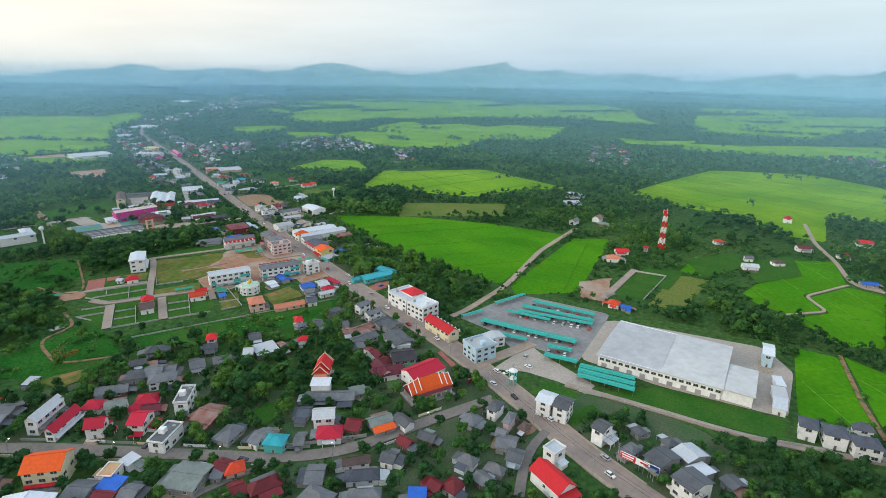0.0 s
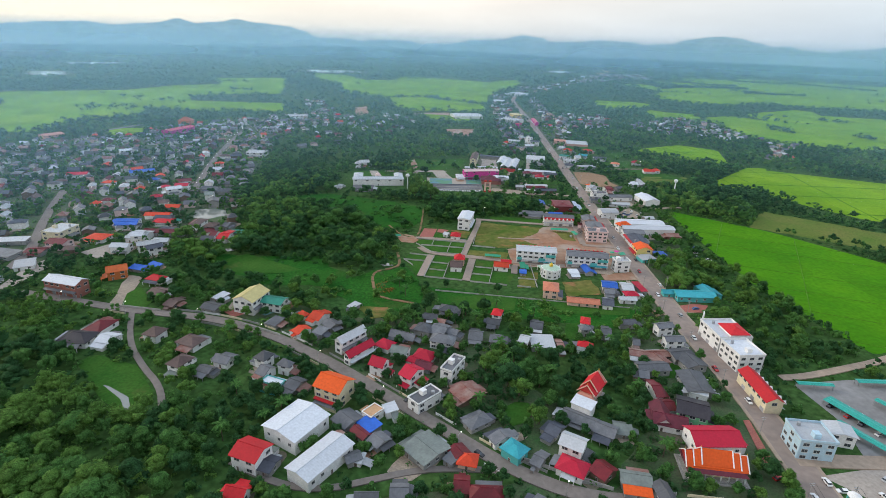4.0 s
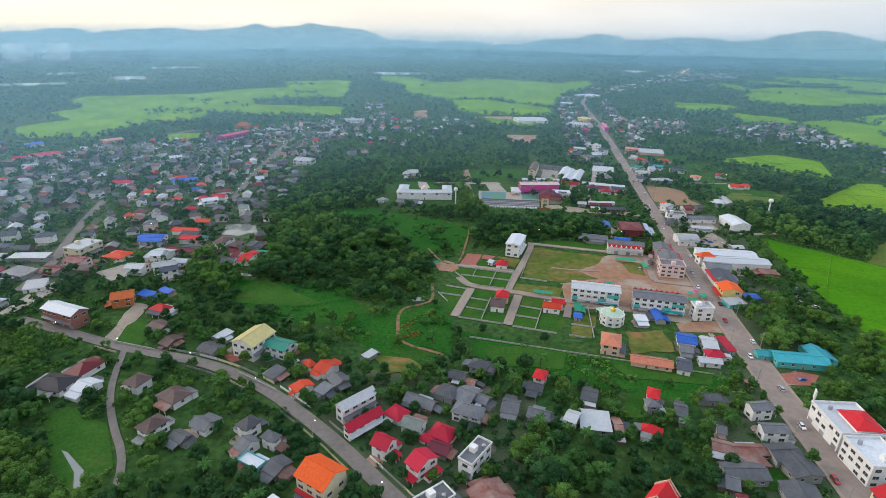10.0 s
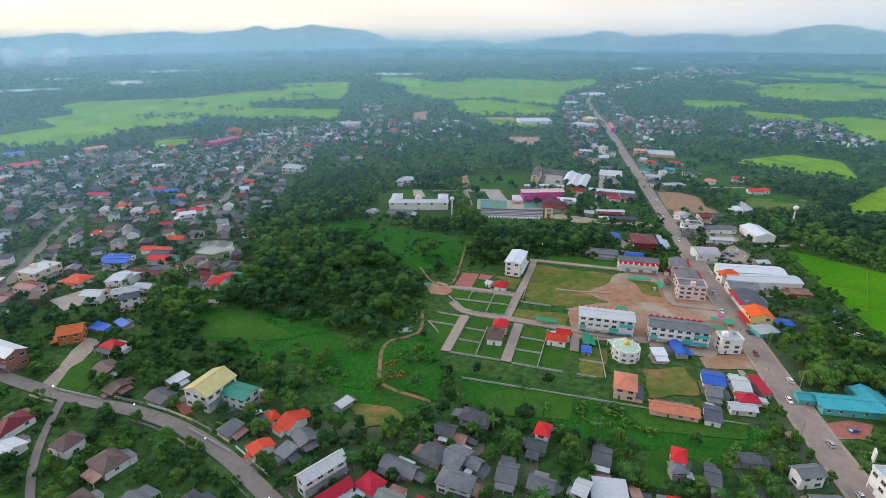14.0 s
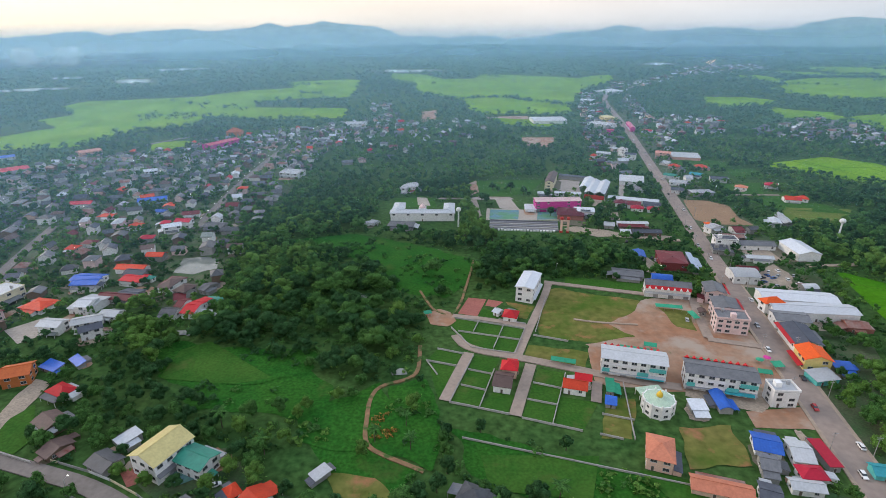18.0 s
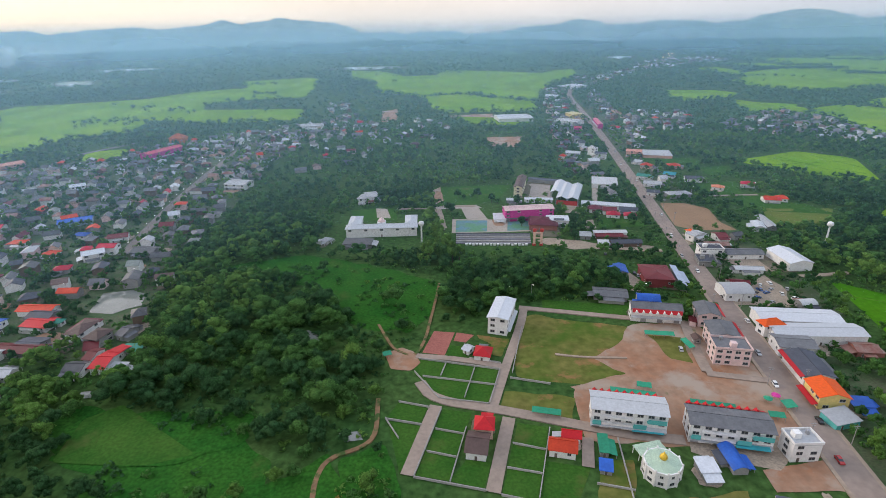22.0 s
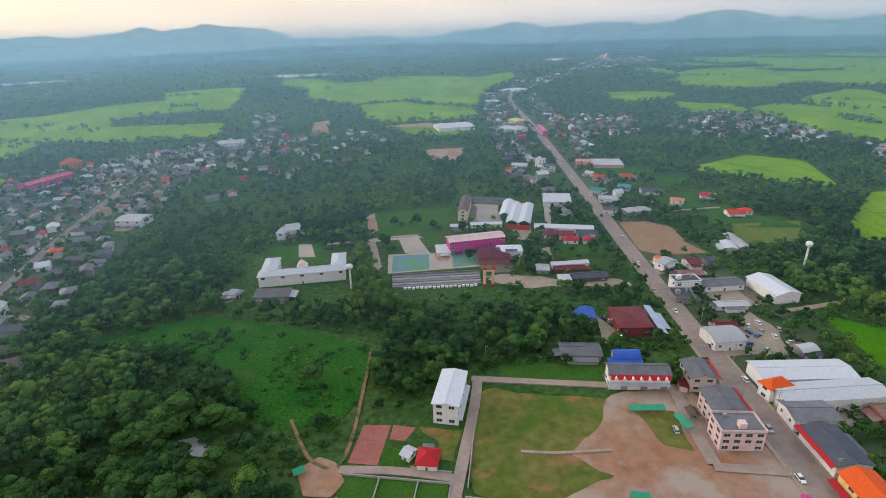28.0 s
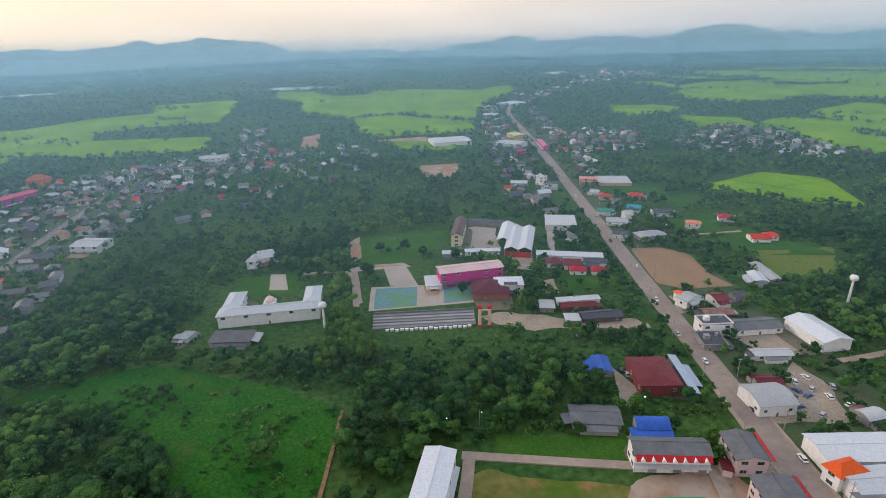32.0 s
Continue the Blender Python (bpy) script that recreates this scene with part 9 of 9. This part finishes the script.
LEFT = smooth_line([(-209, 482), (-217, 534), (-227, 610), (-236, 714), (-243, 845), (-228, 1010)])
for i in range(26):
    x, y, a = along(LEFT, 8 + i * 20.5)
    street_lamp(x + 4.4, y, a + 90)
SIDE = smooth_line([(103, 60), (72, 67), (48, 72), (26, 86), (-49, 165), (-84, 195), (-116, 213), (-170, 227), (-218, 245)])
for i in range(9):
    x, y, a = along(SIDE, 18 + i * 44)
    street_lamp(x - math.sin(radians(a)) * 4.6, y + math.cos(radians(a)) * 4.6, a - 90)
for x, y in ((-268, 420), (-300, 470), (-330, 520), (-250, 560), (-290, 610), (-330, 650), (-380, 600), (-270, 690), (-330, 760), (-390, 700), (-300, 830), (-180, 440), (-210, 420), (-240, 400), (-350, 560), (330, 610), (250, 640),
             (262, 600), (140, 400), (62, 402), (74, 404), (300, 780), (420, 950), (520, 980), (560, 900), (-420, 540), (-450, 620), (-260, 770)):
    street_lamp(x, y, (x * 7 + y * 3) % 360)
# warm lamps of the next town, far up the road
WARMHEAD = Shape().ring(0, 0, [(8.0, 1.0), (8.8, 1.4), (9.4, 0.6)], 8).mesh("lamp_head", glow("warm_lamp_glow", (1.0, 0.48, 0.22), 6.0))
TALLPOLE = Shape().ring(0, 0, [(-0.2, 0.2), (8.1, 0.14)], 6).mesh("pole", STEEL)
for i in range(11):
    x, y = 1130 + 22 * i, 2740 + 44 * i
    for s_ in (-9, 9):
        root = thing("street_lamp", pose(x + s_, y - s_ * 0.5, 0), "warm lit street lamp on a tall pole", "street lamp", group="warm lamps of the far town")
        part("pole", TALLPOLE, root)
        part("lamp_head", WARMHEAD, root, "glowing orange lamp head")
POLE = Shape().ring(0, 0, [(-0.3, 0.17), (9.5, 0.11)], 6).mesh("pole", CONCRETE)
ARM = Shape().box(-1.1, -0.07, 8.7, 1.1, 0.07, 8.86).box(-0.8, -0.06, 7.9, 0.8, 0.06, 8.02).mesh("crossarm", STEEL)
last = {}
for i in range(22):
    for side in (-1, 1):
        x, y, a = along(MAIN, 60 + i * 36)
        px_, py_ = x - math.sin(radians(a)) * 7.6 * side, y + math.cos(radians(a)) * 7.6 * side
        root = thing("utility_pole", pose(px_, py_, 0, 0, 0, a + 90), "grey concrete utility pole with steel crossarms", "utility pole", group="poles along the main road")
        part("pole", POLE, root)
        part("crossarm", ARM, root)
        if side in last and i < 5:
            lx, ly = last[side]
            for dz, dx in ((8.9, -0.9), (8.9, 0.9), (8.05, 0.0)):
                wire = Shape()
                pts = [(lx + (px_ - lx) * t + dx, ly + (py_ - ly) * t, dz - 1.6 * t * (1 - t)) for t in (0, 0.25, 0.5, 0.75, 1)]
                for p, q in zip(pts, pts[1:]):
                    wire.beam(p, q, 0.05)
                part("cable", wire.mesh("cable", TYRE), root, m=root.matrix_world.inverted())
        last[side] = (px_, py_)

# ---- low plot walls ----
def plot_wall(x0, y0, x1, y1, h=0.9):
    ln = math.hypot(x1 - x0, y1 - y0)
    root = thing("plot_wall", pose(x0, y0, 0, 0, 0, math.degrees(math.atan2(y1 - y0, x1 - x0))), "low weathered white wall round a grass plot", "wall", group="walls of the grass plots")
    part("panel", Shape().box(0, -0.12, -0.2, ln, 0.12, h).mesh("panel", wall_mat("plotwall")), root)
    part("coping", Shape().box(-0.1, -0.2, h, ln + 0.1, 0.2, h + 0.12).mesh("coping", CONCRETE), root)


for row in ((-0.9, 307.3, 12.6, 302.9), (-5.5, 296.5, 9, 292.4), (17.3, 302, 6.3, 265.1), (6.3, 265.1, 31.8, 257.9), (14.6, 289.7, 25.9, 286.2), (11.1, 277.5, 22.4, 273.9), (27, 290, 19.3, 262.3), (44.4, 280.3, 56.2, 276.4), (40.4, 268.1, 52.6, 264.7),
            (36.8, 255.8, 60.5, 248.6), (60.4, 288.1, 49.1, 252.4), (85.5, 281.3, 80.2, 244.4), (70.9, 259.4, 83.2, 255.8), (67.1, 247, 75.7, 244.4), (7.4, 339.4, 45.5, 328.7), (17.6, 325, 20.5, 335.3), (27.6, 308.8, 34.2, 331.9), (9.3, 325.1, 42.6, 316.9),
            (5.5, 328.8, 16.3, 308.9), (16.3, 308.9, 37.9, 304), (32, 338.5, 46.6, 333.6), (49.4, 322, 66.8, 316.6), (-6, 297, 0, 285), (12, 243, 92, 222), (92, 222, 130, 212), (62, 366, 51, 326), (37.9, 304, 45.5, 328.7)):
    plot_wall(*row)
for row in ((160, 30, 171, 2, 1.4), (171, 2, 184, -42, 1.4), (184, -42, 200, -70, 1.4), (-100, 205, -78, 192, 1.6), (30, 92, 60, 74, 1.5), (-175, 231, -150, 224, 1.4), (346, 97, 354, 73, 1.5), (290, 82, 280, 84, 1.5), (296, 63, 355, 73, 1.4)):
    plot_wall(*row)


# concrete fences along the streets, broken by gates and drives
rf = random.Random(17)
for line, off, s0, s1 in ((SIDE, 5.2, 6, 330), (SIDE, -5.2, 6, 300), (LEFT, -5.5, 10, 260)):
    s = s0
    while s < s1:
        ln = rf.uniform(7, 15)
        x0, y0, a0 = along(line, s)
        x1, y1, a1 = along(line, s + ln)
        if rf.random() < 0.62:
            n0, n1 = radians(a0), radians(a1)
            ax, ay, bx_, by_ = x0 - math.sin(n0) * off, y0 + math.cos(n0) * off, x1 - math.sin(n1) * off, y1 + math.cos(n1) * off
            root = thing("street_fence", pose(ax, ay, 0, 0, 0, math.degrees(math.atan2(by_ - ay, bx_ - ax))), "weathered pale concrete fence along the street", "fence", group="fences along the streets")
            fl = math.hypot(bx_ - ax, by_ - ay)
            part("panel", Shape().box(0, -0.08, -0.2, fl, 0.08, 1.25).mesh("panel", wall_mat(rf.choice(("white", "greywall", "cream")))), root)
            part("post", Shape().box(-0.14, -0.14, -0.2, 0.14, 0.14, 1.5).mesh("post", CONCRETE), root)
        s += ln + rf.choice((0.4, 0.4, 4.0))


# ---- roadside sign and small things ----
def shop_sign():
    root = thing("shop_sign", pose(127.2, -18.5, 0, 0, 0, -84), "long red, white and blue shop sign on the building front", "sign")
    blue_, red_ = surface("sign_blue", (0.02, 0.06, 0.30), (0.02, 0.05, 0.25), scale=1), surface("sign_red", (0.55, 0.03, 0.05), (0.5, 0.03, 0.05), scale=1)
    part("board", Shape().box(-8, -0.15, 3.4, 8, 0.15, 6.2).mesh("board", WHITE), root)
    part("red_panel", Shape().box(-7.9, -0.19, 3.5, -1.5, -0.155, 6.1).mesh("red_panel", red_), root)
    part("bar", Shape().box(-7.2, -0.215, 5.0, -2.2, -0.195, 5.6).mesh("bar", WHITE), root)
    part("bar", Shape().box(-7.0, -0.215, 4.0, -2.6, -0.195, 4.5).mesh("bar", WHITE), root)
    part("bar", Shape().box(0.2, -0.19, 4.6, 3.6, -0.155, 5.4).mesh("bar", red_), root)
    part("blue_panel", Shape().box(4.2, -0.19, 3.5, 7.9, -0.155, 6.1).mesh("blue_panel", blue_), root)
    for x in (-7.5, 0, 7.5):
        part("post", Shape().box(x - 0.12, 0.16, -0.2, x + 0.12, 0.4, 6.0).mesh("post", STEEL), root)


shop_sign()


def roadside_board(x, y, rot):
    root = thing("sign_board", pose(x, y, 0, 0, 0, rot), "upright white and red roadside sign on a post", "sign")
    part("post", Shape().box(-0.25, -0.25, -0.2, 0.25, 0.25, 7).mesh("post", STEEL), root)
    part("board", Shape().box(-1.6, -0.3, 5, 1.6, 0.3, 9.5).mesh("board", WHITE), root)
    part("band", Shape().box(-1.4, -0.34, 6.2, 1.4, -0.31, 8.2).mesh("band", roof_mat("red")), root)


roadside_board(163, 188, 60)


# ---- palms ----
def palm_proto(rng):
    sh = Shape()
    sh.ring(0, 0, [(-0.3, 0.2), (3.5, 0.15), (7.2, 0.12)], 6)
    fr = Shape()
    for i in range(13):
        a = 6.28 * i / 13 + rng.uniform(-.2, .2)
        up = rng.uniform(0.1, 0.9)
        pts = []
        for t in (0, 0.33, 0.66, 1.0):
            r = 3.1 * t
            pts.append((r * math.cos(a), r * math.sin(a), 7.2 + up * r * 0.9 - 1.9 * t * t * (1.1 - 0.4 * up)))
        wd_ = (0.12, 0.55, 0.5, 0.05)
        v_ = []
        for (x, y, z), w_ in zip(pts, wd_):
            v_ += [(x - math.sin(a) * w_, y + math.cos(a) * w_, z - 0.25 * w_), (x, y, z + 0.1), (x + math.sin(a) * w_, y - math.cos(a) * w_, z - 0.25 * w_)]
        f_ = []
        for k in range(3):
            b = 3 * k
            f_ += [(b, b + 1, b + 4, b + 3), (b + 1, b + 2, b + 5, b + 4)]
        fr.add(v_, f_)
    return sh.mesh("trunk", BARK), fr.mesh("fronds", LEAF[1])


palms = [palm_proto(random.Random(k)) for k in range(3)]
rp = random.Random(31)
spots = [(68, 320), (79, 311), (112, 308), (134, 300), (143, 322), (150, 318), (158, 314), (123, 349), (131, 347), (36, 150), (41, 157), (48, 166), (55, 160), (30, 196), (24, 205), (90, 208), (66, 203), (-8, 236), (-64, 128), (-72, 120), (-58, 104), (-40, 92), (-88, 140)]
for _ in range(60):
    spots.append((rp.uniform(-110, 130), rp.uniform(20, 250)))
px0, py0 = np.array([p[0] for p in spots]), np.array([p[1] for p in spots])
good = free_of(px0, py0, TAKEN)
for i, (x, y) in enumerate(spots):
    if not good[i]:
        continue
    tr, fr = palms[i % 3]
    root = thing("palm_tree", pose(x, y, 0, 0, 0, rp.uniform(0, 360)) @ Matrix.Scale(rp.uniform(0.8, 1.25), 4), "slender palm tree with drooping green fronds", "palm tree", group="palms in the gardens")
    part("trunk", tr, root)
    part("fronds", fr, root)

# ---- paved and bare yards beside the houses ----
yard = Shape()
ry = random.Random(4)
for i, (x, y, rot, w, d) in enumerate(YARDS):
    if ry.random() < 0.55 or y > 760:
        continue
    side = ry.choice((-1, 1))
    lx, ly = w * ry.uniform(0.35, 0.62), d * ry.uniform(0.5, 0.75)
    m = pose(x, y, 0.1 + level[0] * 0 + 0.0011 * i, 0, 0, rot) @ Matrix.Translation((ry.uniform(-0.15, 0.15) * w, side * d * 0.42, 0))
    ring_ = []
    for k in range(16):
        a = 2 * math.pi * (k + 0.5) / 16
        cx, cy = math.cos(a), math.sin(a)
        f = 1 / max(abs(cx), abs(cy)) ** 0.8 * ry.uniform(0.9, 1.08)
        ring_.append((lx * cx * f, ly * cy * f, 0))
    yard.add(ring_, [tuple(range(16))], ry.choice((0, 0, 1, 1, 2)), m)
tagged(new("ground_yards", yard.mesh("yards", surface("swept_earth", (0.175, 0.145, 0.110), (0.095, 0.105, 0.060), scale=0.15, grain=6, stain=0.2), AREA["sandlot"], AREA["dirt"])), "pale paved and bare earth yards beside houses", "ground", kind="structure")
